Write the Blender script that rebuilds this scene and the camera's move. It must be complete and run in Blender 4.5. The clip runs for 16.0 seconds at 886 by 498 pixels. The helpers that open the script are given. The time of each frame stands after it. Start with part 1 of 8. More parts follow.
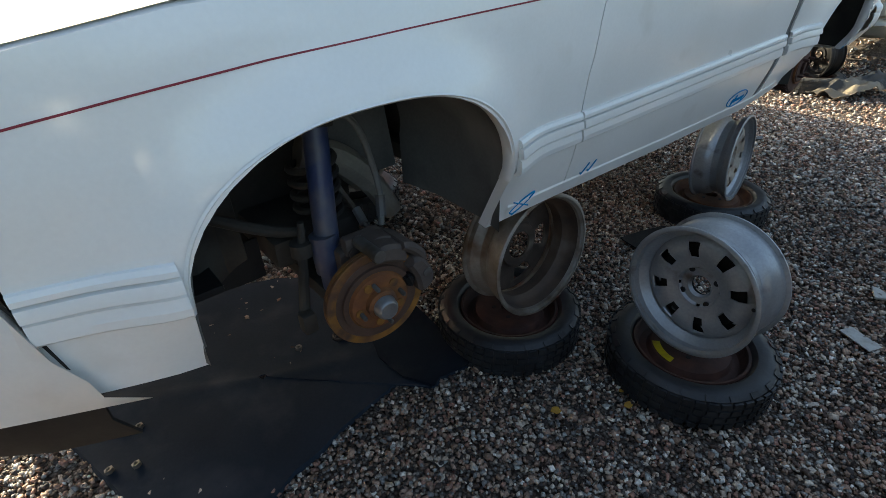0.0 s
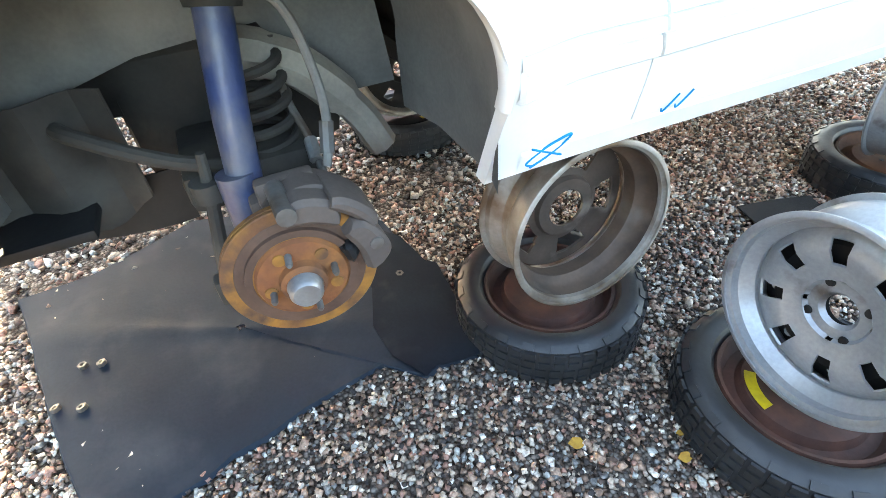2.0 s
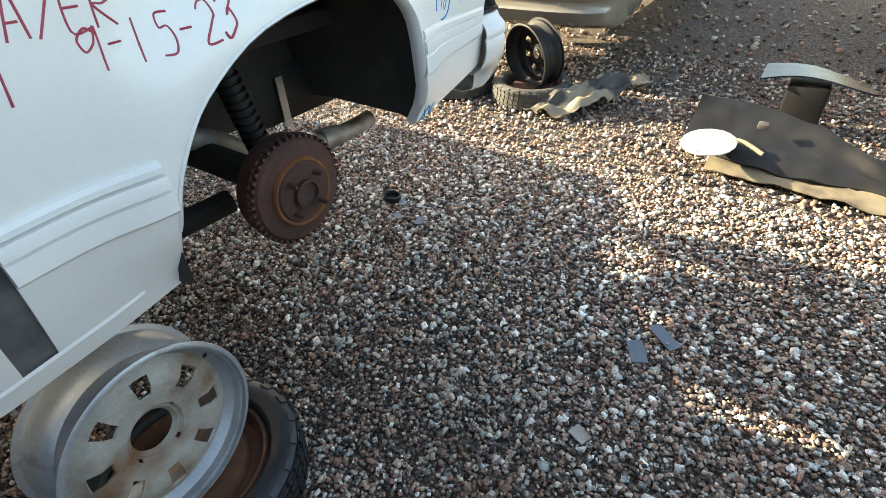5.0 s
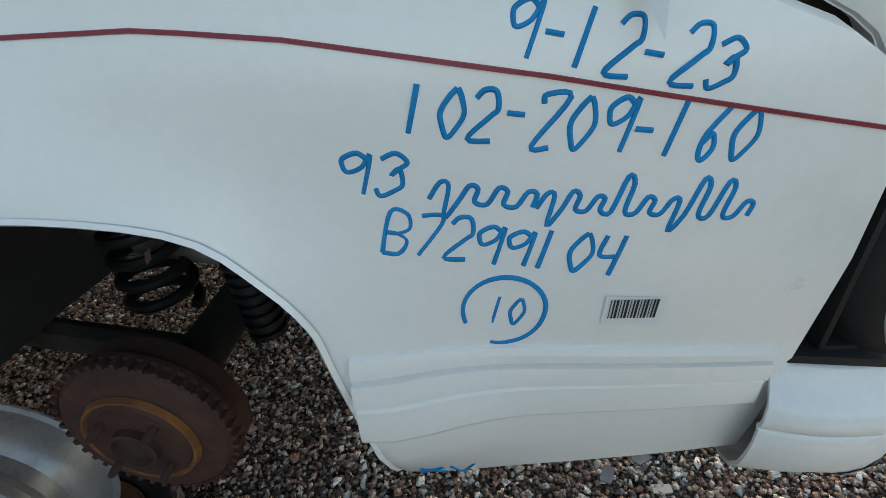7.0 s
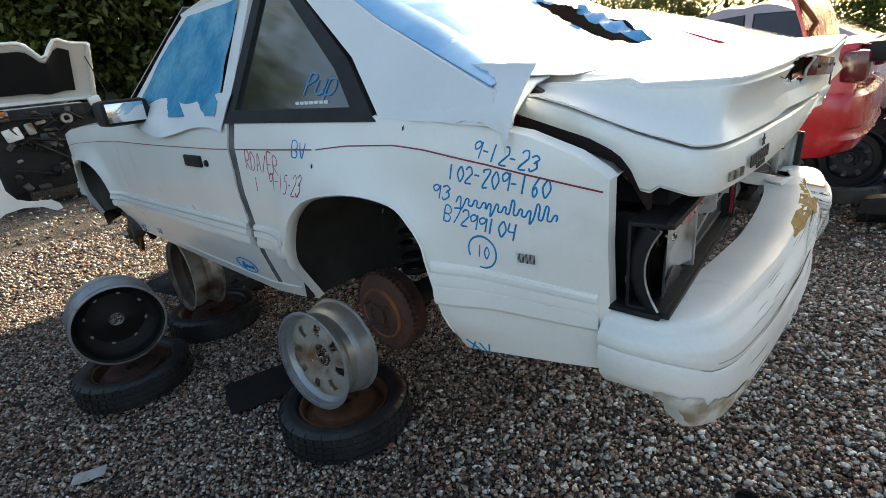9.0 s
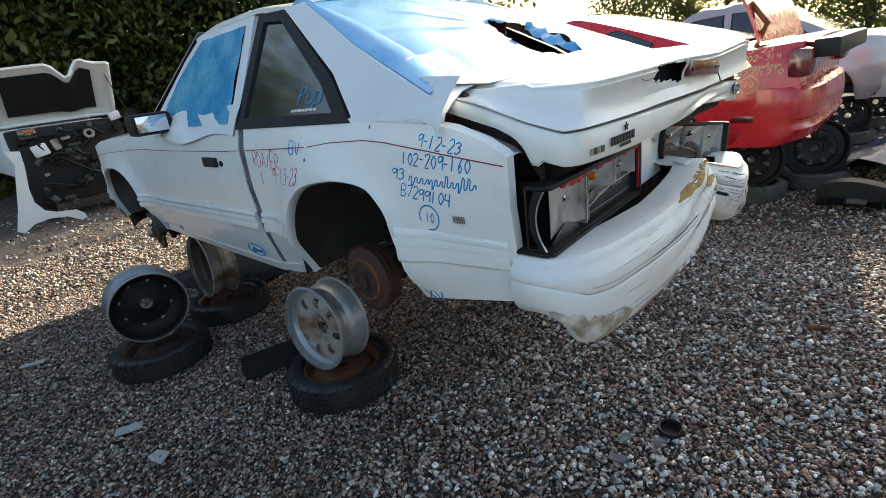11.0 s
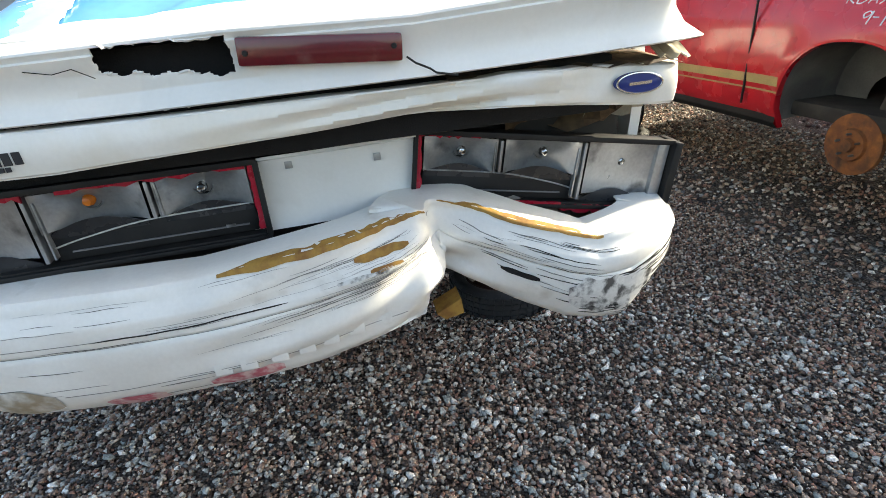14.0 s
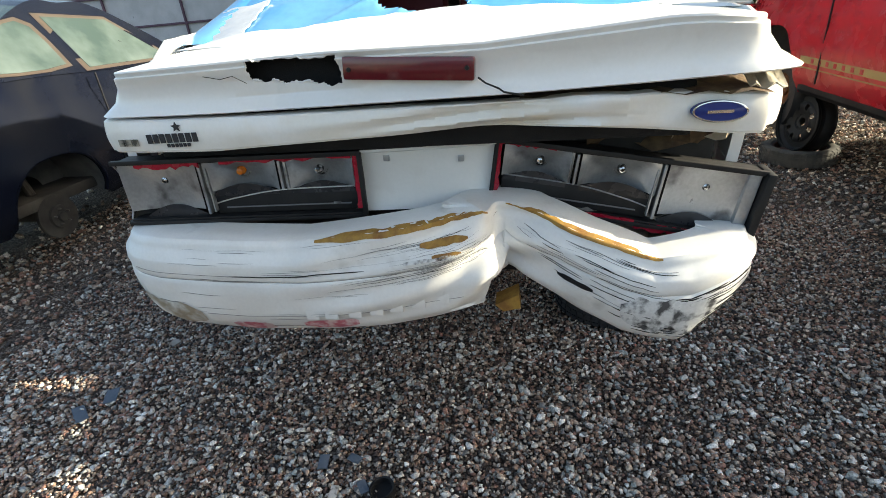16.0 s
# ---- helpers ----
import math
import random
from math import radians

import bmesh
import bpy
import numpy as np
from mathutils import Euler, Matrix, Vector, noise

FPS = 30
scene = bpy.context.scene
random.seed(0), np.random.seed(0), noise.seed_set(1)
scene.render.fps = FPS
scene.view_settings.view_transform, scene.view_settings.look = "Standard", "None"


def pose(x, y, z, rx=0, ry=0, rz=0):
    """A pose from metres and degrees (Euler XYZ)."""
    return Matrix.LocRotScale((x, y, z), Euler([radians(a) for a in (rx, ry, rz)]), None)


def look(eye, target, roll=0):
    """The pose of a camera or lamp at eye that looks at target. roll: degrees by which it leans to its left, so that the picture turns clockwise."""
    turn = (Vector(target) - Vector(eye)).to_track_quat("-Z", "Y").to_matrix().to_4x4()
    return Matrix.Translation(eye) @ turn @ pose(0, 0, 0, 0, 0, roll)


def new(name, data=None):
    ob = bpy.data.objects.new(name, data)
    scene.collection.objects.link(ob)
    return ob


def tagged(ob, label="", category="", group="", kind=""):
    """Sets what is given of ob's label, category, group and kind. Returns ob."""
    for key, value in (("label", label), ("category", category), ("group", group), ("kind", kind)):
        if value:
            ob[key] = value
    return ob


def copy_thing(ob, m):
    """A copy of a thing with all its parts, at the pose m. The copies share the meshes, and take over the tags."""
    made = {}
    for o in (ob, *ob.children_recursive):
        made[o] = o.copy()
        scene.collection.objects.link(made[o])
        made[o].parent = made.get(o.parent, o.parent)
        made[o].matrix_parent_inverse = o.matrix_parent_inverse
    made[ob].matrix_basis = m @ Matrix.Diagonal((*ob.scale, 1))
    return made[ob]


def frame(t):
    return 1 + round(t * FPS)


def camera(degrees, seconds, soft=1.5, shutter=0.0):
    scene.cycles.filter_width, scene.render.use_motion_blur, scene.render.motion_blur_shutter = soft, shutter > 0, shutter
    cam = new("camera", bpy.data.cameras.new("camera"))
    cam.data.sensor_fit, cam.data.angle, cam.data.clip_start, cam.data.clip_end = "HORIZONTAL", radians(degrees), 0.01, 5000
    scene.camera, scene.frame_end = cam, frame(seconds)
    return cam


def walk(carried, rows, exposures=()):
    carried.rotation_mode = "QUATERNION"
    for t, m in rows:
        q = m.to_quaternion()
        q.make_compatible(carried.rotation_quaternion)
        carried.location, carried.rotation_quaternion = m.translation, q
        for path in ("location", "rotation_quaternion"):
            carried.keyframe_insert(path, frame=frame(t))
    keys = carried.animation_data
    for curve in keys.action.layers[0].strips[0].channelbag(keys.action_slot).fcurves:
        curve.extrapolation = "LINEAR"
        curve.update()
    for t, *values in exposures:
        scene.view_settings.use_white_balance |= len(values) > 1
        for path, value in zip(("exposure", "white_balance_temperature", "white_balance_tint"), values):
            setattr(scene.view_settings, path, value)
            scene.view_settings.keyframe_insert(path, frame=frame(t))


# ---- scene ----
# -- camera and its way
cam = camera(83.3, 16.0, soft=0.5)
PATH = [
    (0, (-0.484, -0.716, 1.305), (0.583, 0.596, 0.238), -2.2),
    (0.5, (-0.173, -0.662, 1.286), (0.792, 0.645, 0.119), -1.8),
    (1, (-0.048, -0.592, 1.141), (0.584, 0.879, -0.058), -2.6),
    (1.5, (-0.038, -0.486, 0.928), (0.373, 1.049, -0.286), -2.9),
    (2, (-0.028, -0.547, 1.112), (0.57, 0.877, -0.159), -5.2),
    (2.4, (0.127, -0.594, 1.231), (0.999, 0.665, -0.056), -5.4),
    (2.5, (0.194, -0.661, 1.244), (1.118, 0.605, 0.002), -6.7),
    (2.6, (0.271, -0.684, 1.255), (1.25, 0.551, 0.023), -6.6),
    (3, (0.519, -0.725, 1.316), (1.72, 0.386, 0.166), -5.6),
    (3.5, (0.735, -0.697, 1.254), (2.101, 0.12, 0.043), -5.2),
    (3.7, (0.871, -0.727, 1.245), (2.264, 0.05, 0.038), -5.1),
    (5.8, (2.476, -0.749, 1.308), (3.477, 0.523, 0.134), -1.5),
    (6, (2.592, -0.674, 1.321), (3.463, 0.696, 0.152), -1.4),
    (6.5, (2.885, -0.459, 1.321), (3.399, 1.117, 0.201), -1.2),
    (7, (3.029, -0.286, 1.274), (2.846, 1.392, 0.201), -1.8),
    (7.5, (3.136, -0.276, 1.25), (2.386, 1.313, 0.294), -4.2),
    (8, (3.268, -0.436, 1.284), (2.482, 1.214, 0.473), -3.5),
    (8.5, (3.441, -0.586, 1.332), (2.345, 0.909, 0.582), -5.0),
    (8.7, (3.542, -0.642, 1.359), (2.298, 0.746, 0.635), -5.9),
    (10.8, (4.024, -0.992, 1.437), (2.585, 0.245, 0.803), -6.6),
    (11, (4.036, -0.887, 1.39), (2.681, 0.423, 0.722), -8.1),
    (11.5, (4.125, -0.578, 1.333), (2.921, 0.85, 0.619), -9.7),
    (12, (4.228, -0.194, 1.37), (2.978, 1.189, 0.647), -9.1),
    (12.5, (4.245, 0.198, 1.331), (2.97, 1.53, 0.557), -7.8),
    (13, (4.339, 0.532, 1.35), (2.954, 1.696, 0.496), -9.1),
    (13.5, (4.427, 0.758, 1.356), (2.78, 1.498, 0.496), -9.0),
    (14, (4.395, 0.954, 1.338), (2.618, 1.218, 0.458), -5.6),
    (14.5, (4.439, 1.066, 1.347), (2.646, 1.017, 0.463), -4.4),
    (15, (4.536, 1.114, 1.412), (2.736, 0.854, 0.581), -5.2),
    (15.5, (4.562, 1.123, 1.416), (2.756, 0.765, 0.637), -5.5),
    (16, (4.515, 1.157, 1.396), (2.749, 0.817, 0.52), -5.3),
]
EXPOSURES = [(t, e, k, 4) for t, e, k in ((0.0, 1.65, 7500), (0.5, 2.32, 8400), (1.0, 3.2, 8700), (1.5, 4.3, 8000), (2.0, 4.5, 8000), (2.5, 4.3, 8200), (3.0, 2.95, 8700), (3.5, 2.35, 8500), (6.0, 2.6, 8300), (6.5, 2.25, 8300), (7.0, 1.7, 8500), (7.5, 1.75, 8900), (8.0, 1.9, 9000), (8.5, 1.73, 8200), (11.0, 1.6, 7300), (12.0, 1.75, 7300), (12.5, 1.65, 7200), (13.0, 1.95, 7400), (14.0, 1.95, 7300), (16.0, 1.6, 7300))]
walk(cam, [(t, look(eye, target, roll)) for t, eye, target, roll in PATH], EXPOSURES)

# -- daylight: afternoon sun from ahead of the cars and from their far side, clear sky
world = bpy.data.worlds.new("sky")
scene.world = world
world.use_nodes = True
sky = world.node_tree.nodes.new("ShaderNodeTexSky")
sky.sky_type, sky.sun_disc = "NISHITA", False
sky.air_density, sky.dust_density = 0.8, 2.5
SUN = Vector((-0.54, 2.9, 1.0)).normalized()
sky.sun_elevation = math.asin(SUN.z)
sky.sun_rotation = math.atan2(SUN.x, SUN.y)
world.node_tree.links.new(sky.outputs[0], world.node_tree.nodes["Background"].inputs[0])
world.node_tree.nodes["Background"].inputs[1].default_value = 0.15
sun = new("sun", bpy.data.lights.new("sun", "SUN"))
sun.data.energy, sun.data.angle, sun.data.color = 5.0, radians(0.6), (1.0, 0.93, 0.8)
sun.matrix_world = look(SUN * 30, (0, 0, 0))

# -- materials
def mat(name, col, rough=0.5, metal=0.0, col2=None, scale=8.0, mix=(0.4, 0.65), fine=120.0, fine_amount=0.15, bump=0.1,
        bump_scale=60.0, dirt=None, dirt_scale=3.0, dirt_range=(0.55, 0.75), coat=0.0, spread=0.0, alpha=1.0, transmit=0.0, specular=0.5):
    m = bpy.data.materials.new(name)
    m.use_nodes = True
    nt = m.node_tree
    n, l = nt.nodes, nt.links
    b = n["Principled BSDF"]
    tc = n.new("ShaderNodeTexCoord")

    def noise_tex(s, detail=6.0):
        t = n.new("ShaderNodeTexNoise")
        t.inputs["Scale"].default_value, t.inputs["Detail"].default_value = s, detail
        l.new(tc.outputs["Object"], t.inputs["Vector"])
        return t

    def ramp(src, lo, hi):
        r = n.new("ShaderNodeMapRange")
        r.inputs["From Min"].default_value, r.inputs["From Max"].default_value = lo, hi
        l.new(src, r.inputs["Value"])
        return r.outputs[0]

    def blend(fac, a, c, kind="MIX"):
        x = n.new("ShaderNodeMix")
        x.data_type, x.blend_type = "RGBA", kind
        for sock, v in ((x.inputs[0], fac), (x.inputs[6], a), (x.inputs[7], c)):
            if isinstance(v, (int, float)):
                sock.default_value = v
            elif isinstance(v, tuple):
                sock.default_value = (*v, 1.0)
            else:
                l.new(v, sock)
        return x.outputs[2]

    base = blend(ramp(noise_tex(scale).outputs[0], *mix), tuple(col), tuple(col2 or [c * 0.85 for c in col]))
    if fine_amount:
        g = noise_tex(fine, 3.0)
        base = blend(ramp(g.outputs[0], 0.3, 0.7), base, blend(1.0, base, tuple([1 - fine_amount] * 3), "MULTIPLY"))
    if dirt:
        base = blend(ramp(noise_tex(dirt_scale, 8.0).outputs[0], *dirt_range), base, tuple(dirt))
    if spread:
        oi = n.new("ShaderNodeObjectInfo")
        hs = n.new("ShaderNodeHueSaturation")
        v = n.new("ShaderNodeMapRange")
        v.inputs["To Min"].default_value, v.inputs["To Max"].default_value = 1 - spread, 1 + spread
        l.new(oi.outputs["Random"], v.inputs["Value"])
        l.new(v.outputs[0], hs.inputs["Value"])
        l.new(base, hs.inputs["Color"])
        base = hs.outputs[0]
    l.new(base, b.inputs["Base Color"])
    rr = n.new("ShaderNodeMapRange")
    rr.inputs["To Min"].default_value, rr.inputs["To Max"].default_value = max(0.02, rough - 0.08), min(1.0, rough + 0.12)
    l.new(noise_tex(scale * 2.3).outputs[0], rr.inputs["Value"])
    l.new(rr.outputs[0], b.inputs["Roughness"])
    b.inputs["Metallic"].default_value = metal
    b.inputs["Coat Weight"].default_value = coat
    b.inputs["Coat Roughness"].default_value = 0.08
    b.inputs["Alpha"].default_value = alpha
    b.inputs["Transmission Weight"].default_value = transmit
    b.inputs["Specular IOR Level"].default_value = specular
    if bump:
        bp = n.new("ShaderNodeBump")
        bp.inputs["Strength"].default_value, bp.inputs["Distance"].default_value = bump, 0.004
        l.new(noise_tex(bump_scale, 8.0).outputs[0], bp.inputs["Height"])
        l.new(bp.outputs[0], b.inputs["Normal"])
    return m


WHITE = mat("white_paint", (0.79, 0.785, 0.765), 0.3, coat=0.3, col2=(0.75, 0.745, 0.72), scale=3, fine_amount=0.03, bump=0.015, bump_scale=20,
            dirt=(0.62, 0.6, 0.55), dirt_scale=5, dirt_range=(0.62, 0.85))
STAINED = mat("stained_white_paint", (0.79, 0.785, 0.765), 0.35, coat=0.15, col2=(0.72, 0.69, 0.62), scale=3, fine_amount=0.04, bump=0.04, bump_scale=30,
              dirt=(0.6, 0.52, 0.38), dirt_scale=4, dirt_range=(0.5, 0.8))
WHITE_WORN = mat("white_bumper_plastic", (0.76, 0.76, 0.74), 0.42, col2=(0.7, 0.69, 0.66), scale=6, fine_amount=0.05, bump=0.05, bump_scale=40,
                 dirt=(0.4, 0.38, 0.34), dirt_scale=9, dirt_range=(0.62, 0.8))
RED = mat("red_paint", (0.5, 0.012, 0.022), 0.25, coat=0.5, col2=(0.44, 0.01, 0.02), scale=3, fine_amount=0.04, bump=0.01)
NAVY = mat("navy_paint", (0.005, 0.007, 0.015), 0.2, specular=0.22, col2=(0.009, 0.011, 0.018), scale=3, dirt=(0.013, 0.014, 0.017), dirt_scale=2.5, dirt_range=(0.55, 0.85), bump=0.01)
CHAMPAGNE = mat("champagne_paint", (0.3, 0.28, 0.235), 0.22, metal=0.35, coat=0.3, scale=4, bump=0.01, dirt=(0.25, 0.23, 0.2), dirt_scale=4)
SILVER = mat("silver_paint", (0.5, 0.5, 0.5), 0.3, metal=0.3, coat=0.3, scale=4, bump=0.01)
BLACK = mat("black_plastic", (0.01, 0.01, 0.011), 0.55, scale=10, col2=(0.016, 0.016, 0.016), dirt=(0.04, 0.037, 0.034), dirt_scale=7, dirt_range=(0.65, 0.95), specular=0.3)
UNDER = mat("underbody_dirt", (0.032, 0.029, 0.025), 0.85, col2=(0.016, 0.015, 0.014), scale=7, dirt=(0.08, 0.072, 0.06), dirt_scale=4, dirt_range=(0.5, 0.75), bump=0.3)
LINER = mat("wheel_well_liner", (0.13, 0.128, 0.12), 0.8, col2=(0.075, 0.075, 0.072), scale=4, dirt=(0.26, 0.25, 0.225), dirt_scale=3, dirt_range=(0.5, 0.8), bump=0.2)
# darker tone of LINER, for the rear wells only
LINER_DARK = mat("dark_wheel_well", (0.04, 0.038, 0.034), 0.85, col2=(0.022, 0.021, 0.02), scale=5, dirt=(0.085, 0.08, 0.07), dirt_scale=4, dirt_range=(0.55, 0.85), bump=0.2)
DUSTY_RUBBER = mat("dusty_tyre_rubber", (0.06, 0.058, 0.053), 0.85, col2=(0.1, 0.095, 0.085), scale=9, bump=0.2)
RUBBER = mat("tyre_rubber", (0.012, 0.0135, 0.016), 0.45, col2=(0.024, 0.027, 0.032), scale=9, dirt=(0.035, 0.035, 0.034), dirt_scale=6, dirt_range=(0.62, 0.9), bump=0.2)
RUST = mat("rusty_iron", (0.16, 0.055, 0.02), 0.85, col2=(0.3, 0.11, 0.025), scale=14, dirt=(0.05, 0.025, 0.018), dirt_scale=9, dirt_range=(0.5, 0.7), bump=0.4)
RUST_DARK = mat("dark_rust", (0.055, 0.02, 0.014), 0.75, col2=(0.105, 0.038, 0.024), scale=12, dirt=(0.028, 0.016, 0.013), dirt_scale=7, dirt_range=(0.45, 0.7), bump=0.4)
STEEL = mat("galvanised_steel", (0.42, 0.43, 0.44), 0.38, metal=0.75, col2=(0.34, 0.35, 0.36), scale=6, dirt=(0.2, 0.15, 0.11), dirt_scale=6, dirt_range=(0.6, 0.85), bump=0.08)
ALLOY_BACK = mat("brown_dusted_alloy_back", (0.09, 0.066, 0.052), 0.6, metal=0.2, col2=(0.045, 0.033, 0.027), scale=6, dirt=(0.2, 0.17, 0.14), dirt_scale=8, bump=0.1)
STEEL_DIRTY = mat("brown_dusted_alloy", (0.32, 0.29, 0.25), 0.5, metal=0.4, col2=(0.42, 0.4, 0.37), scale=5, dirt=(0.11, 0.07, 0.042), dirt_scale=6, dirt_range=(0.44, 0.62), bump=0.1)
BLUE_PAINT = mat("blue_strut_paint", (0.012, 0.028, 0.105), 0.4, col2=(0.035, 0.05, 0.1), scale=7, mix=(0.35, 0.7), dirt=(0.11, 0.11, 0.115), dirt_scale=9, dirt_range=(0.46, 0.7), bump=0.25)
GLASS = mat("car_glass", (0.02, 0.022, 0.022), 0.04, scale=3, fine_amount=0, bump=0, col2=(0.025, 0.027, 0.027), specular=0.8, coat=1.0)
MARK_BLUE = mat("blue_marker", (0.001, 0.25, 0.55), 0.85, scale=20, bump=0, specular=0.05)
PIN_RED = mat("red_pinstripe", (0.26, 0.015, 0.035), 0.45, scale=20, bump=0)
TARP = mat("grey_rubber_mat", (0.013, 0.021, 0.033), 0.8, specular=0.15, col2=(0.02, 0.031, 0.046), scale=4, mix=(0.35, 0.7), dirt=(0.045, 0.055, 0.068), dirt_scale=5, dirt_range=(0.52, 0.8), bump=0.15, bump_scale=90)
# black for carpet and felt, also painted as the shade in hollows
CARPET_AND_SHADE = mat("black_carpet_and_shade", (0.006, 0.006, 0.007), 0.95, bump=0.4, bump_scale=300)
FILM_BLUE = mat("blue_plastic_film", (0.17, 0.47, 0.75), 0.16, col2=(0.07, 0.36, 0.7), scale=4, fine=30, fine_amount=0.12, bump=0.25, bump_scale=14, specular=0.8)
# paler second tone is painted in as highlights on the crinkles
FILM_DOOR = mat("crinkled_blue_film", (0.03, 0.31, 0.58), 0.18, col2=(0.2, 0.55, 0.72), scale=5, mix=(0.4, 0.75), fine=40, fine_amount=0.3, bump=0.9, bump_scale=22, specular=0.6)
TAPE = mat("white_tape_film", (0.72, 0.73, 0.74), 0.35, col2=(0.66, 0.68, 0.7), scale=3, fine_amount=0.03, bump=0.3, bump_scale=18)
BARK = mat("bark", (0.07, 0.05, 0.035), 0.9, bump=0.6)

# -- building helpers
def interp(pts, x):
    """Piecewise smooth curve through (x, value) pairs."""
    xs = [p[0] for p in pts]
    return float(np.interp(x, xs, [p[1] for p in pts]))


def thing(name, label, category, m=None, group="", kind=""):
    ob = new(name)
    ob.empty_display_size = 0.1
    ob.matrix_world = m or Matrix()
    return tagged(ob, label, category, group, kind)


def finish(bm, name, material, smooth=True, angle=35):
    me = bpy.data.meshes.new(name)
    bmesh.ops.remove_doubles(bm, verts=bm.verts, dist=0.00005)
    bmesh.ops.recalc_face_normals(bm, faces=bm.faces)
    lim = radians(angle)
    for f in bm.faces:
        f.smooth = smooth
    for e in bm.edges:
        if len(e.link_faces) == 2 and e.calc_face_angle(0) > lim:
            e.smooth = False
    bm.to_mesh(me)
    bm.free()
    me.materials.append(material)
    return me


def part(name, bm, material, parent=None, label="", angle=35):
    ob = new(name, finish(bm, name, material, True, angle))
    if parent:
        ob.parent = parent
    if label:
        ob["label"] = label
    return ob


def solo(name, bm, material, label, category, m=None, group="", kind="", angle=35):
    ob = part(name, bm, material, None, "", angle)
    if m:
        ob.matrix_world = m
    return tagged(ob, label, category, group, kind)


def grid(rows, bm=None, closed=False, wrap=False):
    """A surface through rows of points."""
    bm = bm or bmesh.new()
    vs = [[bm.verts.new(p) for p in r] for r in rows]
    n = len(vs)
    for i in range(n if wrap else n - 1):
        a, b = vs[i], vs[(i + 1) % n]
        k = len(a)
        for j in range(k if closed else k - 1):
            try:
                bm.faces.new((a[j], a[(j + 1) % k], b[(j + 1) % k], b[j]))
            except ValueError:
                pass
    return bm


def thicken(bm, t):
    """Gives a sheet a second side t behind it and closes its edges."""
    bmesh.ops.remove_doubles(bm, verts=bm.verts, dist=0.00005)
    bmesh.ops.recalc_face_normals(bm, faces=bm.faces)
    bm.normal_update()
    front, rim = list(bm.faces), [e for e in bm.edges if e.is_boundary]
    back = {v: bm.verts.new(v.co - v.normal * t) for v in list(bm.verts)}
    for f in front:
        bm.faces.new([back[v] for v in reversed(f.verts)])
    for e in rim:
        a, b = e.verts
        bm.faces.new((a, b, back[b], back[a]))
    return bm


def box(size, at=(0, 0, 0), bevel=0.0, bm=None, rot=None, segs=2):
    own = bmesh.new()
    bmesh.ops.create_cube(own, size=1)
    bmesh.ops.scale(own, vec=size, verts=own.verts)
    if bevel:
        bmesh.ops.bevel(own, geom=list(own.edges), offset=bevel, segments=segs, profile=0.6, affect="EDGES")
    m = Matrix.Translation(at) @ (rot.to_4x4() if rot else Matrix())
    bmesh.ops.transform(own, matrix=m, verts=own.verts)
    return join(bm, own)


def join(bm, own):
    if bm is None:
        return own
    me = bpy.data.meshes.new("tmp")
    own.to_mesh(me)
    own.free()
    bm.from_mesh(me)
    bpy.data.meshes.remove(me)
    return bm


def lathe(profile, segs=32, axis="Z", at=(0, 0, 0), bm=None, close=False):
    """Turns (radius, height) pairs round an axis."""
    rows = []
    for i in range(segs):
        a = 2 * math.pi * i / segs
        row = []
        for r, h in profile:
            p = Vector((r * math.cos(a), r * math.sin(a), h))
            if axis == "Y":
                p = Vector((p.x, -p.z, p.y))
            if axis == "X":
                p = Vector((p.z, p.x, p.y))
            row.append(p + Vector(at))
        rows.append(row)
    own = grid(rows, None, close, True)
    bmesh.ops.remove_doubles(own, verts=own.verts, dist=0.0001)
    return join(bm, own)


def tube(points, r, segs=10, bm=None, caps=True):
    """A round bar along points; r is a number or one for each point."""
    pts = [Vector(p) for p in points]
    rows, side = [], None
    for i, p in enumerate(pts):
        d = (pts[min(i + 1, len(pts) - 1)] - pts[max(i - 1, 0)]).normalized()
        if side is None:
            side = d.orthogonal().normalized()
        side = (side - d * side.dot(d)).normalized()
        up = d.cross(side)
        rr = r[i] if isinstance(r, (list, tuple)) else r
        rows.append([p + (side * math.cos(2 * math.pi * k / segs) + up * math.sin(2 * math.pi * k / segs)) * rr for k in range(segs)])
    own = grid(rows, None, True)
    if caps:
        own.verts.ensure_lookup_table()
        own.faces.new([own.verts[k] for k in range(segs)][::-1])
        own.faces.new([own.verts[len(own.verts) - segs + k] for k in range(segs)])
    return join(bm, own)


def prism(outline, t, plane="XZ", at=0.0, bm=None, bevel=0.0):
    """A plate with the given outline (pairs), thickness t."""
    own = bmesh.new()
    put = {"XZ": lambda a, b: (a, at, b), "XY": lambda a, b: (a, b, at), "YZ": lambda a, b: (at, a, b)}[plane]
    step = {"XZ": (0, t, 0), "XY": (0, 0, t), "YZ": (t, 0, 0)}[plane]
    f = own.faces.new([own.verts.new(put(a, b)) for a, b in outline])
    r = bmesh.ops.extrude_face_region(own, geom=[f])
    bmesh.ops.translate(own, vec=step, verts=[v for v in r["geom"] if isinstance(v, bmesh.types.BMVert)])
    if bevel:
        bmesh.ops.bevel(own, geom=list(own.edges), offset=bevel, segments=2, affect="EDGES")
    return join(bm, own)


def smooth_curve(pts, n=8):
    """Catmull-Rom through points."""
    P = [Vector(p) for p in pts]
    out = []
    for i in range(len(P) - 1):
        a, b, c, d = P[max(i - 1, 0)], P[i], P[i + 1], P[min(i + 2, len(P) - 1)]
        for k in range(n):
            t = k / n
            out.append(0.5 * (2 * b + (c - a) * t + (2 * a - 5 * b + 4 * c - d) * t * t + (3 * b - a - 3 * c + d) * t ** 3))
    return out + [P[-1]]

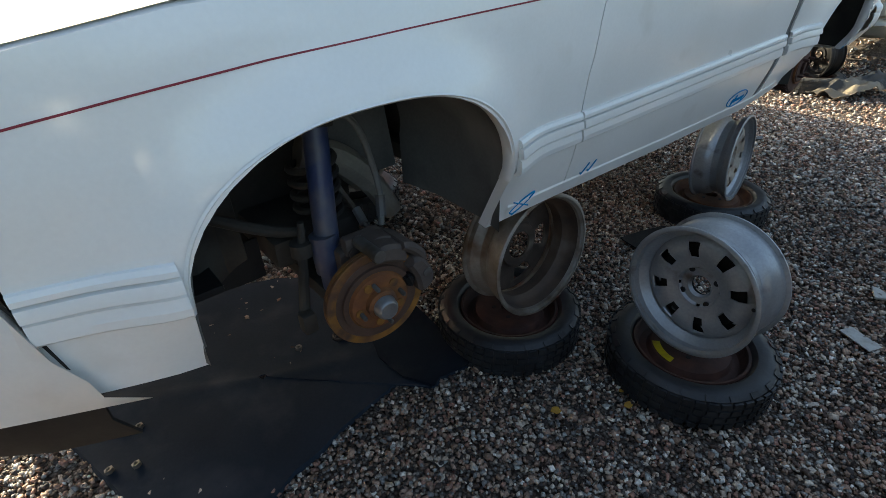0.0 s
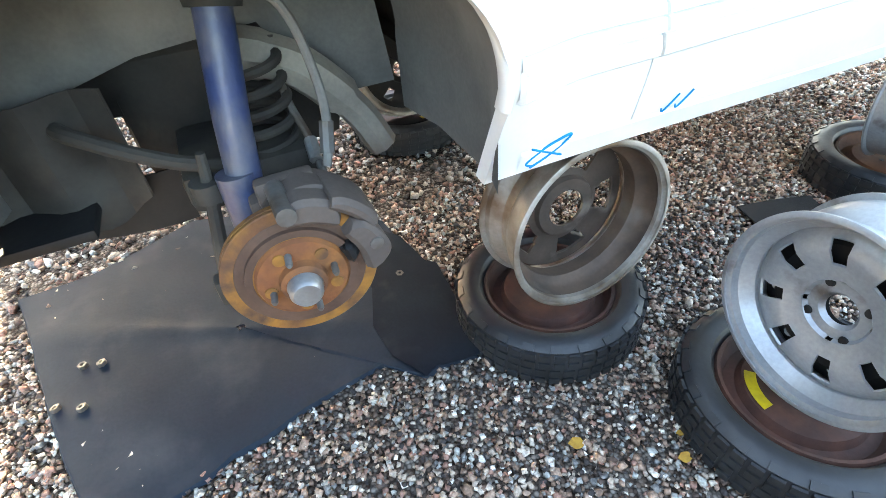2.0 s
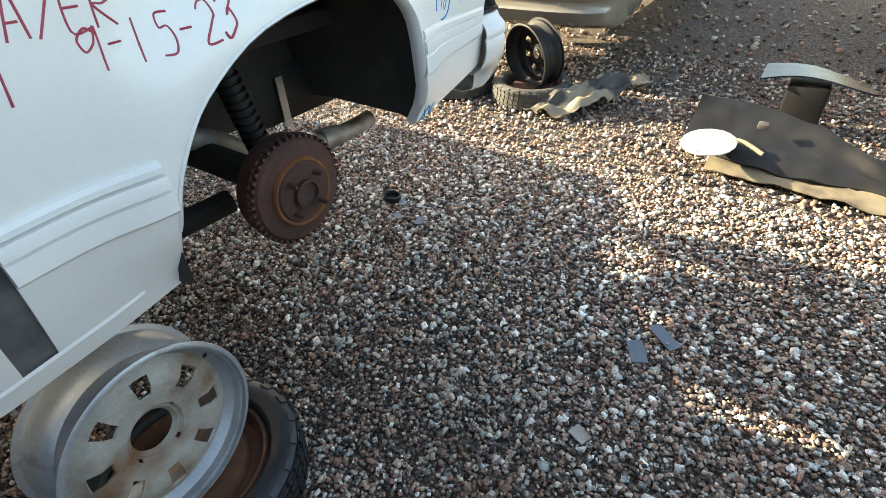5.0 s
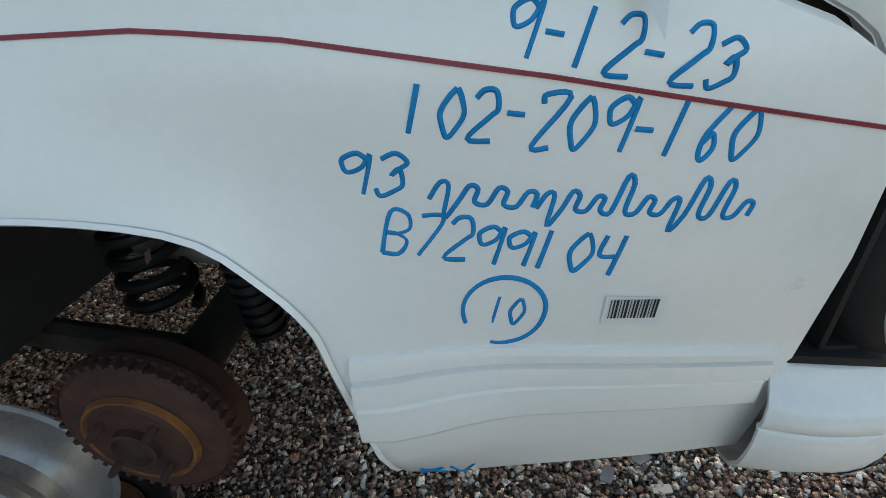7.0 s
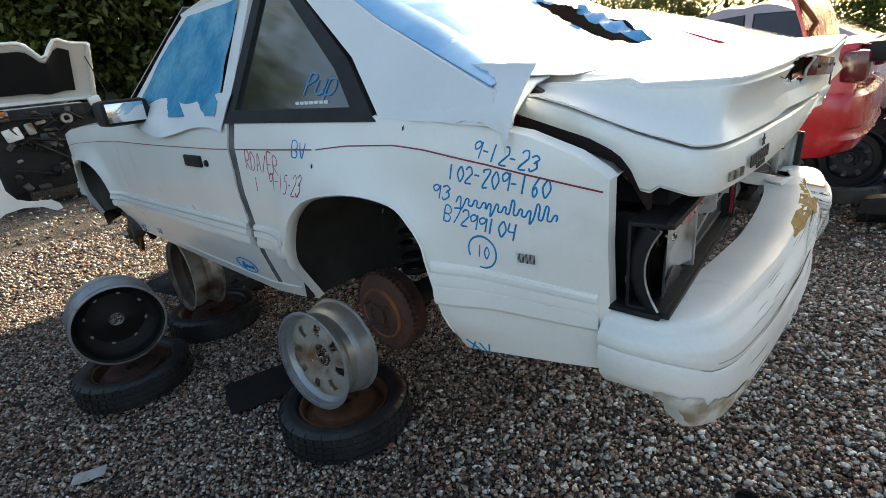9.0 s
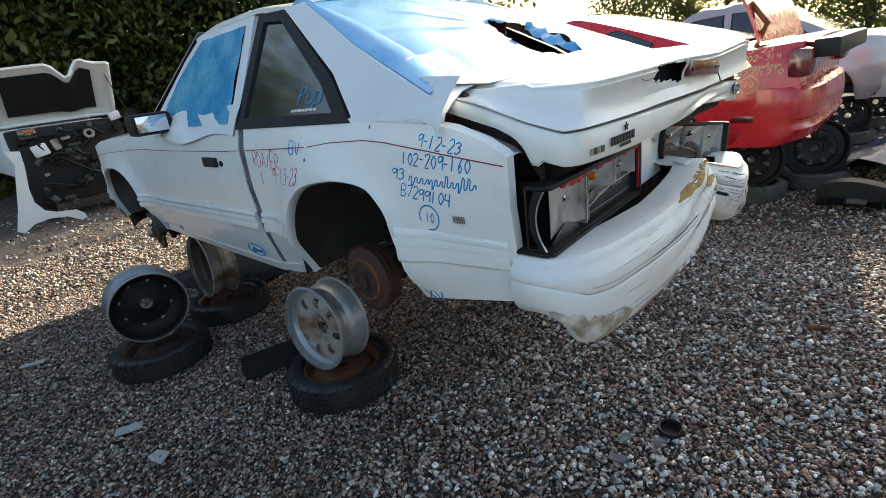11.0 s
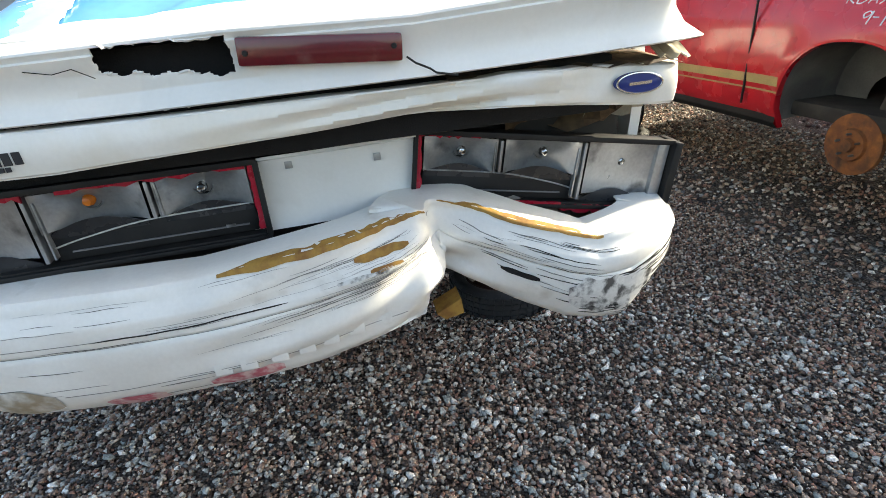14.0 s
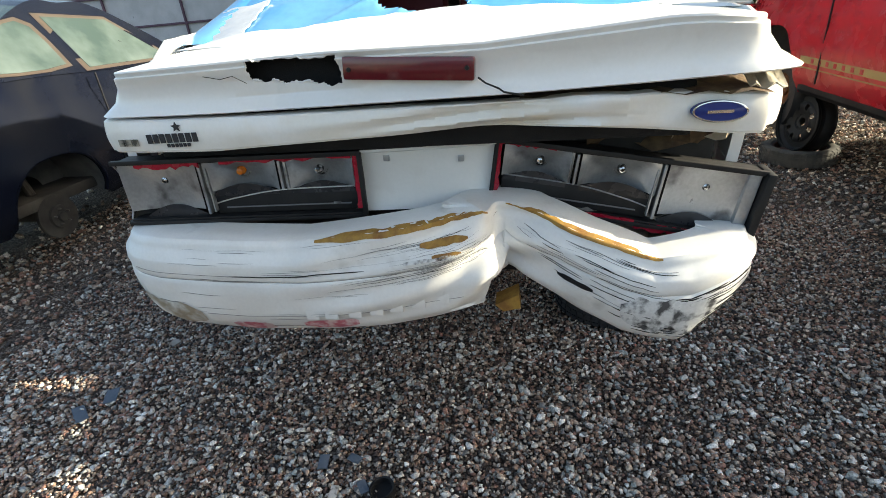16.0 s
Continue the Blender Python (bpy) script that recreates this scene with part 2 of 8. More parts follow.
# -- ground
def fines_material():
    """Packed small chips between the loose stones, with shade painted into their gaps."""
    m = bpy.data.materials.new("gravel_fines")
    m.use_nodes = True
    n, l = m.node_tree.nodes, m.node_tree.links
    b = n["Principled BSDF"]
    tc, vor, sep, ramp, mul, bp = (n.new("ShaderNode" + k) for k in ("TexCoord", "TexVoronoi", "SeparateColor", "ValToRGB", "VectorMath", "Bump"))
    vor.inputs["Scale"].default_value = 95
    l.new(tc.outputs["Object"], vor.inputs["Vector"])
    l.new(vor.outputs["Color"], sep.inputs[0])
    el = ramp.color_ramp.elements
    tones = ((0.0, (0.07, 0.048, 0.038)), (0.35, (0.15, 0.108, 0.085)), (0.6, (0.19, 0.165, 0.145)), (0.85, (0.28, 0.235, 0.195)), (1.0, (0.4, 0.36, 0.32)))
    for k, (p, c) in enumerate(tones):
        e = el[k] if k < 2 else el.new(p)
        e.position, e.color = p, (*c, 1)
    l.new(sep.outputs[0], ramp.inputs[0])
    # colour falls to 0.3 at chip edges, as shade between chips
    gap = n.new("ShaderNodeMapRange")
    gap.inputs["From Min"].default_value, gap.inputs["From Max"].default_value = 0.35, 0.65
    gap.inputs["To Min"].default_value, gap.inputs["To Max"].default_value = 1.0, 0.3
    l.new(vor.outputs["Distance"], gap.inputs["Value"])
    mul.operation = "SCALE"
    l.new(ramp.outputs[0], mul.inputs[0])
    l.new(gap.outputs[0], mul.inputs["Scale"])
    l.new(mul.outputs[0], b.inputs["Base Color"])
    b.inputs["Roughness"].default_value = 0.9
    b.inputs["Specular IOR Level"].default_value = 0.2
    bp.invert = True
    bp.inputs["Strength"].default_value, bp.inputs["Distance"].default_value = 0.9, 0.006
    l.new(vor.outputs["Distance"], bp.inputs["Height"])
    l.new(bp.outputs[0], b.inputs["Normal"])
    return m


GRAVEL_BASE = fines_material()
bm = bmesh.new()
rows = []
for i in range(121):
    rows.append([])
    for j in range(121):
        u, v = (i / 60 - 1), (j / 60 - 1)
        x, y = 2 + 9 * u + 1500 * u ** 9, 1 + 9 * v + 1500 * v ** 9
        near = max(0.0, 1 - max(abs(x - 2), abs(y - 1)) / 30)
        z = (noise.noise((x * 1.1, y * 1.1, 0)) * 0.003 + noise.noise((x * 5, y * 5, 3)) * 0.0015) * near
        rows[-1].append((x, y, z - 0.005))
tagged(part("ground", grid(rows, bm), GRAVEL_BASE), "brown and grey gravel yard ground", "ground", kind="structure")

# -- the white hatchback on its wheel stands
CY = 0.865


def arch(x, cx, cz, rx, rz):
    u = (x - cx) / rx
    return cz + rz * math.sqrt(max(0.0, 1 - abs(u) ** 2.4)) if abs(u) < 1 else -1.0


def stations(a, b, wells=(), step=0.05):
    xs = set(np.round(np.arange(a, b, step), 4)) | {a, b}
    for c, r in wells:
        for k in range(25):
            v = c - r * math.cos(math.pi * k / 24)
            if a <= v <= b:
                xs.add(round(v, 4))
                if k in (0, 24):
                    xs.add(round(v + (0.0015 if k == 0 else -0.0015), 4))
    return sorted(xs)


SEAM = [(0.55, 0.02), (0.66, 0.018), (0.8, 0.004), (0.89, -0.008), (1.0, -0.006), (1.11, 0.012), (1.21, 0.035), (1.26, 0.066)]


def lean(bm):
    """Bends panel edges beside the front door gap to its curved line."""
    for v in bm.verts:
        w = max(0.0, 1 - abs(v.co.x - 0.6265) / 0.22)
        v.co.x += interp(SEAM, v.co.z) * w
    return bm


def side_panel(xs, bottom, top, yfun, nz=16, mirror=None, bm=None, base=None):
    """An outer skin between two edges, seen from the side, with folded-in rims."""
    made = []
    for x in xs:
        b, tp = bottom(x), top(x)
        lo = base(x) if base else b
        zs = [max(b, lo + (tp - lo) * k / nz) for k in range(nz + 1)]
        line = [(x, yfun(x, z), z) for z in zs]
        p = line[0]
        made.append([(x, p[1] + 0.03, p[2] + 0.004), (x, p[1] + 0.006, p[2] - 0.001)] + line + [(x, line[-1][1] + 0.03, line[-1][2] + 0.006)])
    for e, d in ((0, 1), (-1, -1)):
        fold = [(q[0], q[1] + 0.028, q[2]) for q in made[e]]
        made.insert(0 if e == 0 else len(made), fold)
    if mirror:
        made = [[(p[0], 2 * mirror - p[1], p[2]) for p in r] for r in made]
    return grid(made, bm)


hatchback = thing("hatchback_car", "white three-door hatchback with a crushed rear end, stripped of its wheels", "car")
ROCK = [(-1.0, 0.69), (-0.6, 0.70), (-0.42, 0.66), (0.34, 0.638), (0.6, 0.635), (1.2, 0.618), (1.9, 0.611), (2.1, 0.638), (2.25, 0.67), (2.91, 0.715), (3.3, 0.78), (3.6, 0.8)]
BELT = [(-1.0, 1.11), (-0.6, 1.192), (-0.48, 1.212), (-0.3, 1.238), (0.0, 1.26), (0.6, 1.28), (1.2, 1.28), (2.0, 1.282), (2.75, 1.29), (3.0, 1.275), (3.15, 1.25), (3.28, 1.205), (3.315, 1.17)]
A1 = (-0.033, 0.80, 0.368, 0.268)
A2 = (2.581, 0.80, 0.356, 0.3)
WELLS = ((A1[0], A1[2]), (A2[0], A2[2]))
REAR_ARCH = [(p.x, p.y) for p in smooth_curve([(2.225, 0.80, 0), (2.24, 0.866, 0), (2.277, 0.935, 0), (2.332, 1.0, 0), (2.439, 1.067, 0), (2.587, 1.099, 0), (2.70, 1.105, 0), (2.80, 1.09, 0), (2.855, 1.052, 0),
                                           (2.887, 1.01, 0), (2.898, 0.972, 0), (2.917, 0.88, 0), (2.937, 0.78, 0)], 4)]


def side_y(x, z):
    y = interp([(0.55, 0.135), (0.64, 0.105), (0.78, 0.062), (0.84, 0.05), (0.95, 0.04), (1.05, 0.03), (1.2, 0.034), (1.3, 0.06)], z)
    for cx, cz, rx, rz in (A1, A2):
        d = math.hypot((x - cx) / rx, (z - cz) / rz) if z > cz else abs(x - cx) / rx
        k = 0.036 * math.exp(-((d - 1.0) / 0.24) ** 2) if d > 1 else 0.036
        y -= k * (1 if z > 0.82 else max(0, 1 - (0.82 - z) / 0.12))
    if x < -0.3:
        y += 0.35 * (-0.3 - x) ** 2 - min(1.0, (-0.3 - x) / 0.08) * interp([(0.6, 0.04), (0.7, 0.028), (0.8, 0.006), (0.85, 0.0)], z)
    if x > 2.9:
        y += 0.2 * (x - 2.9) ** 2
    return y


def low(x):
    return max(interp(ROCK, x), arch(x, *A1), interp(REAR_ARCH, x) if 2.225 < x < 2.937 else 0)


def belt(x):
    return interp(BELT, x)


for mirrored in (None, CY):
    for nm, a, b in (("front_fender", -0.6, 0.6245), ("door_skin", 0.6285, 1.945), ("quarter_panel", 2.0, 3.2 if mirrored else 3.31)):
        part(nm, lean(side_panel(stations(a, b, WELLS), low, belt, side_y, mirror=mirrored, base=lambda x: interp(ROCK, x))), WHITE, hatchback)

# rub mouldings with two ridges along the top
MT = [(-0.6, 0.918), (-0.36, 0.908), (0.36, 0.905), (0.63, 0.902), (2.0, 0.925), (2.25, 0.94), (2.9, 0.976), (3.3, 0.955)]
MB = [(-0.6, 0.822), (-0.36, 0.802), (0.36, 0.812), (0.63, 0.81), (2.0, 0.83), (2.25, 0.845), (2.9, 0.86), (3.3, 0.872)]
RIDGES = ((0, 0.002), (0.02, -0.009), (0.1, -0.014), (0.19, -0.015), (0.2, -0.006), (0.235, -0.006), (0.25, -0.017), (0.36, -0.02), (0.47, -0.021), (0.485, -0.01), (0.53, -0.01), (0.56, -0.015), (0.75, -0.019), (0.9, -0.019), (0.97, -0.012), (1, 0.004))
for mirrored in (None, CY):
    for a, b in ((-0.6, -0.402), (0.345, 0.622), (0.63, 1.945), (2.0, 2.226), (2.915, 3.19 if mirrored else 3.29)):
        made = []
        for k in range(13):
            x = a + (b - a) * k / 12
            zt, zb = interp(MT, x), interp(MB, x)
            line = []
            for s, d in RIDGES:
                z = zt + (zb - zt) * s
                y = side_y(x, z) + d * (0.55 if x > 2.9 else 1.0) + 0.002
                line.append((x, 2 * CY - y if mirrored else y, z))
            made.append(line)
        for e in (0, -1):
            made.insert(0 if e == 0 else len(made), [(q[0], q[1] + (-0.016 if mirrored else 0.016), q[2]) for q in made[e]])
        part("side_moulding", lean(grid(made)), WHITE, hatchback, angle=14)
    # lower crease strip on the sill
made = []
for k in range(31):
    x = 0.4 + 1.75 * k / 30
    z = interp(ROCK, x)
    made.append([(x, side_y(x, z + 0.05) - 0.0005, z + 0.05), (x, side_y(x, z + 0.045) - 0.004, z + 0.044), (x, side_y(x, z) - 0.002, z + 0.002), (x, side_y(x, z) + 0.03, z - 0.006)])
part("sill_cover", grid(made), WHITE, hatchback)

# red pinstripe
STRIPE = [(-0.6, 1.118), (-0.52, 1.129), (-0.38, 1.144), (-0.18, 1.16), (0.07, 1.171), (0.4, 1.184), (0.64, 1.191), (0.85, 1.188), (1.2, 1.185), (1.8, 1.187), (2.2, 1.197), (2.47, 1.206)]
STRIPE_R = [(2.49, 1.207), (2.62, 1.22), (2.8, 1.226), (2.9, 1.219), (3.06, 1.197), (3.31, 1.153)]
for pts, a, b in ((STRIPE, -0.6, 0.62), (STRIPE, 0.632, 1.943), (STRIPE, 2.003, 2.47), (STRIPE_R, 2.49, 3.3)):
    made = []
    for k in range(25):
        x = a + (b - a) * k / 24
        z = interp(pts, x)
        made.append([(x, side_y(x, z + h) + d, z + h) for h, d in ((0.0018, 0.001), (0.0014, -0.0014), (-0.0014, -0.0014), (-0.0018, 0.001))])
    part("pinstripe", lean(grid(made)), PIN_RED, hatchback, "thin red pinstripe")

# dark seam behind the door
made = []
for k in range(20):
    z = 0.65 + 0.64 * k / 19
    made.append([(1.93, side_y(1.95, z) + 0.007, z), (1.972, side_y(1.97, z) + 0.004 + 0.004 * math.sin(5 * k), z), (2.012, side_y(2.0, z) + 0.007, z)])
part("door_seam", grid(made), mat("grey_seal", (0.13, 0.13, 0.13), 0.7, col2=(0.06, 0.06, 0.06), scale=12, bump=0.2), hatchback, "wide dark gap behind the door")
part("door_seam", lean(grid([[(0.615, side_y(0.62, z) + 0.014, z), (0.637, side_y(0.63, z) + 0.014, z)] for z in np.linspace(0.655, 1.26, 20)])), UNDER, hatchback)

part("bumper_joint", tube([(-0.604 + 0.2 * (0.9 - z) - 0.004, side_y(-0.6, z) - 0.001, z) for z in np.linspace(0.7, 1.1, 12)], 0.0035, 6), UNDER, hatchback, "dark joint between wing and bumper")

# wheel-arch lips and wells
for cx, cz, rx, rz in (A1, A2):
    for mirrored in (False, True):
        made, well = [], []
        n = 40
        for k in range(n + 1):
            t = math.pi * k / n
            c, s = math.cos(t), math.sin(t)
            x = cx - rx * math.copysign(abs(c) ** (2 / 2.4), c)
            z = cz + rz * abs(s) ** (2 / 2.4)
            if cx > 1:
                e = k / n * (len(REAR_ARCH) - 1)
                i0 = min(int(e), len(REAR_ARCH) - 2)
                x, z = [REAR_ARCH[i0][q] + (REAR_ARCH[i0 + 1][q] - REAR_ARCH[i0][q]) * (e - i0) for q in (0, 1)]
            y = side_y(x, z)
            f = lambda dx, dy: (cx + (x - cx) * dx, 2 * CY - y - dy if mirrored else y + dy, cz + (z - cz) * dx)
            made.append([f(1.012, -0.001), f(1.0, -0.004), f(0.985, 0.002), f(0.975, 0.018), f(0.985, 0.032)])
            d = 0.46 if cx < 1 else 0.55
            well.append([f(1.0, 0.03), f(1.06, 0.1), f(1.08, d * 0.7), f(1.02, d)])
        for (dz, e) in ((0.66, 0), (0.66, -1)):
            drop = lambda r: [(p[0], p[1], interp(ROCK, p[0]) + 0.006) for p in r]
            well.insert(0 if e == 0 else len(well), drop(well[e]))
        part("arch_lip", grid(made), WHITE, hatchback)
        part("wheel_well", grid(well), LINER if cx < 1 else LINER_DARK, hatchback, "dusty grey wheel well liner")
        # inner wall of the well, open low down
        wall = prism([(cx - rx, 0.78), (cx - rx * 0.9, 1.0), (cx - rx * 0.5, 1.09), (cx + rx * 0.5, 1.09), (cx + rx * 0.9, 1.0), (cx + rx, 0.7), (cx + rx * 0.55, 0.7), (cx + rx * 0.3, 0.87), (cx - rx * 0.3, 0.85)],
                     0.02, "XZ", 1.2 if mirrored else 0.51)
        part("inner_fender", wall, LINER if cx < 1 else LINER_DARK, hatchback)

# front liner flap hanging ahead of the brake
part("liner_flap", thicken(grid([[(-0.395 + 0.03 * (j / 8) ** 2, 0.1 + 0.26 * i / 10, 0.675 + 0.006 * i - 0.015 * math.sin(i * 0.5) + (0.2 - 0.006 * i) * j / 8) for j in range(9)] for i in range(11)]), 0.004), LINER, hatchback, "grey dusty liner flap")
# floor pan, fuel tank and dark inside
part("floor_pan", box((1.75, 1.36, 0.06), (1.28, CY, 0.70), 0.02), UNDER, hatchback)
part("floor_pan", box((0.9, 1.1, 0.05), (2.72, CY, 0.98), 0.02), UNDER, hatchback)
part("subframe", box((0.25, 1.0, 0.08), (-0.02, CY, 0.63), 0.02), UNDER, hatchback)
# added block that closes the bright view through the rear well
part("frame_rail", box((1.05, 0.06, 0.3), (2.5, 0.6, 0.83), 0.02), UNDER, hatchback)
# two unseen boxes added in the nose to keep sun off the mat
part("radiator", box((0.12, 1.3, 0.42), (-0.72, CY, 0.8), 0.02), UNDER, hatchback)
part("belly_shield", box((0.62, 1.1, 0.02), (-0.6, CY, 0.64), 0.005), BLACK, hatchback)
# unseen far-side sheet, added to stop sun through the right wheel arch
part("splash_shield", box((0.84, 0.02, 0.52), (0.02, 1.27, 0.82), 0.004), UNDER, hatchback)
part("firewall", box((0.04, 1.3, 0.5), (0.48, CY, 0.95), 0.01), UNDER, hatchback)
part("engine", box((0.6, 0.5, 0.45), (-0.15, CY, 0.92), 0.08), UNDER, hatchback)
part("fuel_tank", box((0.5, 0.8, 0.22), (2.97, 0.9, 0.77), 0.07), BLACK, hatchback, "black steel fuel tank")
strap = box((0.025, 0.004, 0.15), (2.835, 0.485, 0.745))
for k in range(6):
    lathe([(0, 0.004), (0.004, 0.004)], 8, "Y", (2.835, 0.484, 0.69 + 0.022 * k), strap)
part("tank_strap", strap, STEEL, hatchback, "perforated steel strap")
bm = tube(smooth_curve([(2.3, 0.52, 0.76), (2.55, 0.5, 0.74), (2.7, 0.49, 0.63), (2.86, 0.47, 0.592), (3.05, 0.46, 0.58), (3.16, 0.46, 0.585)]), 0.03, 14)
tube([(2.93, 0.468, 0.588), (3.0, 0.463, 0.583)], 0.036, 14, bm)
part("exhaust_pipe", bm, STEEL_DIRTY, hatchback, "grey steel exhaust pipe")

# front bumper and bonnet
made = []
for k in range(25):
    a = k / 24
    y = 0.09 + (2 * CY - 0.18) * a
    u = abs(a - 0.5) * 2
    xo = -0.95 + 0.33 * u ** 6
    made.append([(xo + 0.12, y, 0.63), (xo + 0.02, y, 0.67), (xo, y, 0.8), (xo + 0.01, y, 0.93), (xo + 0.04, y, 1.0), (xo + 0.1, y, 1.05)])
made.insert(0, [(min(p[0] + 0.2, -0.612 + 0.2 * (0.9 - p[2])), p[1] - 0.03, p[2] + (0.07 if p[2] < 0.68 else 0)) for p in made[0]])
made.append([(min(p[0] + 0.2, -0.612), p[1] + 0.03, p[2]) for p in made[-1]])
part("front_bumper", grid(made), WHITE, hatchback)
part("air_dam", thicken(grid([[(-0.9 + 0.33 * abs(2 * a - 1) ** 6 + d, 0.12 + (2 * CY - 0.24) * a, z) for d, z in ((0.03, 0.54), (0.0, 0.6), (0.0, 0.66))] for a in np.linspace(0, 1, 25)]), 0.006), BLACK, hatchback, "black plastic air dam")
made = []
for i in range(13):
    x = -0.9 + 1.45 * i / 12
    z = interp([(-0.9, 1.1), (-0.6, 1.2), (-0.3, 1.245), (0, 1.265), (0.55, 1.292)], x)
    y0 = side_y(x, z - 0.02) + 0.012 if x > -0.6 else 0.16
    made.append([(x, y0 + (2 * CY - 2 * y0) * j / 10, z + 0.035 * (1 - abs(j / 5 - 1) ** 2.5)) for j in range(11)])
part("bonnet", grid(made), WHITE, hatchback)


# greenhouse: tilted side plane
def gy(z):
    return 0.055 + 0.64 * (z - 1.28)


def side_plate(outline, t, lift, mirror=False):
    bm = bmesh.new()
    f = [(x, gy(z) - lift, z) for x, z in outline]
    g = [(x, gy(z) - lift + t, z) for x, z in outline]
    if mirror:
        f, g = [(x, 2 * CY - y, z) for x, y, z in f], [(x, 2 * CY - y, z) for x, y, z in g]
    a, b = [bm.verts.new(p) for p in f], [bm.verts.new(p) for p in g]
    bm.faces.new(a)
    bm.faces.new(b[::-1])
    for i in range(len(a)):
        bm.faces.new((a[i], b[i], b[(i + 1) % len(a)], a[(i + 1) % len(a)]))
    return bm


def ring_plate(outer, inner, t, lift, mirror=False):
    """A frame between two outlines with the same number of corners."""
    bm = bmesh.new()
    def put(o, d):
        r = []
        for x, z in o:
            y = gy(z) - lift + d
            r.append(bm.verts.new((x, 2 * CY - y if mirror else y, z)))
        return r
    A, B, C, D = put(outer, 0), put(inner, 0), put(outer, t), put(inner, t)
    n = len(outer)
    for i in range(n):
        j = (i + 1) % n
        for p, q in ((A, B), (C, D), (A, C), (B, D)):
            bm.faces.new((p[i], p[j], q[j], q[i]))
    return bm


DOORWIN = [(0.93, 1.295), (0.97, 1.42), (1.09, 1.60), (1.20, 1.685), (1.71, 1.70), (1.86, 1.30)]
DOORFRAME = [(0.80, 1.275), (0.93, 1.46), (1.05, 1.63), (1.17, 1.735), (1.77, 1.745), (1.945, 1.275)]
QWIN = [(1.985, 1.315), (2.62, 1.31), (2.50, 1.405), (2.06, 1.665), (1.90, 1.685)]
QFRAME = [(1.935, 1.275), (2.735, 1.278), (2.545, 1.425), (2.05, 1.71), (1.83, 1.725)]
for mirrored in (False, True):
    part("door_frame", ring_plate(DOORFRAME, DOORWIN, 0.03, 0.0, mirrored), TAPE if not mirrored else WHITE, hatchback, "" if mirrored else "window frame wrapped in white film")
    part("quarter_window_frame", ring_plate(QFRAME, QWIN, 0.03, 0.004, mirrored), BLACK, hatchback, "black plastic window surround")
    g = part("quarter_window", side_plate(QWIN, 0.005, -0.008, mirrored), GLASS, hatchback, "rain-spotted dark quarter glass")
    part("c_pillar", side_plate([(2.05, 1.715), (2.56, 1.43), (2.745, 1.285), (3.09, 1.268), (3.06, 1.33), (2.62, 1.51), (2.2, 1.71)], 0.03, 0.003, mirrored), TAPE, hatchback, "pillar wrapped in wrinkled white film")
part("mirror_housing", box((0.13, 0.2, 0.11), (1.08, -0.01, 1.335), 0.03), BLACK, hatchback, "black door mirror")
part("mirror_glass", box((0.006, 0.15, 0.08), (1.148, -0.015, 1.335), 0.002), mat("mirror_glass", (0.8, 0.82, 0.84), 0.05, metal=1.0, bump=0, fine_amount=0), hatchback, "silvered mirror glass")
part("mirror_housing", box((0.18, 0.05, 0.09), (1.05, 0.07, 1.31), 0.02), BLACK, hatchback)
# door handle in its recess
h = part("door_handle", box((0.15, 0.014, 0.045), (1.63, side_y(1.63, 1.137) - 0.006, 1.137), 0.006), BLACK, hatchback, "black plastic door handle")
part("lock", lathe([(0, 0.006), (0.011, 0.006), (0.013, 0), (0.013, -0.004)], 14, "Y", (1.745, side_y(1.75, 1.13) - 0.003, 1.132)), BLACK, hatchback)

# roof, windscreen
made = []
for i in range(15):
    x = 1.1 + 1.0 * i / 14
    z = interp([(1.1, 1.755), (1.4, 1.785), (1.8, 1.785), (2.1, 1.745)], x)
    made.append([(x, 0.34 + 1.05 * j / 12, z - 0.03 * abs(j / 6 - 1) ** 3) for j in range(13)])
part("roof", thicken(grid(made), 0.02), WHITE, hatchback)
made = []
for i in range(7):
    a = i / 6
    made.append([(0.55 + 0.57 * a, 0.1 + 0.25 * a + (1.53 - 0.5 * a) * j / 8, 1.285 + 0.47 * a) for j in range(9)])
part("windscreen", thicken(grid(made), 0.006), GLASS, hatchback)

# glass hatch under stretched blue film, torn open on one side
def hatch_point(a, b):
    """a from the roof down to the tail, b across."""
    x = 2.1 + 0.95 * a
    y0 = 0.37 - 0.17 * a
    y = y0 + (2 * CY - 2 * y0) * b
    z = 1.745 - 0.385 * a + 0.05 * math.sin(math.pi * a) * 0.6 + 0.03 * (1 - abs(2 * b - 1) ** 3) - 0.02
    z += 0.003 * math.sin(23 * b + 9 * a) * math.sin(11 * a + 3 * b)
    far = math.hypot(a - 0.72, b - 0.5)
    turn = math.atan2(a - 0.72, b - 0.5)
    pull = min(1.0, far / 0.2) * max(0.0, 1 - far / 0.75)
    z += 0.007 * pull * max(0.0, math.cos(11 * turn + 0.7 * math.sin(3 * turn))) ** 6
    return Vector((x, y, z))


TEAR = [(0.56, 0.52), (0.7, 0.44), (0.85, 0.38), (0.93, 0.42), (0.965, 0.5), (0.97, 0.6), (0.85, 0.67), (0.68, 0.66)]


def in_tear(a, b):
    """Inside the ragged eye-shaped tear."""
    a, b = a + 0.012 * noise.noise((a * 22, b * 22, 1)), b + 0.012 * noise.noise((a * 22, b * 22, 8))
    inside = False
    for (a0, b0), (a1, b1) in zip(TEAR, TEAR[1:] + TEAR[:1]):
        if (b0 > b) != (b1 > b) and a < (a1 - a0) * (b - b0) / (b1 - b0) + a0:
            inside = not inside
    return inside


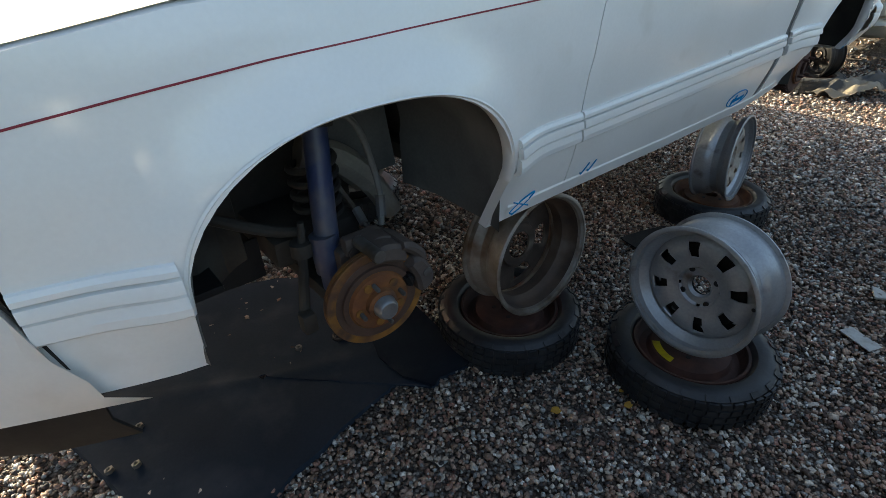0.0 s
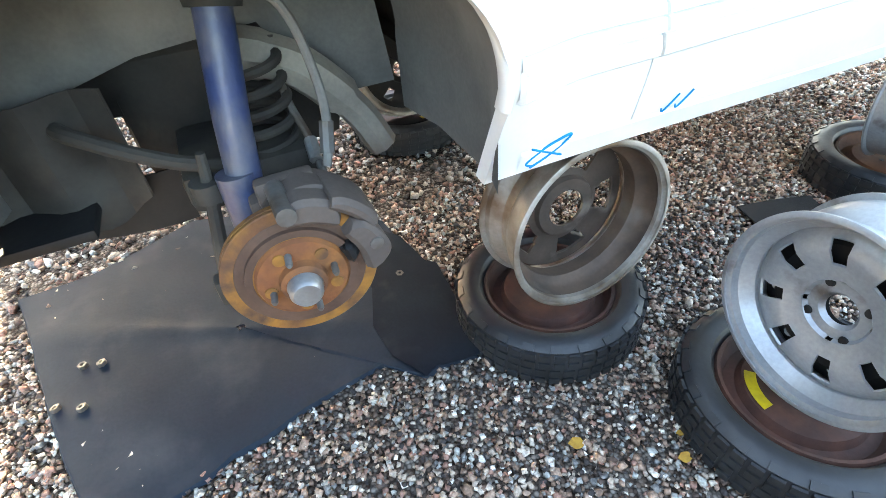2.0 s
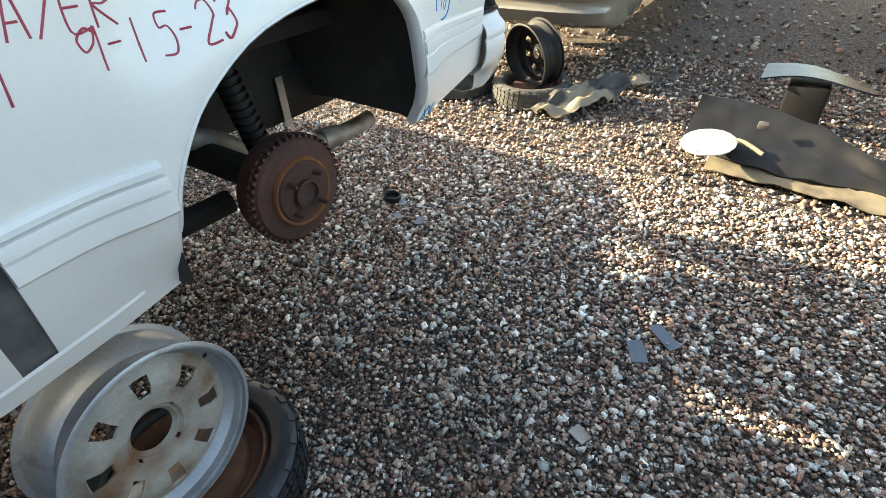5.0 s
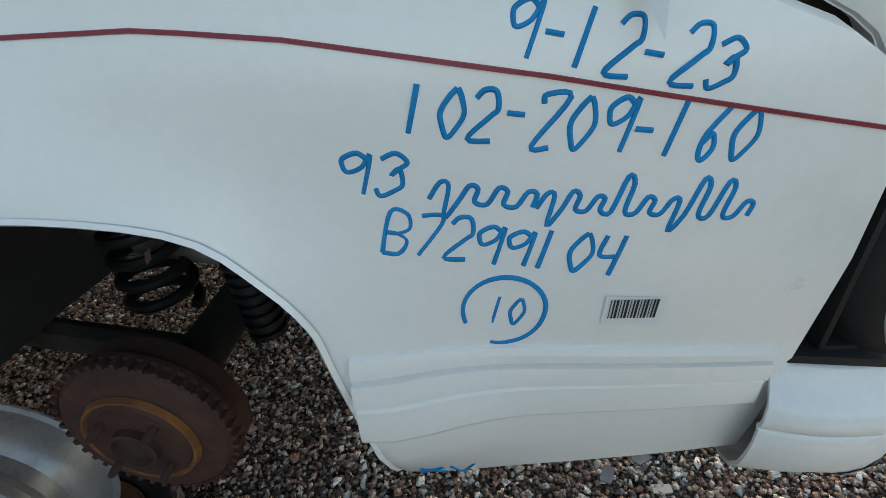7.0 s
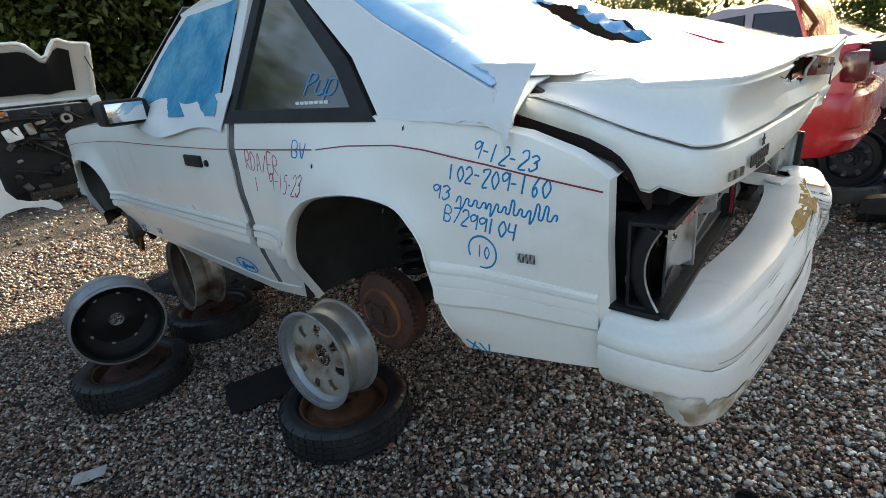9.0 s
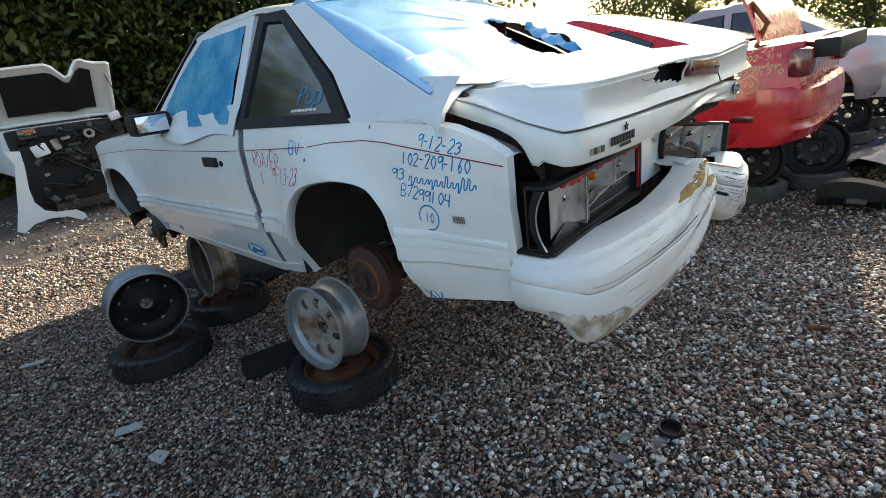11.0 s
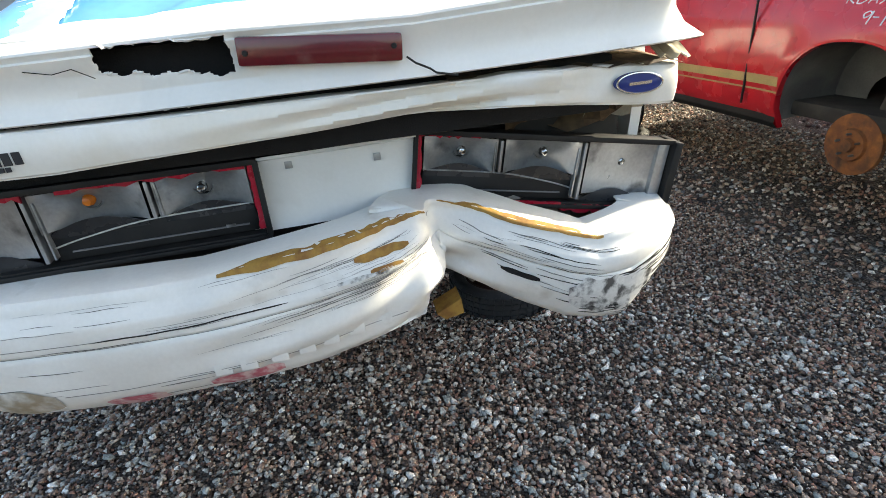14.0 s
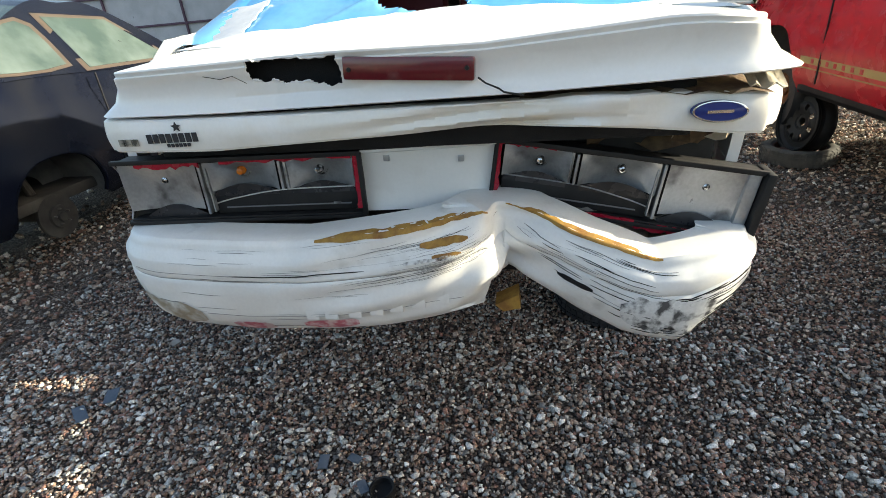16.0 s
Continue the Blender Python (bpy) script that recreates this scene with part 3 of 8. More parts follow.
bm = grid([[hatch_point(i / 110, j / 110) for j in range(111)] for i in range(111)])
gone = []
for f in bm.faces:
    c = f.calc_center_median()
    a = (c.x - 2.1) / 0.95
    y0 = 0.37 - 0.17 * a
    b = (c.y - y0) / (2 * CY - 2 * y0)
    if in_tear(a, b):
        gone.append(f)
bmesh.ops.delete(bm, geom=gone, context="FACES")
for v in bm.verts:
    if v.is_boundary and 2.2 < v.co.x < 3.0 and 0.5 < v.co.y < 1.3:
        v.co += Vector((0.012 * noise.noise(v.co * 25), 0.012 * noise.noise(v.co * 21), 0.01 * noise.noise(v.co * 12)))
part("hatch_film", bm, FILM_BLUE, hatchback, "stretched blue plastic film, torn open")
for a0, a1, b0, b1 in ((0.0, 0.07, 0, 1), (0.8, 1.02, -0.03, 0.1)):
    own = [[hatch_point(a0 + (a1 - a0) * i / 20, b0 + (b1 - b0) * j / 8) + Vector((0, 0, 0.006 + 0.003 * math.sin(i * 1.7 + j))) for j in range(9)] for i in range(21)]
    part("tape", thicken(grid(own), 0.002), TAPE, hatchback, "white tape holding the film")
bm = grid([[hatch_point(0.66 + 0.3 * i / 12, 0.655 - 0.004 * i - 0.05 * j / 4 * math.sin(0.3 + i / 4) + 0.008 * math.sin(2 * i)) + Vector((0, 0, 0.01 - 0.006 * j + 0.008 * math.sin(2 * i + j))) for j in range(5)] for i in range(13)])
part("film_flap", bm, FILM_BLUE, hatchback, "loose edge of the torn film")
# seats seen through the tear
MAROON = mat("maroon_vinyl", (0.2, 0.022, 0.04), 0.55, scale=8)
part("rear_seat", box((0.14, 0.56, 0.55), (2.28, 0.56, 1.34), 0.05), MAROON, hatchback, "maroon rear seat back")
part("rear_seat", box((0.14, 0.56, 0.55), (2.28, 1.17, 1.34), 0.05), MAROON, hatchback, "maroon rear seat back")
part("load_floor", box((0.8, 1.25, 0.03), (2.75, CY, 1.12), 0.01), MAROON, hatchback, "maroon carpeted load floor")
part("cabin_floor", box((1.5, 1.3, 0.03), (1.4, CY, 0.78)), MAROON, hatchback)
# film over the driver's window, with white film below it
bm = bmesh.new()
made = []
for i in range(17):
    a = i / 16
    lo, hi = 1.30, 1.70
    line = []
    for j in range(13):
        z = lo + (hi - lo) * j / 12
        x0 = interp([(1.30, 0.96), (1.45, 1.0), (1.6, 1.1), (1.7, 1.24)], z)
        x1 = interp([(1.30, 1.85), (1.7, 1.72)], z)
        x = x0 + (x1 - x0) * a
        line.append((x, gy(z) - 0.006 - 0.006 * math.sin(9 * a + 14 * z) * math.sin(21 * z + 5 * a), z))
    made.append(line)
part("window_film", grid(made), FILM_DOOR, hatchback, "crinkled blue film over the door window")
made = []
for i in range(21):
    x = 0.88 + 1.05 * i / 20
    made.append([(x, gy(z) - 0.009 - 0.004 * math.sin(19 * x + 30 * z), z) for z in np.linspace(1.245 + 0.02 * math.sin(8 * x), 1.36 + 0.015 * math.sin(11 * x), 7)])
part("tape", grid(made), TAPE, hatchback, "white film taped below the window")

# painted edges of the hatch opening beside the film
for mirrored in (False, True):
    made = []
    for i in range(25):
        a = i / 24
        q = hatch_point(a, 0.03)
        x = q.x
        z = interp([(2.05, 1.722), (2.2, 1.712), (2.62, 1.512), (3.06, 1.335), (3.1, 1.3)], x)
        p0 = Vector((x, gy(z) + 0.004, z))
        r = [p0 + Vector((0, 0.012, -0.012)), p0, p0.lerp(q, 0.35) + Vector((0, 0, 0.012)), p0.lerp(q, 0.8) + Vector((0, 0, 0.008)), q + Vector((0, 0, -0.003))]
        made.append([(v.x, 2 * CY - v.y, v.z) if mirrored else tuple(v) for v in r])
    part("hatch_frame", grid(made), WHITE if mirrored else FILM_BLUE, hatchback, "hatch edge" if mirrored else "hatch edge under stretched blue film")

# film flap taped over the joint between pillar and tail
def flap_y(z):
    return interp([(1.2, 0.034), (1.25, 0.05), (1.29, 0.062), (1.37, 0.155)], z) - 0.008


made = []
for i in range(13):
    x = 2.86 + 0.265 * i / 12
    lo = 1.278 - 0.056 * (i / 12) ** 10 + 0.003 * math.sin(3 * i)
    hi = interp([(2.86, 1.40), (2.95, 1.385), (3.125, 1.372)], x)
    made.append([(x, flap_y(lo + (hi - lo) * k / 8) - 0.004 * math.sin(2.2 * i + k) - 0.004 * i / 12, lo + (hi - lo) * k / 8) for k in range(9)])
part("tape", thicken(grid(made), 0.002), TAPE, hatchback, "wrinkled white film flap")

# white tape along the foot of the hatch, and the gutter beside the tail
made = []
for j in range(41):
    b = j / 40
    q = hatch_point(0.985 + 0.008 * math.sin(9 * b) + 0.004 * math.sin(31 * b), b) + Vector((0, 0, 0.007))
    end = Vector((3.17, q.y, 1.3445 + 0.0015 * math.sin(25 * b)))
    made.append([q.lerp(end, k / 5) + Vector((0, 0, 0.003 * math.sin(3 * k + 14 * b) * (1 - k / 5))) for k in range(6)])
part("tape", thicken(grid(made), 0.002), TAPE, hatchback, "white tape along the foot of the film")
made = []
for k in range(17):
    x = 2.98 + 0.315 * k / 16
    z = interp(BELT, x)
    made.append([(x, side_y(x, z) + 0.012, z - 0.004), (x, side_y(x, z) + 0.03, z - 0.006), (x, 0.11, z - 0.015), (x, 0.155, z - 0.02), (x, 0.19, z - 0.05)])
part("gutter", grid(made), WHITE, hatchback)

made = []
for k in range(11):
    x = 2.84 + 0.27 * k / 10
    z = belt(x)
    made.append([(x, side_y(x, z) + 0.012, z - 0.002), (x, side_y(x, z) + 0.026, z + 0.026), (x, 0.12, z + 0.055 + 0.002 * math.sin(3 * k)), (x, 0.165, min(1.335, z + 0.08)), (x, 0.215, 1.345)])
part("pillar_foot", thicken(grid(made), 0.003), TAPE, hatchback, "white film wrapped over the foot of the pillar")

# -- crushed tail of the hatchback
def plan_path(pts, n=6):
    return smooth_curve([(x, y, 0) for x, y in pts], n)


def outward(path, i):
    d = path[min(i + 1, len(path) - 1)] - path[max(i - 1, 0)]
    return Vector((d.y, -d.x, 0)).normalized()


CREASE = [(0.1, 1.222), (0.18, 1.22), (0.6, 1.217), (0.8, 1.221), (1.12, 1.222), (1.4, 1.227), (1.66, 1.234)]
LIDTOP = [(0.1, 1.322), (0.3, 1.326), (0.75, 1.334), (1.1, 1.328), (1.5, 1.348), (1.57, 1.345), (1.66, 1.335)]
STRIPTOP = [(0.1, 1.217), (0.18, 1.215), (0.6, 1.209), (0.9, 1.21), (1.07, 1.208), (1.2, 1.206), (1.27, 1.211), (1.35, 1.206), (1.5, 1.196), (1.68, 1.184)]
STRIPBOT = [(0.1, 1.14), (0.2, 1.138), (0.437, 1.134), (0.563, 1.14), (0.775, 1.147), (0.974, 1.15), (1.082, 1.153), (1.285, 1.143), (1.405, 1.128), (1.5, 1.114), (1.6, 1.104), (1.69, 1.1)]
lid_path = plan_path([(3.07, 0.125), (3.2, 0.119), (3.32, 0.12), (3.41, 0.13), (3.446, 0.15), (3.46, 0.195), (3.468, 0.31), (3.475, 0.6), (3.478, 0.87), (3.47, 1.15), (3.46, 1.45), (3.45, 1.62), (3.41, 1.69), (3.3, 1.705), (3.08, 1.6)])


def side_rise(x):
    return interp([(3.07, 0.105), (3.2, 0.07), (3.33, 0.025), (3.42, 0.0)], x)


made = []
for i, p in enumerate(lid_path):
    o = outward(lid_path, i)
    y = min(max(p.y, 0.1), 1.69)
    right = y > 1.45
    zc = interp(CREASE, y) + (side_rise(p.x) if p.y < 0.3 else 0)
    zt = interp(LIDTOP, y) + (0.01 if p.x < 3.3 else 0)
    zc = min(zc, zt - 0.02)
    dent = -0.012 * math.exp(-((y - 0.62) / 0.1) ** 2)
    line = []
    for s, d in ((0.0, -0.012), (0.03, -0.004), (0.3, -0.016), (0.6, -0.012), (0.84, 0.002), (0.87, -0.002), (0.95, 0.004), (0.985, 0.003), (1.0, -0.006)):
        line.append(p + o * (d + dent) + Vector((0, 0, zc + (zt - zc) * s)))
    for k in (0.35, 1.0):
        q = p - o * 0.03
        line.append(Vector((q.x + (3.04 - q.x) * k, q.y if k < 1 else CY + (q.y - CY) * 0.97, interp([(0, zt + 0.002), (1, 1.352)], k))))
    line.insert(0, line[0] - o * 0.02)
    for v in line:
        u = min(1.0, max(0.0, (v.z - zc) / max(0.02, zt - zc)))
        v.y = CY + (v.y - CY) * (1 - 0.12 * u ** 0.75)
    made.append(line)
bm = grid(made)
bmesh.ops.subdivide_edges(bm, edges=list(bm.edges), cuts=1, use_grid_fill=True)
near_hole = [e for e in bm.edges if all(0.5 < v.co.y < 0.81 and v.co.x > 3.34 for v in e.verts)]
bmesh.ops.subdivide_edges(bm, edges=near_hole, cuts=7, use_grid_fill=True)
hole = [f for f in bm.faces if (lambda c: 0.565 < c.y < 0.772 and c.x > 3.41 and c.z < 1.324 and c.z > 1.27 + 0.008 * noise.noise((c.y * 38, 1, 0)) + 0.006 * math.sin(31 * c.y) + max(0, 0.64 - c.y) * 0.3)(f.calc_center_median())]
bmesh.ops.delete(bm, geom=hole, context="FACES")
for v in bm.verts:
    if v.is_boundary and 0.5 < v.co.y < 0.8 and v.co.x > 3.3:
        v.co += Vector((noise.noise(v.co * 40) * 0.008, noise.noise(v.co * 61) * 0.004, noise.noise(v.co * 57) * 0.004))
spoiler = part("spoiler", thicken(bm, 0.004), WHITE, hatchback, "white tail spoiler with a broken-out hole")
# solid black box gives the broken hole its shade
part("spoiler_cavity", box((0.2, 0.5, 0.085), (3.315, 0.66, 1.278), 0.01), CARPET_AND_SHADE, hatchback, "black filler box painted as shade inside the spoiler")
# ragged paint crack beside the hole and splits in the skin
CRACK = mat("crack_dark", (0.01, 0.01, 0.01), 0.8, bump=0)


def crack(pts, r=0.0015, m=CRACK, name="crack"):
    return part(name, tube(pts, r, 5), m, hatchback)


crack([(3.478, 1.06, 1.262), (3.477, 1.075, 1.25), (3.474, 1.1, 1.238), (3.472, 1.11, 1.23), (3.47, 1.15, 1.221)], 0.002)
crack([(3.468, 0.46, 1.30), (3.47, 0.5, 1.292), (3.47, 0.53, 1.297), (3.47, 0.56, 1.28)], 0.0008)

made = []
for i, p in enumerate(lid_path):
    o = outward(lid_path, i)
    y = min(max(p.y, 0.1), 1.69)
    rise = side_rise(p.x) if p.y < 0.3 else 0
    zt, zb = interp(STRIPTOP, y) + rise, interp(STRIPBOT, y) + rise * 0.95
    if p.y < 0.25 and p.x < 3.36:
        zb = interp([(3.07, 1.282), (3.118, 1.269), (3.239, 1.236), (3.295, 1.21), (3.318, 1.185), (3.334, 1.145), (3.36, 1.14)], p.x)
        zt = max(zt, zb + 0.02)
    push = -0.04 * math.exp(-((y - 1.12) / 0.28) ** 2) - 0.048 * min(1.0, max(0.0, (y - 1.3) / 0.2)) * (p.x > 3.3)
    line = []
    for s in (0, 0.05, 0.1, 0.17, 0.24, 0.31, 0.38, 0.45, 0.52, 0.59, 0.66, 0.73, 0.8, 0.87, 0.93, 0.97, 1.0):
        w = 0.009 * math.exp(-((y - 1.1) / 0.26) ** 2) * math.sin(9 * s + 14 * y)
        w += 0.005 * math.exp(-((y - 1.12) / 0.22) ** 2) * (1 - 2 * abs(math.sin(7 * s + 4.5 * y))) * min(1, 4 * s)
        d = -0.006 - 0.004 * (s > 0.95) + 0.006 * math.sin(math.pi * s) - 0.004 * (s < 0.05)
        line.append(p + o * (d + push * (1.0 if y > 1.4 else 0.3 + 0.7 * s) + w) + Vector((0, 0, zt + (zb - zt) * s)))
    line.append(line[-1] - o * 0.05 + Vector((0, 0, 0.012)))
    line.insert(0, line[0] - o * 0.04)
    made.append(line)
bm = grid(made)
part("hatch_lower_skin", thicken(bm, 0.004), STAINED, hatchback, "cream-stained dented lower edge of the hatch", 22)
# dark boxes between skin and tail panel; their colour stands for shade
part("tail_cavity", box((0.2, 1.3, 0.12), (3.26, 0.86, 1.155), 0.01), CARPET_AND_SHADE, hatchback)
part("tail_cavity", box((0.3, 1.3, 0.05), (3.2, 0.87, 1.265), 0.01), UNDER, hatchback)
# dark maroon plate set behind the lid gap as its shade
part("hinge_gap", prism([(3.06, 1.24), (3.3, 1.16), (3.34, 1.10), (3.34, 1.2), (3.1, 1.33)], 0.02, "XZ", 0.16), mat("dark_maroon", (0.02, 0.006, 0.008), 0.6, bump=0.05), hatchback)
# torn brown edge below the spoiler on the crushed side
GLUE = mat("dried_glue", (0.16, 0.1, 0.05), 0.8, col2=(0.05, 0.028, 0.018), scale=25, bump=0.3)
part("torn_edge", grid([[(3.425 - 0.012 * (i > 5) - 0.09 * j, 1.14 + 0.5 * i / 12, 1.207 + 0.004 * math.sin(3 * i) + 0.006 * j - 0.016 * i / 12) for j in range(3)] for i in range(13)]), GLUE, hatchback, "brown glue-stained torn edge")

# high brake lamp, badge, small badges
LENS = mat("red_lens", (0.11, 0.005, 0.011), 0.2, coat=0.6, col2=(0.11, 0.004, 0.01), scale=9, bump=0.05, dirt=(0.2, 0.1, 0.09), dirt_scale=14, dirt_range=(0.6, 0.8))
bm = box((0.03, 0.272, 0.046), (3.468, 0.919, 1.288), 0.006)
bmesh.ops.rotate(bm, cent=(3.468, 0.919, 1.288), matrix=Matrix.Rotation(radians(-4), 3, "X"), verts=bm.verts)
lamp = part("high_brake_lamp", bm, LENS, hatchback, "dark red high brake lamp")
for y in (0.797, 1.04):
    part("screw", lathe([(0, 0.003), (0.004, 0.003), (0.005, 0)], 10, "X", (3.484, y, 1.288 + (0.919 - y) * 0.05)), BLACK, lamp)
BADGE = mat("blue_badge", (0.01, 0.03, 0.2), 0.3, bump=0)
CHROME = mat("chrome", (0.75, 0.76, 0.78), 0.15, metal=1.0, bump=0)
bm = lathe([(0, 0.006), (0.05, 0.005), (0.056, 0.002), (0.057, -0.004)], 32, "X")
bmesh.ops.scale(bm, vec=(1, 1.0, 0.38), verts=bm.verts)
bmesh.ops.transform(bm, matrix=pose(3.411, 1.542, 1.157, -4, 0, 4), verts=bm.verts)
badge = part("oval_badge", bm, BADGE, hatchback, "plain blue oval badge")
bm = tube([(0, 0.053 * math.cos(a), 0.0205 * math.sin(a)) for a in np.linspace(0, 2 * math.pi, 33)], 0.0022, 6, caps=False)
bmesh.ops.transform(bm, matrix=pose(3.4165, 1.542, 1.157, -4, 0, 4), verts=bm.verts)
part("badge_rim", bm, CHROME, badge, "bright silver rim")
bm = box((0.003, 0.05, 0.006), (3.4175, 1.542, 1.157))
part("badge_mark", bm, CHROME, badge)
INK = mat("black_ink", (0.015, 0.015, 0.02), 0.6, bump=0)
for k in range(8):
    part("dealer_mark", box((0.002, 0.0125, 0.021), (3.4722, 0.283 + 0.0168 * k, 1.172)), INK, hatchback, "black printed bar")
for k in range(6):
    part("dealer_mark", box((0.002, 0.0075, 0.008), (3.4722, 0.328 + 0.0105 * k, 1.155)), INK, hatchback, "small black printed bar")
bm = prism([(0.36 + (0.013 if k % 2 == 0 else 0.0055) * math.sin(math.pi * k / 5), 1.197 + (0.012 if k % 2 == 0 else 0.0055) * math.cos(math.pi * k / 5)) for k in range(10)], 0.002, "YZ", 3.4712)
part("star_mark", bm, INK, hatchback, "small black star")
GREYBADGE = mat("worn_badge", (0.35, 0.34, 0.3), 0.4, metal=0.5, col2=(0.08, 0.08, 0.07), scale=60, mix=(0.45, 0.55), bump=0)
bm = bmesh.new()
for k, w in enumerate((0.015, 0.02, 0.014)):
    box((0.003, w, 0.016), (3.4625 + 0.0025 * k, 0.198 + 0.021 * k, 1.164), 0, bm, Matrix.Rotation(radians(-8), 3, 'Z'))
part("worn_badge", bm, GREYBADGE, hatchback, "worn chrome letters scraped away")
for y, z in ((0.93, 1.19), (1.3, 1.19)):
    bm = lathe([(0, 0.003), (0.012, 0.003), (0.014, -0.006)], 16, "X")
    bmesh.ops.scale(bm, vec=(1, 1.3, 0.6), verts=bm.verts)
    bmesh.ops.translate(bm, vec=(3.447 if y < 1 else 3.418, y, z - 0.002), verts=bm.verts)
    part("plug_hole", bm, BLACK, hatchback)

# tail panel
made = []
for i in range(13):
    y = 0.70 + 0.38 * i / 12
    x = 3.316 - 0.03 * (i / 12) + 0.006 * math.sin(math.pi * i / 12)
    made.append([(x + 0.004, y, 0.92), (x - 0.008, y, 0.96), (x - 0.012, y, 1.0), (x - 0.008, y, 1.05), (x, y, 1.075), (x + 0.02, y, 1.082)])
panel = part("tail_panel", thicken(grid(made), 0.006), WHITE, hatchback, "white dented centre tail panel")
for y in (0.8, 0.99):
    part("clip_nut", box((0.006, 0.016, 0.016), (3.309 - (y - 0.8) * 0.07, y, 1.059 if y < 0.9 else 1.047), 0.001), STEEL, panel)
# black backing sheet; the dark inside the tail is in its colour
part("tail_back", box((0.04, 1.5, 0.4), (3.19, CY, 0.95), 0.01), BLACK, hatchback)

REFLECT = mat("grey_reflector", (0.5, 0.51, 0.52), 0.3, metal=0.6, col2=(0.3, 0.31, 0.32), scale=6, mix=(0.35, 0.7), dirt=(0.1, 0.1, 0.1), dirt_scale=16, dirt_range=(0.56, 0.76), bump=0.12, bump_scale=30)
RED_SHARD = mat("red_lens_shard", (0.36, 0.01, 0.03), 0.25, bump=0)
# bright and black blotches painted as reflections in the bulb
BULB = mat("clear_bulb", (0.75, 0.75, 0.74), 0.06, metal=0.9, col2=(0.05, 0.05, 0.05), scale=90, mix=(0.48, 0.55), bump=0.5, bump_scale=80)
AMBER = mat("amber_bulb", (0.6, 0.16, 0.01), 0.15, bump=0)


SMOKE = mat("smoked_lens", (0.02, 0.021, 0.024), 0.25, col2=(0.035, 0.036, 0.04), scale=9, bump=0)
GREY_SEAM = mat("grey_seam", (0.16, 0.16, 0.17), 0.5, bump=0)


def bowl(y0, y1, z0, z1, depth):
    made = []
    for i in range(13):
        line = []
        for j in range(11):
            a, b = i / 12, j / 10
            d = depth * (1 - abs(2 * a - 1) ** 2.6) * (1 - (1 - b) ** 3 * 0.9)
            line.append((-d, y0 + (y1 - y0) * a, z1 + (z0 - z1) * b if b < 0.9 else z0 + (z1 - z0) * (0.1 - (b - 0.9))))
        made.append(line)
    return grid(made)


def tail_lamp(m, flip):
    """Broken tail lamp: housing, three reflectors, bulbs and shards; local y runs across 0..0.68, x is out."""
    s = thing_part("tail_lamp", BLACK, m, flip)
    k = -1 if flip else 1
    q = (lambda y: 0.68 - y) if flip else (lambda y: y)
    part("reflector", bowl(*sorted((q(0.005), q(0.225))), 0.03, 0.158, 0.02), REFLECT, s, "grey reflector bowl")
    part("reflector", bowl(*sorted((q(0.245), q(0.45))), 0.075, 0.155, 0.045), REFLECT, s, "grey reflector bowl")
    part("reflector", bowl(*sorted((q(0.47), q(0.66))), 0.075, 0.155, 0.045), REFLECT, s, "grey reflector bowl")
    for y in (0.235, 0.46):
        part("divider", box((0.05, 0.008, 0.14 if y < 0.3 else 0.075), (-0.022, q(y), 0.085 if y < 0.3 else 0.115), 0.002), REFLECT, s)
        part("divider", box((0.046, 0.004, 0.12 if y < 0.3 else 0.07), (-0.022, q(y + 0.016), 0.08 if y < 0.3 else 0.113), 0.001), REFLECT, s)
    part("lower_lens_seat", box((0.03, 0.41, 0.06), (-0.03, q(0.455), 0.04), 0.004), BLACK, s)
    bm = tube(smooth_curve([(-0.012, q(0.25), 0.04), (-0.012, q(0.32), 0.055), (-0.012, q(0.45), 0.072), (-0.012, q(0.66), 0.075)]), 0.002, 5)
    part("lens_edge", bm, REFLECT, s)
    for y, z, mt in ((0.12, 0.11, BULB), (0.34, 0.125, AMBER if not flip else BULB), (0.56, 0.12, BULB)):
        b = part("bulb", lathe([(0, 0.032), (0.008, 0.028), (0.0125, 0.016), (0.011, 0.004), (0.007, 0)], 14, "X", (-0.04, q(y), z)), mt, s, "amber bulb" if mt is AMBER else "clear glass bulb")
        part("bulb_socket", lathe([(0.019, 0.004), (0.0205, 0), (0.0, 0.001)], 16, "X", (-0.043, q(y), z)), BLACK, b)
        part("socket_rim", lathe([(0.0195, 0.003), (0.021, 0.0065), (0.0235, 0.004), (0.024, 0.0)], 18, "X", (-0.043, q(y), z)), REFLECT, b)
    # dark smoked lobes of the lower lens rising into the bowls
    for y0, y1 in ((0.25, 0.44), (0.475, 0.655), (0.04, 0.22)):
        z0, h = (0.068, 0.024) if y0 > 0.2 else (0.012, 0.03)
        o = [(q(y0 + (y1 - y0) * k / 14), z0 + h * math.sin(math.pi * k / 14)) for k in range(15)] + [(q(y1), z0 - 0.008), (q(y0), z0 - 0.008)]
        part("smoked_lobe", prism(o, 0.003, "YZ", -0.016), SMOKE, s, "dark smoked lens remnant")
    # black lip round the opening
    bm = bmesh.new()
    for size, at in (((0.014, 0.69, 0.012), (0.006, 0.34, 0.166)), ((0.014, 0.69, 0.01), (0.006, 0.34, -0.001)), ((0.014, 0.012, 0.166), (0.0065, q(0.682), 0.083))):
        box(size, at, 0.002, bm)
    part("housing_lip", bm, BLACK, s, "black plastic lip round the opening")
    part("seat_ridge", box((0.004, 0.36, 0.003), (-0.0135, q(0.46), 0.028)), GREY_SEAM, s)
    part("part_plate", box((0.003, 0.02, 0.006), (-0.013, q(0.6), 0.03)), REFLECT, s)
    return s


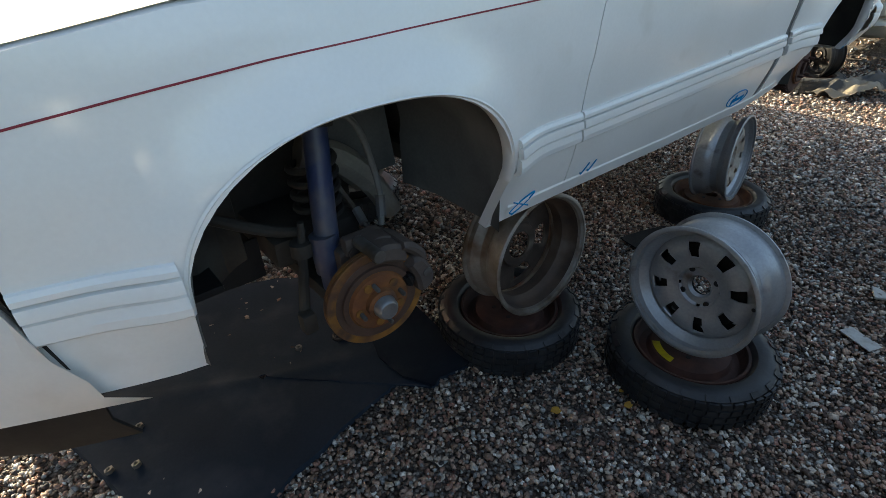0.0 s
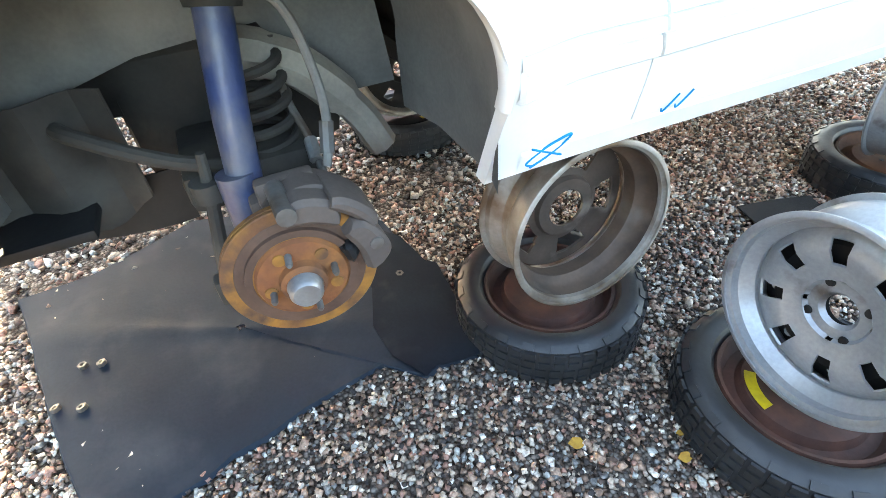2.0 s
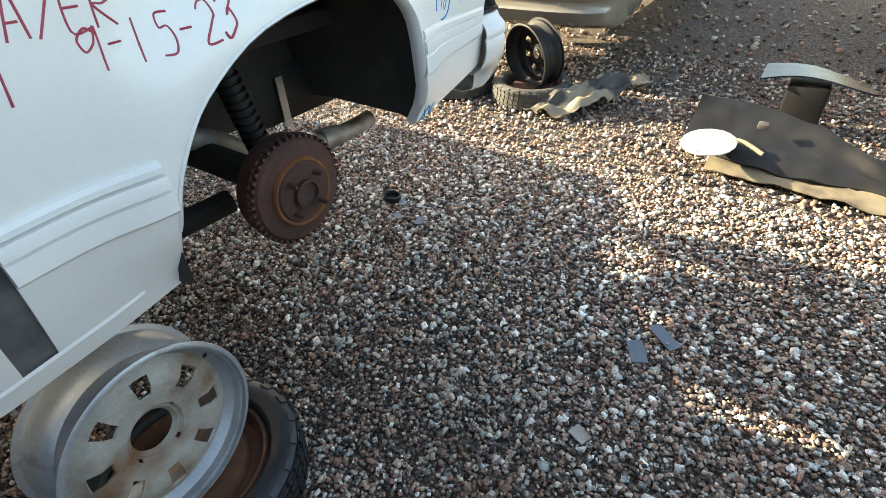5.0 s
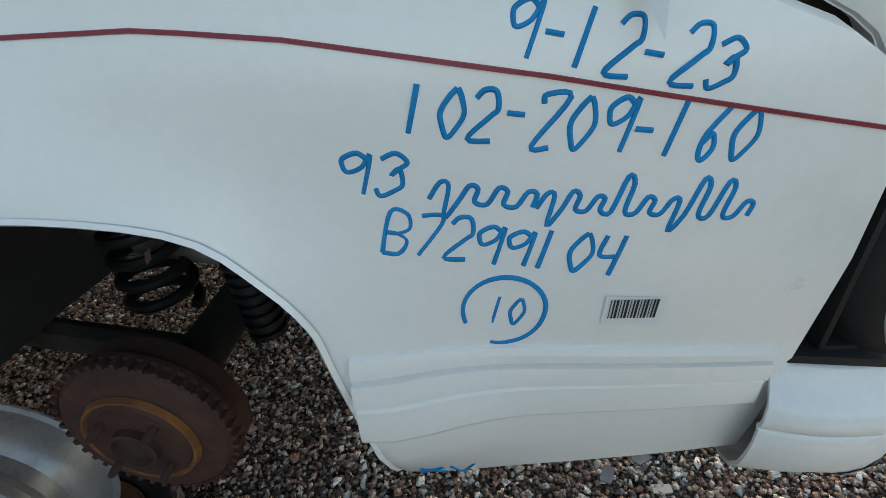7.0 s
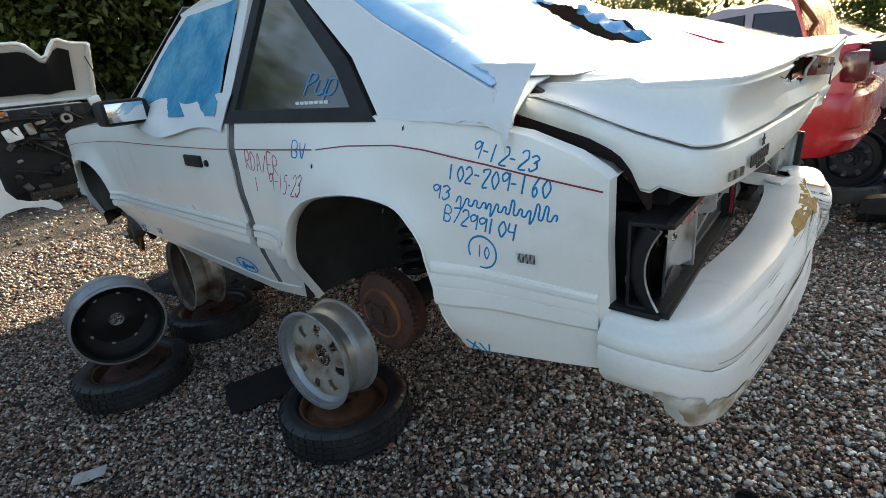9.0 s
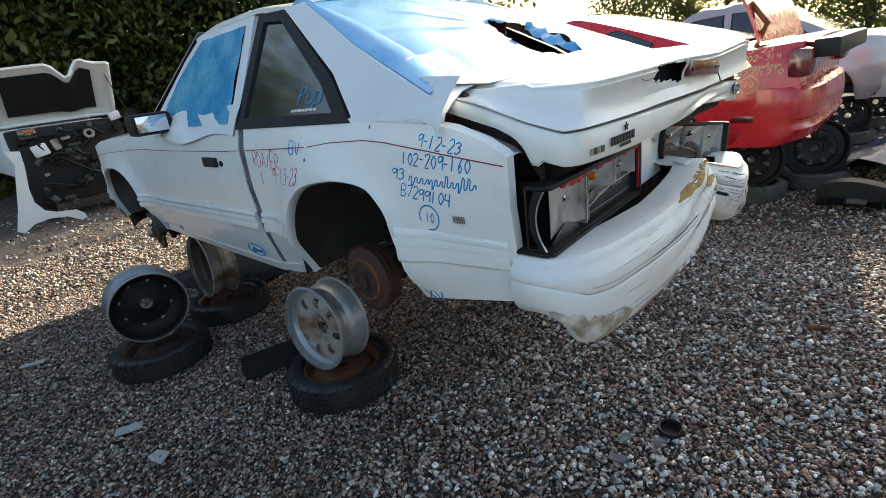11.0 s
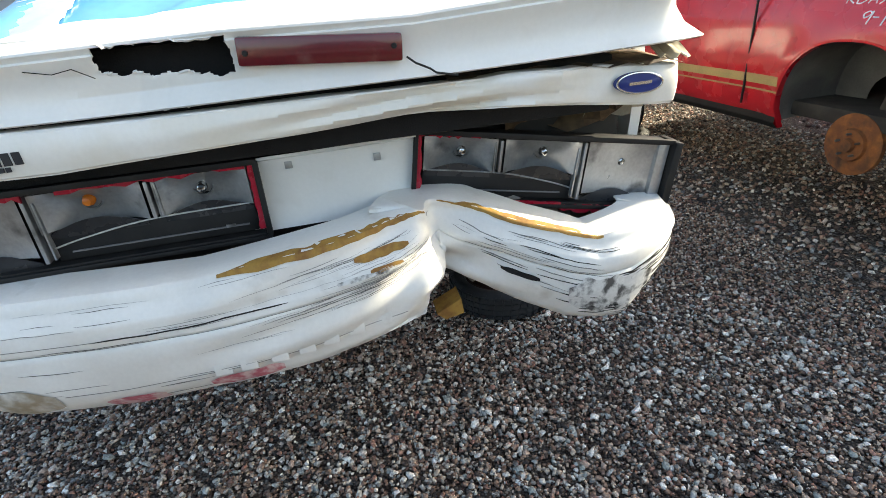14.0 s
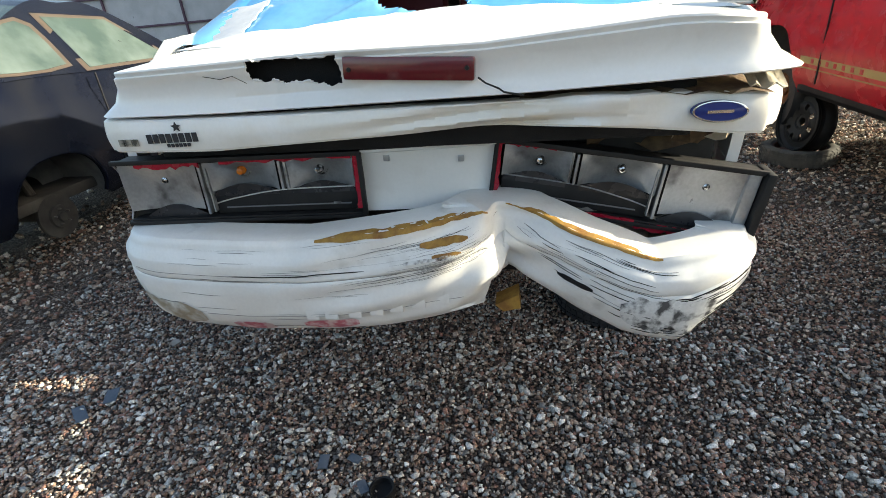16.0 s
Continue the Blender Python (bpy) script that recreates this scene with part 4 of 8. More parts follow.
def thing_part(name, material, m, flip):
    bm = bmesh.new()
    # open-fronted box
    for size, at in (((0.07, 0.68, 0.008), (-0.03, 0.34, 0.162)), ((0.07, 0.68, 0.008), (-0.03, 0.34, 0.004)), ((0.07, 0.008, 0.16), (-0.03, 0.004 if flip else 0.676, 0.083)),
                     ((0.006, 0.68, 0.16), (-0.062, 0.34, 0.083))):
        box(size, at, 0.001, bm)
    ob = part(name, bm, material, hatchback, "smashed tail lamp, lens broken away")
    ob.matrix_world = m @ Matrix.Diagonal((1, 0.95 if not flip else 0.9, 1, 1))
    return ob


left_lamp = tail_lamp(pose(3.4, 0.09, 0.934, -1.4, 0, 5.6), False)
right_lamp = tail_lamp(pose(3.286, 1.06, 0.926, -9, 0, -4), True)
for (y0, y1, z0, z1, jig), o in (((0.06, 0.24, 0.15, 0.165, 3), left_lamp), ((0.3, 0.66, 0.155, 0.168, 2), left_lamp), ((0.664, 0.682, 0.02, 0.165, 1), left_lamp), ((0.0, 0.014, 0.0, 0.165, 1), right_lamp),
                                 ((0.02, 0.4, -0.004, 0.01, 2), right_lamp), ((0.4, 0.55, -0.012, 0.004, 3), right_lamp), ((0.0, 0.16, 0.158, 0.17, 2), right_lamp)):
    n = 14
    tall = z1 - z0 > y1 - y0
    up, dn = [], []
    for i in range(n + 1):
        a = i / n
        r1, r2 = noise.noise((i * 0.9, jig, 1.3)), noise.noise((i * 0.7, jig, 7.3))
        if tall:
            up.append((y1 + r1 * 0.008, z0 + (z1 - z0) * a))
            dn.append((y0 + r2 * 0.004, z0 + (z1 - z0) * a))
        else:
            up.append((y0 + (y1 - y0) * a, z1 + r1 * 0.003))
            dn.append((y0 + (y1 - y0) * a, z0 + r2 * 0.012))
    part("red_shard", prism(up + dn[::-1], 0.006, "YZ", 0.004), RED_SHARD, o, "red lens shard left in the rim")
bm = box((0.09, 0.022, 0.17), (-0.02, 0.69, 0.085), 0.006)
part("end_cap", bm, BLACK, right_lamp, "black end of the lamp housing")
part("end_strip", box((0.02, 0.03, 0.15), (-0.004, 0.66, 0.085), 0.003), REFLECT, right_lamp)
# side of the left lamp pocket: black box, curved reflector edge and side bulb
part("lamp_pocket", box((0.12, 0.016, 0.165), (3.29, 0.165, 1.01), 0.002), BLACK, hatchback, "black lamp pocket open at the side")
part("lamp_pocket", box((0.11, 0.1, 0.01), (3.345, 0.125, 0.932), 0.002), BLACK, hatchback)
shell, edge_line = [], []
for i in range(13):
    v = i / 12
    z = 0.94 + 0.152 * v
    e = 3.394 - 0.026 * (1 - (2 * v - 1) ** 2)
    edge_line.append((e, 0.083, z))
    shell.append([(e - 0.06 * j / 5, 0.083 + 0.08 * (j / 5) ** 2.5, z) for j in range(6)])
part("lamp_shell", thicken(grid(shell), 0.003), BLACK, hatchback, "black side of the lamp body")
part("side_reflector", tube(edge_line, 0.0028, 6), REFLECT, hatchback, "grey curved edge of the reflector")
lb = part("side_bulb", lathe([(0, 0.03), (0.007, 0.026), (0.0105, 0.015), (0.009, 0.0)], 14, "Z", (3.335, 0.115, 0.985)), BULB, hatchback, "small clear side bulb")
part("bulb_socket", box((0.022, 0.02, 0.014), (3.335, 0.115, 0.98), 0.003), GREY_SEAM, lb)

# rear bumper
bump_path = plan_path([(3.296, 0.056), (3.35, 0.048), (3.42, 0.062), (3.475, 0.11), (3.505, 0.2), (3.522, 0.42), (3.528, 0.7), (3.515, 0.9), (3.492, 1.01), (3.47, 1.06), (3.445, 1.078), (3.40, 1.086), (3.385, 1.1),
                       (3.41, 1.16), (3.46, 1.28), (3.492, 1.42), (3.478, 1.55), (3.43, 1.645), (3.35, 1.685), (3.26, 1.69)], 16)
BTOP = [(0.0, 0.925), (0.2, 0.925), (0.6, 0.918), (0.9, 0.95), (1.06, 0.972), (1.12, 0.95), (1.25, 0.905), (1.44, 0.85), (1.65, 0.87), (1.7, 0.87)]
BBOT = [(0.0, 0.77), (0.05, 0.75), (0.12, 0.665), (0.2, 0.64), (0.43, 0.632), (0.8, 0.655), (1.02, 0.69), (1.075, 0.70), (1.1, 0.765), (1.2, 0.70), (1.37, 0.625), (1.52, 0.60), (1.62, 0.68), (1.7, 0.76)]
BPROF = ((0.0, -0.13), (0.0, -0.05), (0.012, -0.028), (0.05, -0.022), (0.1, -0.018), (0.17, -0.006), (0.21, 0.0), (0.3, 0.003), (0.36, 0.001), (0.375, -0.003), (0.39, 0.0), (0.5, 0.002), (0.62, 0.0), (0.74, -0.006), (0.86, -0.02), (0.95, -0.042), (1.0, -0.06), (1.0, -0.1))


def bump_point(i, s, d, lift=0.0):
    p, o = bump_path[i], outward(bump_path, i)
    zt, zb = interp(BTOP, p.y), interp(BBOT, p.y)
    fold = math.exp(-((p.y - 1.09) / 0.12) ** 2)
    w = 0.014 * fold * math.sin(13 * s + 5 * p.y * 6) + 0.006 * math.exp(-((p.y - 0.85) / 0.25) ** 2) * math.sin(22 * s + 8 * p.y)
    w += 0.006 * noise.noise((p.y * 7, s * 5, 2.0)) * (1 if p.y > 0.6 else 0.3)
    return p + o * (d * (1 if d < 0 else 1) + w * (0 if d < -0.045 else 1) + lift) + Vector((0, 0, zt + (zb - zt) * s))


fine = []
for a, b in zip(BPROF, BPROF[1:]):
    for k in range(3):
        fine.append((a[0] + (b[0] - a[0]) * k / 3, a[1] + (b[1] - a[1]) * k / 3))
fine.append(BPROF[-1])
bumper = part("rear_bumper", thicken(grid([[bump_point(i, s, d) for s, d in fine] for i in range(len(bump_path))]), 0.005), WHITE_WORN, hatchback, "creased and folded white plastic bumper", 50)
FOAM = mat("ochre_primer", (0.34, 0.19, 0.035), 0.7, col2=(0.22, 0.1, 0.02), scale=30, bump=0.3)
SMEAR = mat("red_paint_transfer", (0.5, 0.12, 0.16), 0.5, col2=(0.68, 0.5, 0.5), scale=45, mix=(0.42, 0.6), bump=0.05)
SCUFF = mat("black_scuff", (0.07, 0.07, 0.07), 0.6, col2=(0.68, 0.68, 0.66), scale=38, mix=(0.36, 0.52), bump=0.05)
GRIME = mat("brown_grime", (0.33, 0.27, 0.19), 0.8, col2=(0.7, 0.69, 0.65), scale=16, mix=(0.4, 0.6), bump=0.05)


def prof(s):
    return interp([(a, b) for a, b in BPROF[1:]], s)


def bumper_patch(name, material, y0, y1, s0, s1, ragged, label, seed, lift=0.0022):
    idx = [i for i, p in enumerate(bump_path) if y0 <= p.y <= y1 and p.x > 3.36]
    made = []
    for i in idx:
        p = bump_path[i]
        a = (p.y - y0) / (y1 - y0)
        e = min(1, 5 * a, 5 * (1 - a))
        mid, half = (s0 + s1) / 2, (s1 - s0) / 2 * (0.3 + 0.7 * e)
        lo = mid - half * (1 + ragged * noise.noise((i * 0.27, seed, 0)))
        hi = mid + half * (1 + ragged * noise.noise((i * 0.27, seed, 5)))
        made.append([bump_point(i, lo + (hi - lo) * k / 5, prof(max(0.002, lo + (hi - lo) * k / 5)), lift) for k in range(6)])
    if len(made) > 1:
        part(name, grid(made), material, bumper, label)


bumper_patch("bare_primer", FOAM, 0.64, 1.075, 0.002, 0.05, 0.45, "ochre primer where paint has flaked", 1)
bumper_patch("bare_primer", FOAM, 1.1, 1.46, 0.002, 0.045, 0.8, "ochre primer where paint has flaked", 2)
bumper_patch("bare_primer", FOAM, 0.9, 1.02, 0.15, 0.2, 0.8, "ochre primer where paint has flaked", 3)
bumper_patch("bare_primer", FOAM, 0.93, 1.0, 0.25, 0.29, 0.8, "ochre primer where paint has flaked", 9)
# gash is a flat patch: the shade of the hole is its colour
bumper_patch("gash", CARPET_AND_SHADE, 1.22, 1.31, 0.5, 0.56, 0.3, "black gash in the skin", 10)
bumper_patch("red_transfer", SMEAR, 0.36, 0.5, 0.82, 0.95, 0.6, "smeared red paint", 4)
bumper_patch("red_transfer", SMEAR, 0.57, 0.74, 0.8, 0.92, 0.8, "smeared red paint", 5)
bumper_patch("scuff", SCUFF, 1.36, 1.58, 0.42, 0.8, 0.7, "black scraped area", 6)
bumper_patch("scuff", SCUFF, 0.86, 1.0, 0.27, 0.3, 0.9, "black scraped area", 7)
bumper_patch("grime", GRIME, 0.055, 0.3, 0.62, 0.93, 0.5, "brown dried mud on the underside", 8)
GREY_SCRATCH = mat("grey_scratch", (0.2, 0.2, 0.2), 0.7, bump=0)
rng = random.Random(5)
front = [i for i, p in enumerate(bump_path) if p.x > 3.36 and p.y > 0.07]


def scratch(y, s, run, drift, r, m):
    """A fine scrape that follows the bumper's surface."""
    i0 = min(front, key=lambda i: abs(bump_path[i].y - y))
    pts, ss = [], s
    for j in range(0, run, 2):
        ss = min(0.94, max(0.02, ss + drift + rng.uniform(-0.006, 0.006)))
        pts.append(bump_point(min(i0 + j, front[-1]), ss, prof(ss), 0.0006))
    if len(pts) > 1 and (pts[0] - pts[-1]).length > 0.004:
        part("scratch", tube(pts, [r * (0.3 if k in (0, len(pts) - 1) else 1) for k in range(len(pts))], 4), m, bumper)


for k in range(60):
    scratch(rng.gauss(0.86, 0.12), rng.uniform(0.14, 0.5), rng.randint(8, 34), -0.004, rng.choice((0.0002, 0.0003, 0.0005)), rng.choice((CRACK, GREY_SCRATCH, GREY_SCRATCH)))
for k in range(60):
    scratch(rng.gauss(1.47, 0.07), rng.uniform(0.4, 0.85), rng.randint(4, 22), 0.003, rng.choice((0.0005, 0.0009, 0.0014)), CRACK)
for k in range(34):
    scratch(rng.uniform(1.12, 1.36), rng.uniform(0.1, 0.6), rng.randint(5, 20), 0.004, rng.choice((0.0004, 0.0006, 0.001)), rng.choice((CRACK, GREY_SCRATCH)))
for k in range(26):
    scratch(rng.uniform(0.16, 0.7), rng.uniform(0.05, 0.9), rng.randint(4, 14), 0.0, rng.choice((0.0003, 0.0005)), rng.choice((CRACK, GREY_SCRATCH)))
scratch(0.4, 0.31, 24, 0.0, 0.0016, CRACK)
for s, a, b in ((0.31, 0.13, 0.62), (0.375, 0.1, 1.0), (0.73, 0.3, 1.0)):
    pts = [bump_point(i, s, prof(s), 0.0006) for i, p in enumerate(bump_path) if a < p.y < b and p.x > 3.36]
    part("groove", tube(pts, 0.0006, 4), GREY_SCRATCH, bumper)
for k in range(7):
    i0 = min(range(len(bump_path)), key=lambda i: abs(bump_path[i].y - (0.62 + 0.055 * k)))
    c = bump_point(i0, 0.72, prof(0.72), 0.0)
    part("embossed_mark", box((0.0024, 0.034, 0.026), c, 0.001), WHITE_WORN, bumper, "raised plain block")
# foam block hanging from the fold, torn metal behind the lamp
part("foam_scrap", prism([(1.07, 0.69), (1.13, 0.72), (1.135, 0.68), (1.09, 0.67)], 0.06, "YZ", 3.36), FOAM, hatchback, "yellow foam scrap")
part("foam_scrap", box((0.06, 0.05, 0.09), (3.3, 1.67, 0.8), 0.01), FOAM, hatchback)
part("torn_metal", grid([[(3.27 + 0.03 * math.sin(2 * i + j), 1.12 + 0.05 * i, 0.95 - 0.025 * j - 0.011 * i + 0.01 * math.sin(3 * j + i)) for j in range(5)] for i in range(10)]), STEEL_DIRTY, hatchback, "crumpled bare sheet metal")
part("torn_metal", grid([[(3.22 + 0.04 * math.sin(i + j), 1.3 + 0.04 * i, 1.1 - 0.02 * j + 0.01 * math.sin(3 * j + 2 * i)) for j in range(4)] for i in range(9)]), GLUE, hatchback)
CREAM = mat("cream_torn_metal", (0.55, 0.5, 0.4), 0.6, col2=(0.4, 0.33, 0.24), scale=14, bump=0.2)
part("torn_metal", grid([[(3.24 + 0.02 * math.sin(2 * i + j), 1.5 + 0.02 * i, 1.15 - 0.03 * j + 0.008 * math.sin(2 * j + i)) for j in range(4)] for i in range(9)]), CREAM, hatchback, "cream torn sheet metal")

part("torn_metal", thicken(grid([[(3.39 - 0.03 * j + 0.006 * math.sin(3 * i), 1.6 + 0.012 * i, 1.198 + 0.012 * j + 0.006 * math.sin(2 * i + j)) for j in range(4)] for i in range(7)]), 0.003), CREAM, hatchback, "cream torn corner under the spoiler")

# -- bare brakes and suspension of the hatchback
def disc_holes(rings, heights, holes, segs=72, t=0.004):
    """A dished disc; holes: (ring index, count, share of the step, phase)."""
    bm = bmesh.new()
    made = [[bm.verts.new((r * math.cos(2 * math.pi * k / segs), r * math.sin(2 * math.pi * k / segs), h)) for k in range(segs)] for r, h in zip(rings, heights)]
    cut = {}
    for ring, count, share, phase in holes:
        cut.setdefault(ring, []).append((count, share, phase))
    for i in range(len(made) - 1):
        for k in range(segs):
            if any(((k + 0.5) / segs * c + ph) % 1 < sh for c, sh, ph in cut.get(i, ())):
                continue
            bm.faces.new((made[i][k], made[i][(k + 1) % segs], made[i + 1][(k + 1) % segs], made[i + 1][k]))
    return thicken(bm, t)


DISC_ORANGE = mat("orange_rusted_disc", (0.27, 0.12, 0.02), 0.75, metal=0.1, col2=(0.13, 0.055, 0.022), scale=16, mix=(0.38, 0.6), dirt=(0.07, 0.035, 0.022), dirt_scale=20, dirt_range=(0.5, 0.68), bump=0.35)
GREY_IRON = mat("grey_iron", (0.13, 0.125, 0.12), 0.6, metal=0.4, col2=(0.09, 0.07, 0.055), scale=18, bump=0.2)


def studs(n, r, y0, length, parent, phase=0.0, m=GREY_IRON):
    for k in range(n):
        a = 2 * math.pi * (k + phase) / n
        bm = tube([(r * math.cos(a), y0, r * math.sin(a)), (r * math.cos(a), y0 - length, r * math.sin(a))], 0.006, 10)
        tube([(r * math.cos(a), y0 - length, r * math.sin(a)), (r * math.cos(a), y0 - length - 0.006, r * math.sin(a))], [0.006, 0.004], 10, bm)
        part("stud", bm, m, parent)


disc = part("brake_disc", lathe([(0.05, -0.012), (0.07, -0.012), (0.075, 0.026), (0.092, 0.026), (0.092, 0.018), (0.128, 0.018), (0.13, 0.016), (0.13, 0.01), (0.12, 0.008), (0.13, 0.006), (0.13, -0.004), (0.06, -0.004), (0.05, -0.012)], 64, "Y"), DISC_ORANGE, hatchback, "orange rusted brake disc")
part("wear_band", lathe([(0.08, 0.0275), (0.0925, 0.0275), (0.0935, 0.0195), (0.108, 0.0195), (0.109, 0.0185)], 64, "Y"), mat("worn_disc_face", (0.075, 0.042, 0.03), 0.6, metal=0.2, col2=(0.12, 0.07, 0.05), scale=9, bump=0.2), disc, "dark brown worn band")
disc.matrix_world = pose(0.0, 0.155, 0.561, 0, 0, -6)
hub = part("hub", lathe([(0.078, 0.026), (0.074, 0.034), (0.04, 0.036), (0.038, 0.05), (0.03, 0.056)], 40, "Y"), RUST, disc, "rusted five-hole hub face")
part("grease_cap", lathe([(0.032, 0.05), (0.029, 0.056), (0.0275, 0.072), (0.022, 0.08), (0.0, 0.081)], 28, "Y"), STEEL, disc, "bright dented grease cap")
studs(4, 0.055, -0.03, 0.026, disc, 0.15)
for k in range(5):
    a = 2 * math.pi * (k + 0.65) / 5
    part("wheel_hole", lathe([(0, 0.0375), (0.011, 0.0375), (0.0115, 0.03)], 16, "Y", (0.057 * math.cos(a), 0, 0.057 * math.sin(a))), DISC_ORANGE, disc)
IRON_BROWN = mat("brown_cast_iron", (0.085, 0.065, 0.055), 0.75, col2=(0.06, 0.045, 0.04), scale=9, bump=0.3)
def arc_block(a0, a1, r0, r1, y0, y1, bm=None, round_off=0.3, wave=0.0):
    """A cast block bent round the front hub between two angles."""
    made = []
    for k in range(15):
        u = k / 14
        a = radians(a0 + (a1 - a0) * u)
        e = 1 - round_off * abs(2 * u - 1) ** 4
        ri, ro = r0 + (r1 - r0) * 0.12 * (1 - e), r0 + (r1 - r0) * e + wave * math.sin(7 * u)
        b = 0.009
        ring_pts = ((ri, y0 + b), (ri, y1 - b), (ri + b, y1), (ro - b, y1), (ro, y1 - b), (ro, y0 + b), (ro - b, y0), (ri + b, y0))
        made.append([(r * math.cos(a), y, 0.561 + r * math.sin(a)) for r, y in ring_pts])
    own = grid(made, None, True)
    own.verts.ensure_lookup_table()
    n = len(own.verts)
    own.faces.new([own.verts[i] for i in range(8)])
    own.faces.new([own.verts[n - 8 + i] for i in range(8)])
    return join(bm, own)


bm = arc_block(2, 84, 0.098, 0.158, 0.155, 0.235, None, 0.35, 0.004)
caliper = part("brake_caliper", bm, IRON_BROWN, hatchback, "dirty brown brake caliper")
part("finger", arc_block(-6, 42, 0.1, 0.15, 0.098, 0.16, None, 0.5, 0.004), IRON_BROWN, caliper)
part("finger", arc_block(50, 92, 0.104, 0.15, 0.112, 0.165, None, 0.5), IRON_BROWN, caliper)
part("bridge", arc_block(28, 62, 0.135, 0.162, 0.105, 0.21, None, 0.2), IRON_BROWN, caliper)
part("pad_edge", arc_block(8, 30, 0.075, 0.1, 0.105, 0.135, None, 0.4), BLACK, caliper)
part("slide_pin", tube([(0.0, 0.104, 0.695), (0.0, 0.2, 0.695)], 0.016, 12), GREY_IRON, caliper)
part("slide_pin", tube([(0.125, 0.096, 0.6), (0.125, 0.2, 0.6)], 0.012, 12), GREY_IRON, caliper)
bm = tube([(-0.045, 0.265, 0.52), (-0.045, 0.275, 0.62), (-0.025, 0.3, 0.78), (0.015, 0.35, 1.0)], [0.03, 0.03, 0.03, 0.03], 20)
tube([(-0.05, 0.272, 0.6), (-0.049, 0.28, 0.7)], 0.034, 20, bm)
part("strut", bm, BLUE_PAINT, hatchback, "blue painted suspension strut")
part("strut_boot", tube([(0.006, 0.34, 0.94), (0.012, 0.348, 0.98), (0.03, 0.37, 1.1)], [0.042, 0.052, 0.054], 20), UNDER, hatchback, "dark strut sleeve")
bm = box((0.05, 0.05, 0.1), (-0.02, 0.24, 0.62), 0.01)
tube([(-0.01, 0.2, 0.665), (-0.01, 0.26, 0.665)], 0.016, 6, bm)
box((0.1, 0.03, 0.05), (0.02, 0.22, 0.68), 0.01, bm)
part("knuckle", bm, IRON_BROWN, hatchback, "rusty steering knuckle")
part("brake_hose", tube(smooth_curve([(0.1, 0.3, 0.63), (0.1, 0.38, 0.68), (0.085, 0.44, 0.75), (0.09, 0.48, 0.85)]), 0.008, 8), GREY_IRON, hatchback)
part("brake_hose", tube([(0.096, 0.33, 0.655), (0.1, 0.37, 0.68)], 0.013, 8), STEEL, hatchback)
part("sway_bar", tube(smooth_curve([(-0.06, 0.36, 0.68), (-0.14, 0.36, 0.71), (-0.24, 0.37, 0.77), (-0.3, 0.45, 0.79), (-0.32, 0.7, 0.79)]), 0.014, 10), UNDER, hatchback, "dirty anti-roll bar")
bm = tube([(-0.09, 0.3, 0.74), (-0.1, 0.3, 0.66), (-0.13, 0.29, 0.5)], [0.008, 0.012, 0.014], 10)
tube([(-0.1, 0.3, 0.69), (-0.1, 0.3, 0.655)], 0.028, 14, bm)
box((0.04, 0.04, 0.06), (-0.135, 0.27, 0.48), 0.012, bm)
part("drop_link", bm, UNDER, hatchback)
bm = bmesh.new()
tube([(0.03 + 0.06 * math.cos(a), 0.45 + 0.06 * math.sin(a), 0.6 + 0.006 * a) for a in np.linspace(0, 12 * math.pi, 140)], 0.01, 8, bm)
part("coil_spring", bm, UNDER, hatchback, "dark dusty coil spring")
# dark backing block behind the coil spring
part("crossmember", box((0.46, 0.22, 0.3), (0.0, 0.72, 0.7), 0.05), UNDER, hatchback, "dark crossmember")
part("brake_line", tube(smooth_curve([(0.02, 0.33, 1.0), (0.1, 0.32, 0.93), (0.125, 0.3, 0.82), (0.12, 0.27, 0.74), (0.1, 0.25, 0.68)], 6), 0.0085, 8), mat("grey_rubber_hose", (0.14, 0.135, 0.125), 0.7, bump=0.2), hatchback, "dusty grey brake hose")
part("hose_fitting", tube([(0.121, 0.275, 0.75), (0.108, 0.258, 0.7)], 0.013, 8), GREY_IRON, hatchback)
part("bolt_head", tube([(-0.012, 0.238, 0.668), (-0.012, 0.222, 0.668)], 0.014, 6), GREY_IRON, hatchback)
part("bolt_head", tube([(-0.03, 0.245, 0.6), (-0.03, 0.228, 0.6)], 0.014, 6), GREY_IRON, hatchback)
part("control_arm", box((0.16, 0.4, 0.05), (0.0, 0.42, 0.53), 0.02), UNDER, hatchback)
bm = tube(smooth_curve([(0.02, 0.5, 0.83), (0.12, 0.48, 0.79), (0.22, 0.47, 0.68), (0.27, 0.46, 0.58)]), [0.05] * 5 + [0.045] * 10 + [0.035] * 10, 8)
part("frame_rail", bm, mat("bare_beige_steel", (0.26, 0.24, 0.2), 0.7, col2=(0.16, 0.14, 0.12), scale=6, bump=0.15), hatchback, "beige dusty frame rail")
made = []
for i in range(11):
    x = -0.44 + 0.24 * i / 10
    made.append([(x, 0.42 + 0.02 * math.sin(i), z) for z in np.linspace(0.615 + 0.03 * math.sin(i * 0.7) - 0.01 * (i < 3), 0.84, 8)])
part("splash_shield", thicken(grid(made), 0.004), UNDER, hatchback, "torn grey splash shield")
made = [[(x, 0.47, 0.56 + 0.03 * math.sin(8 * x) + dz) for dz in (0.0, 0.04, 0.09, 0.12)] for x in np.linspace(-0.5, -0.15, 10)]
part("air_dam", thicken(grid(made), 0.005), BLACK, hatchback, "black plastic air dam")

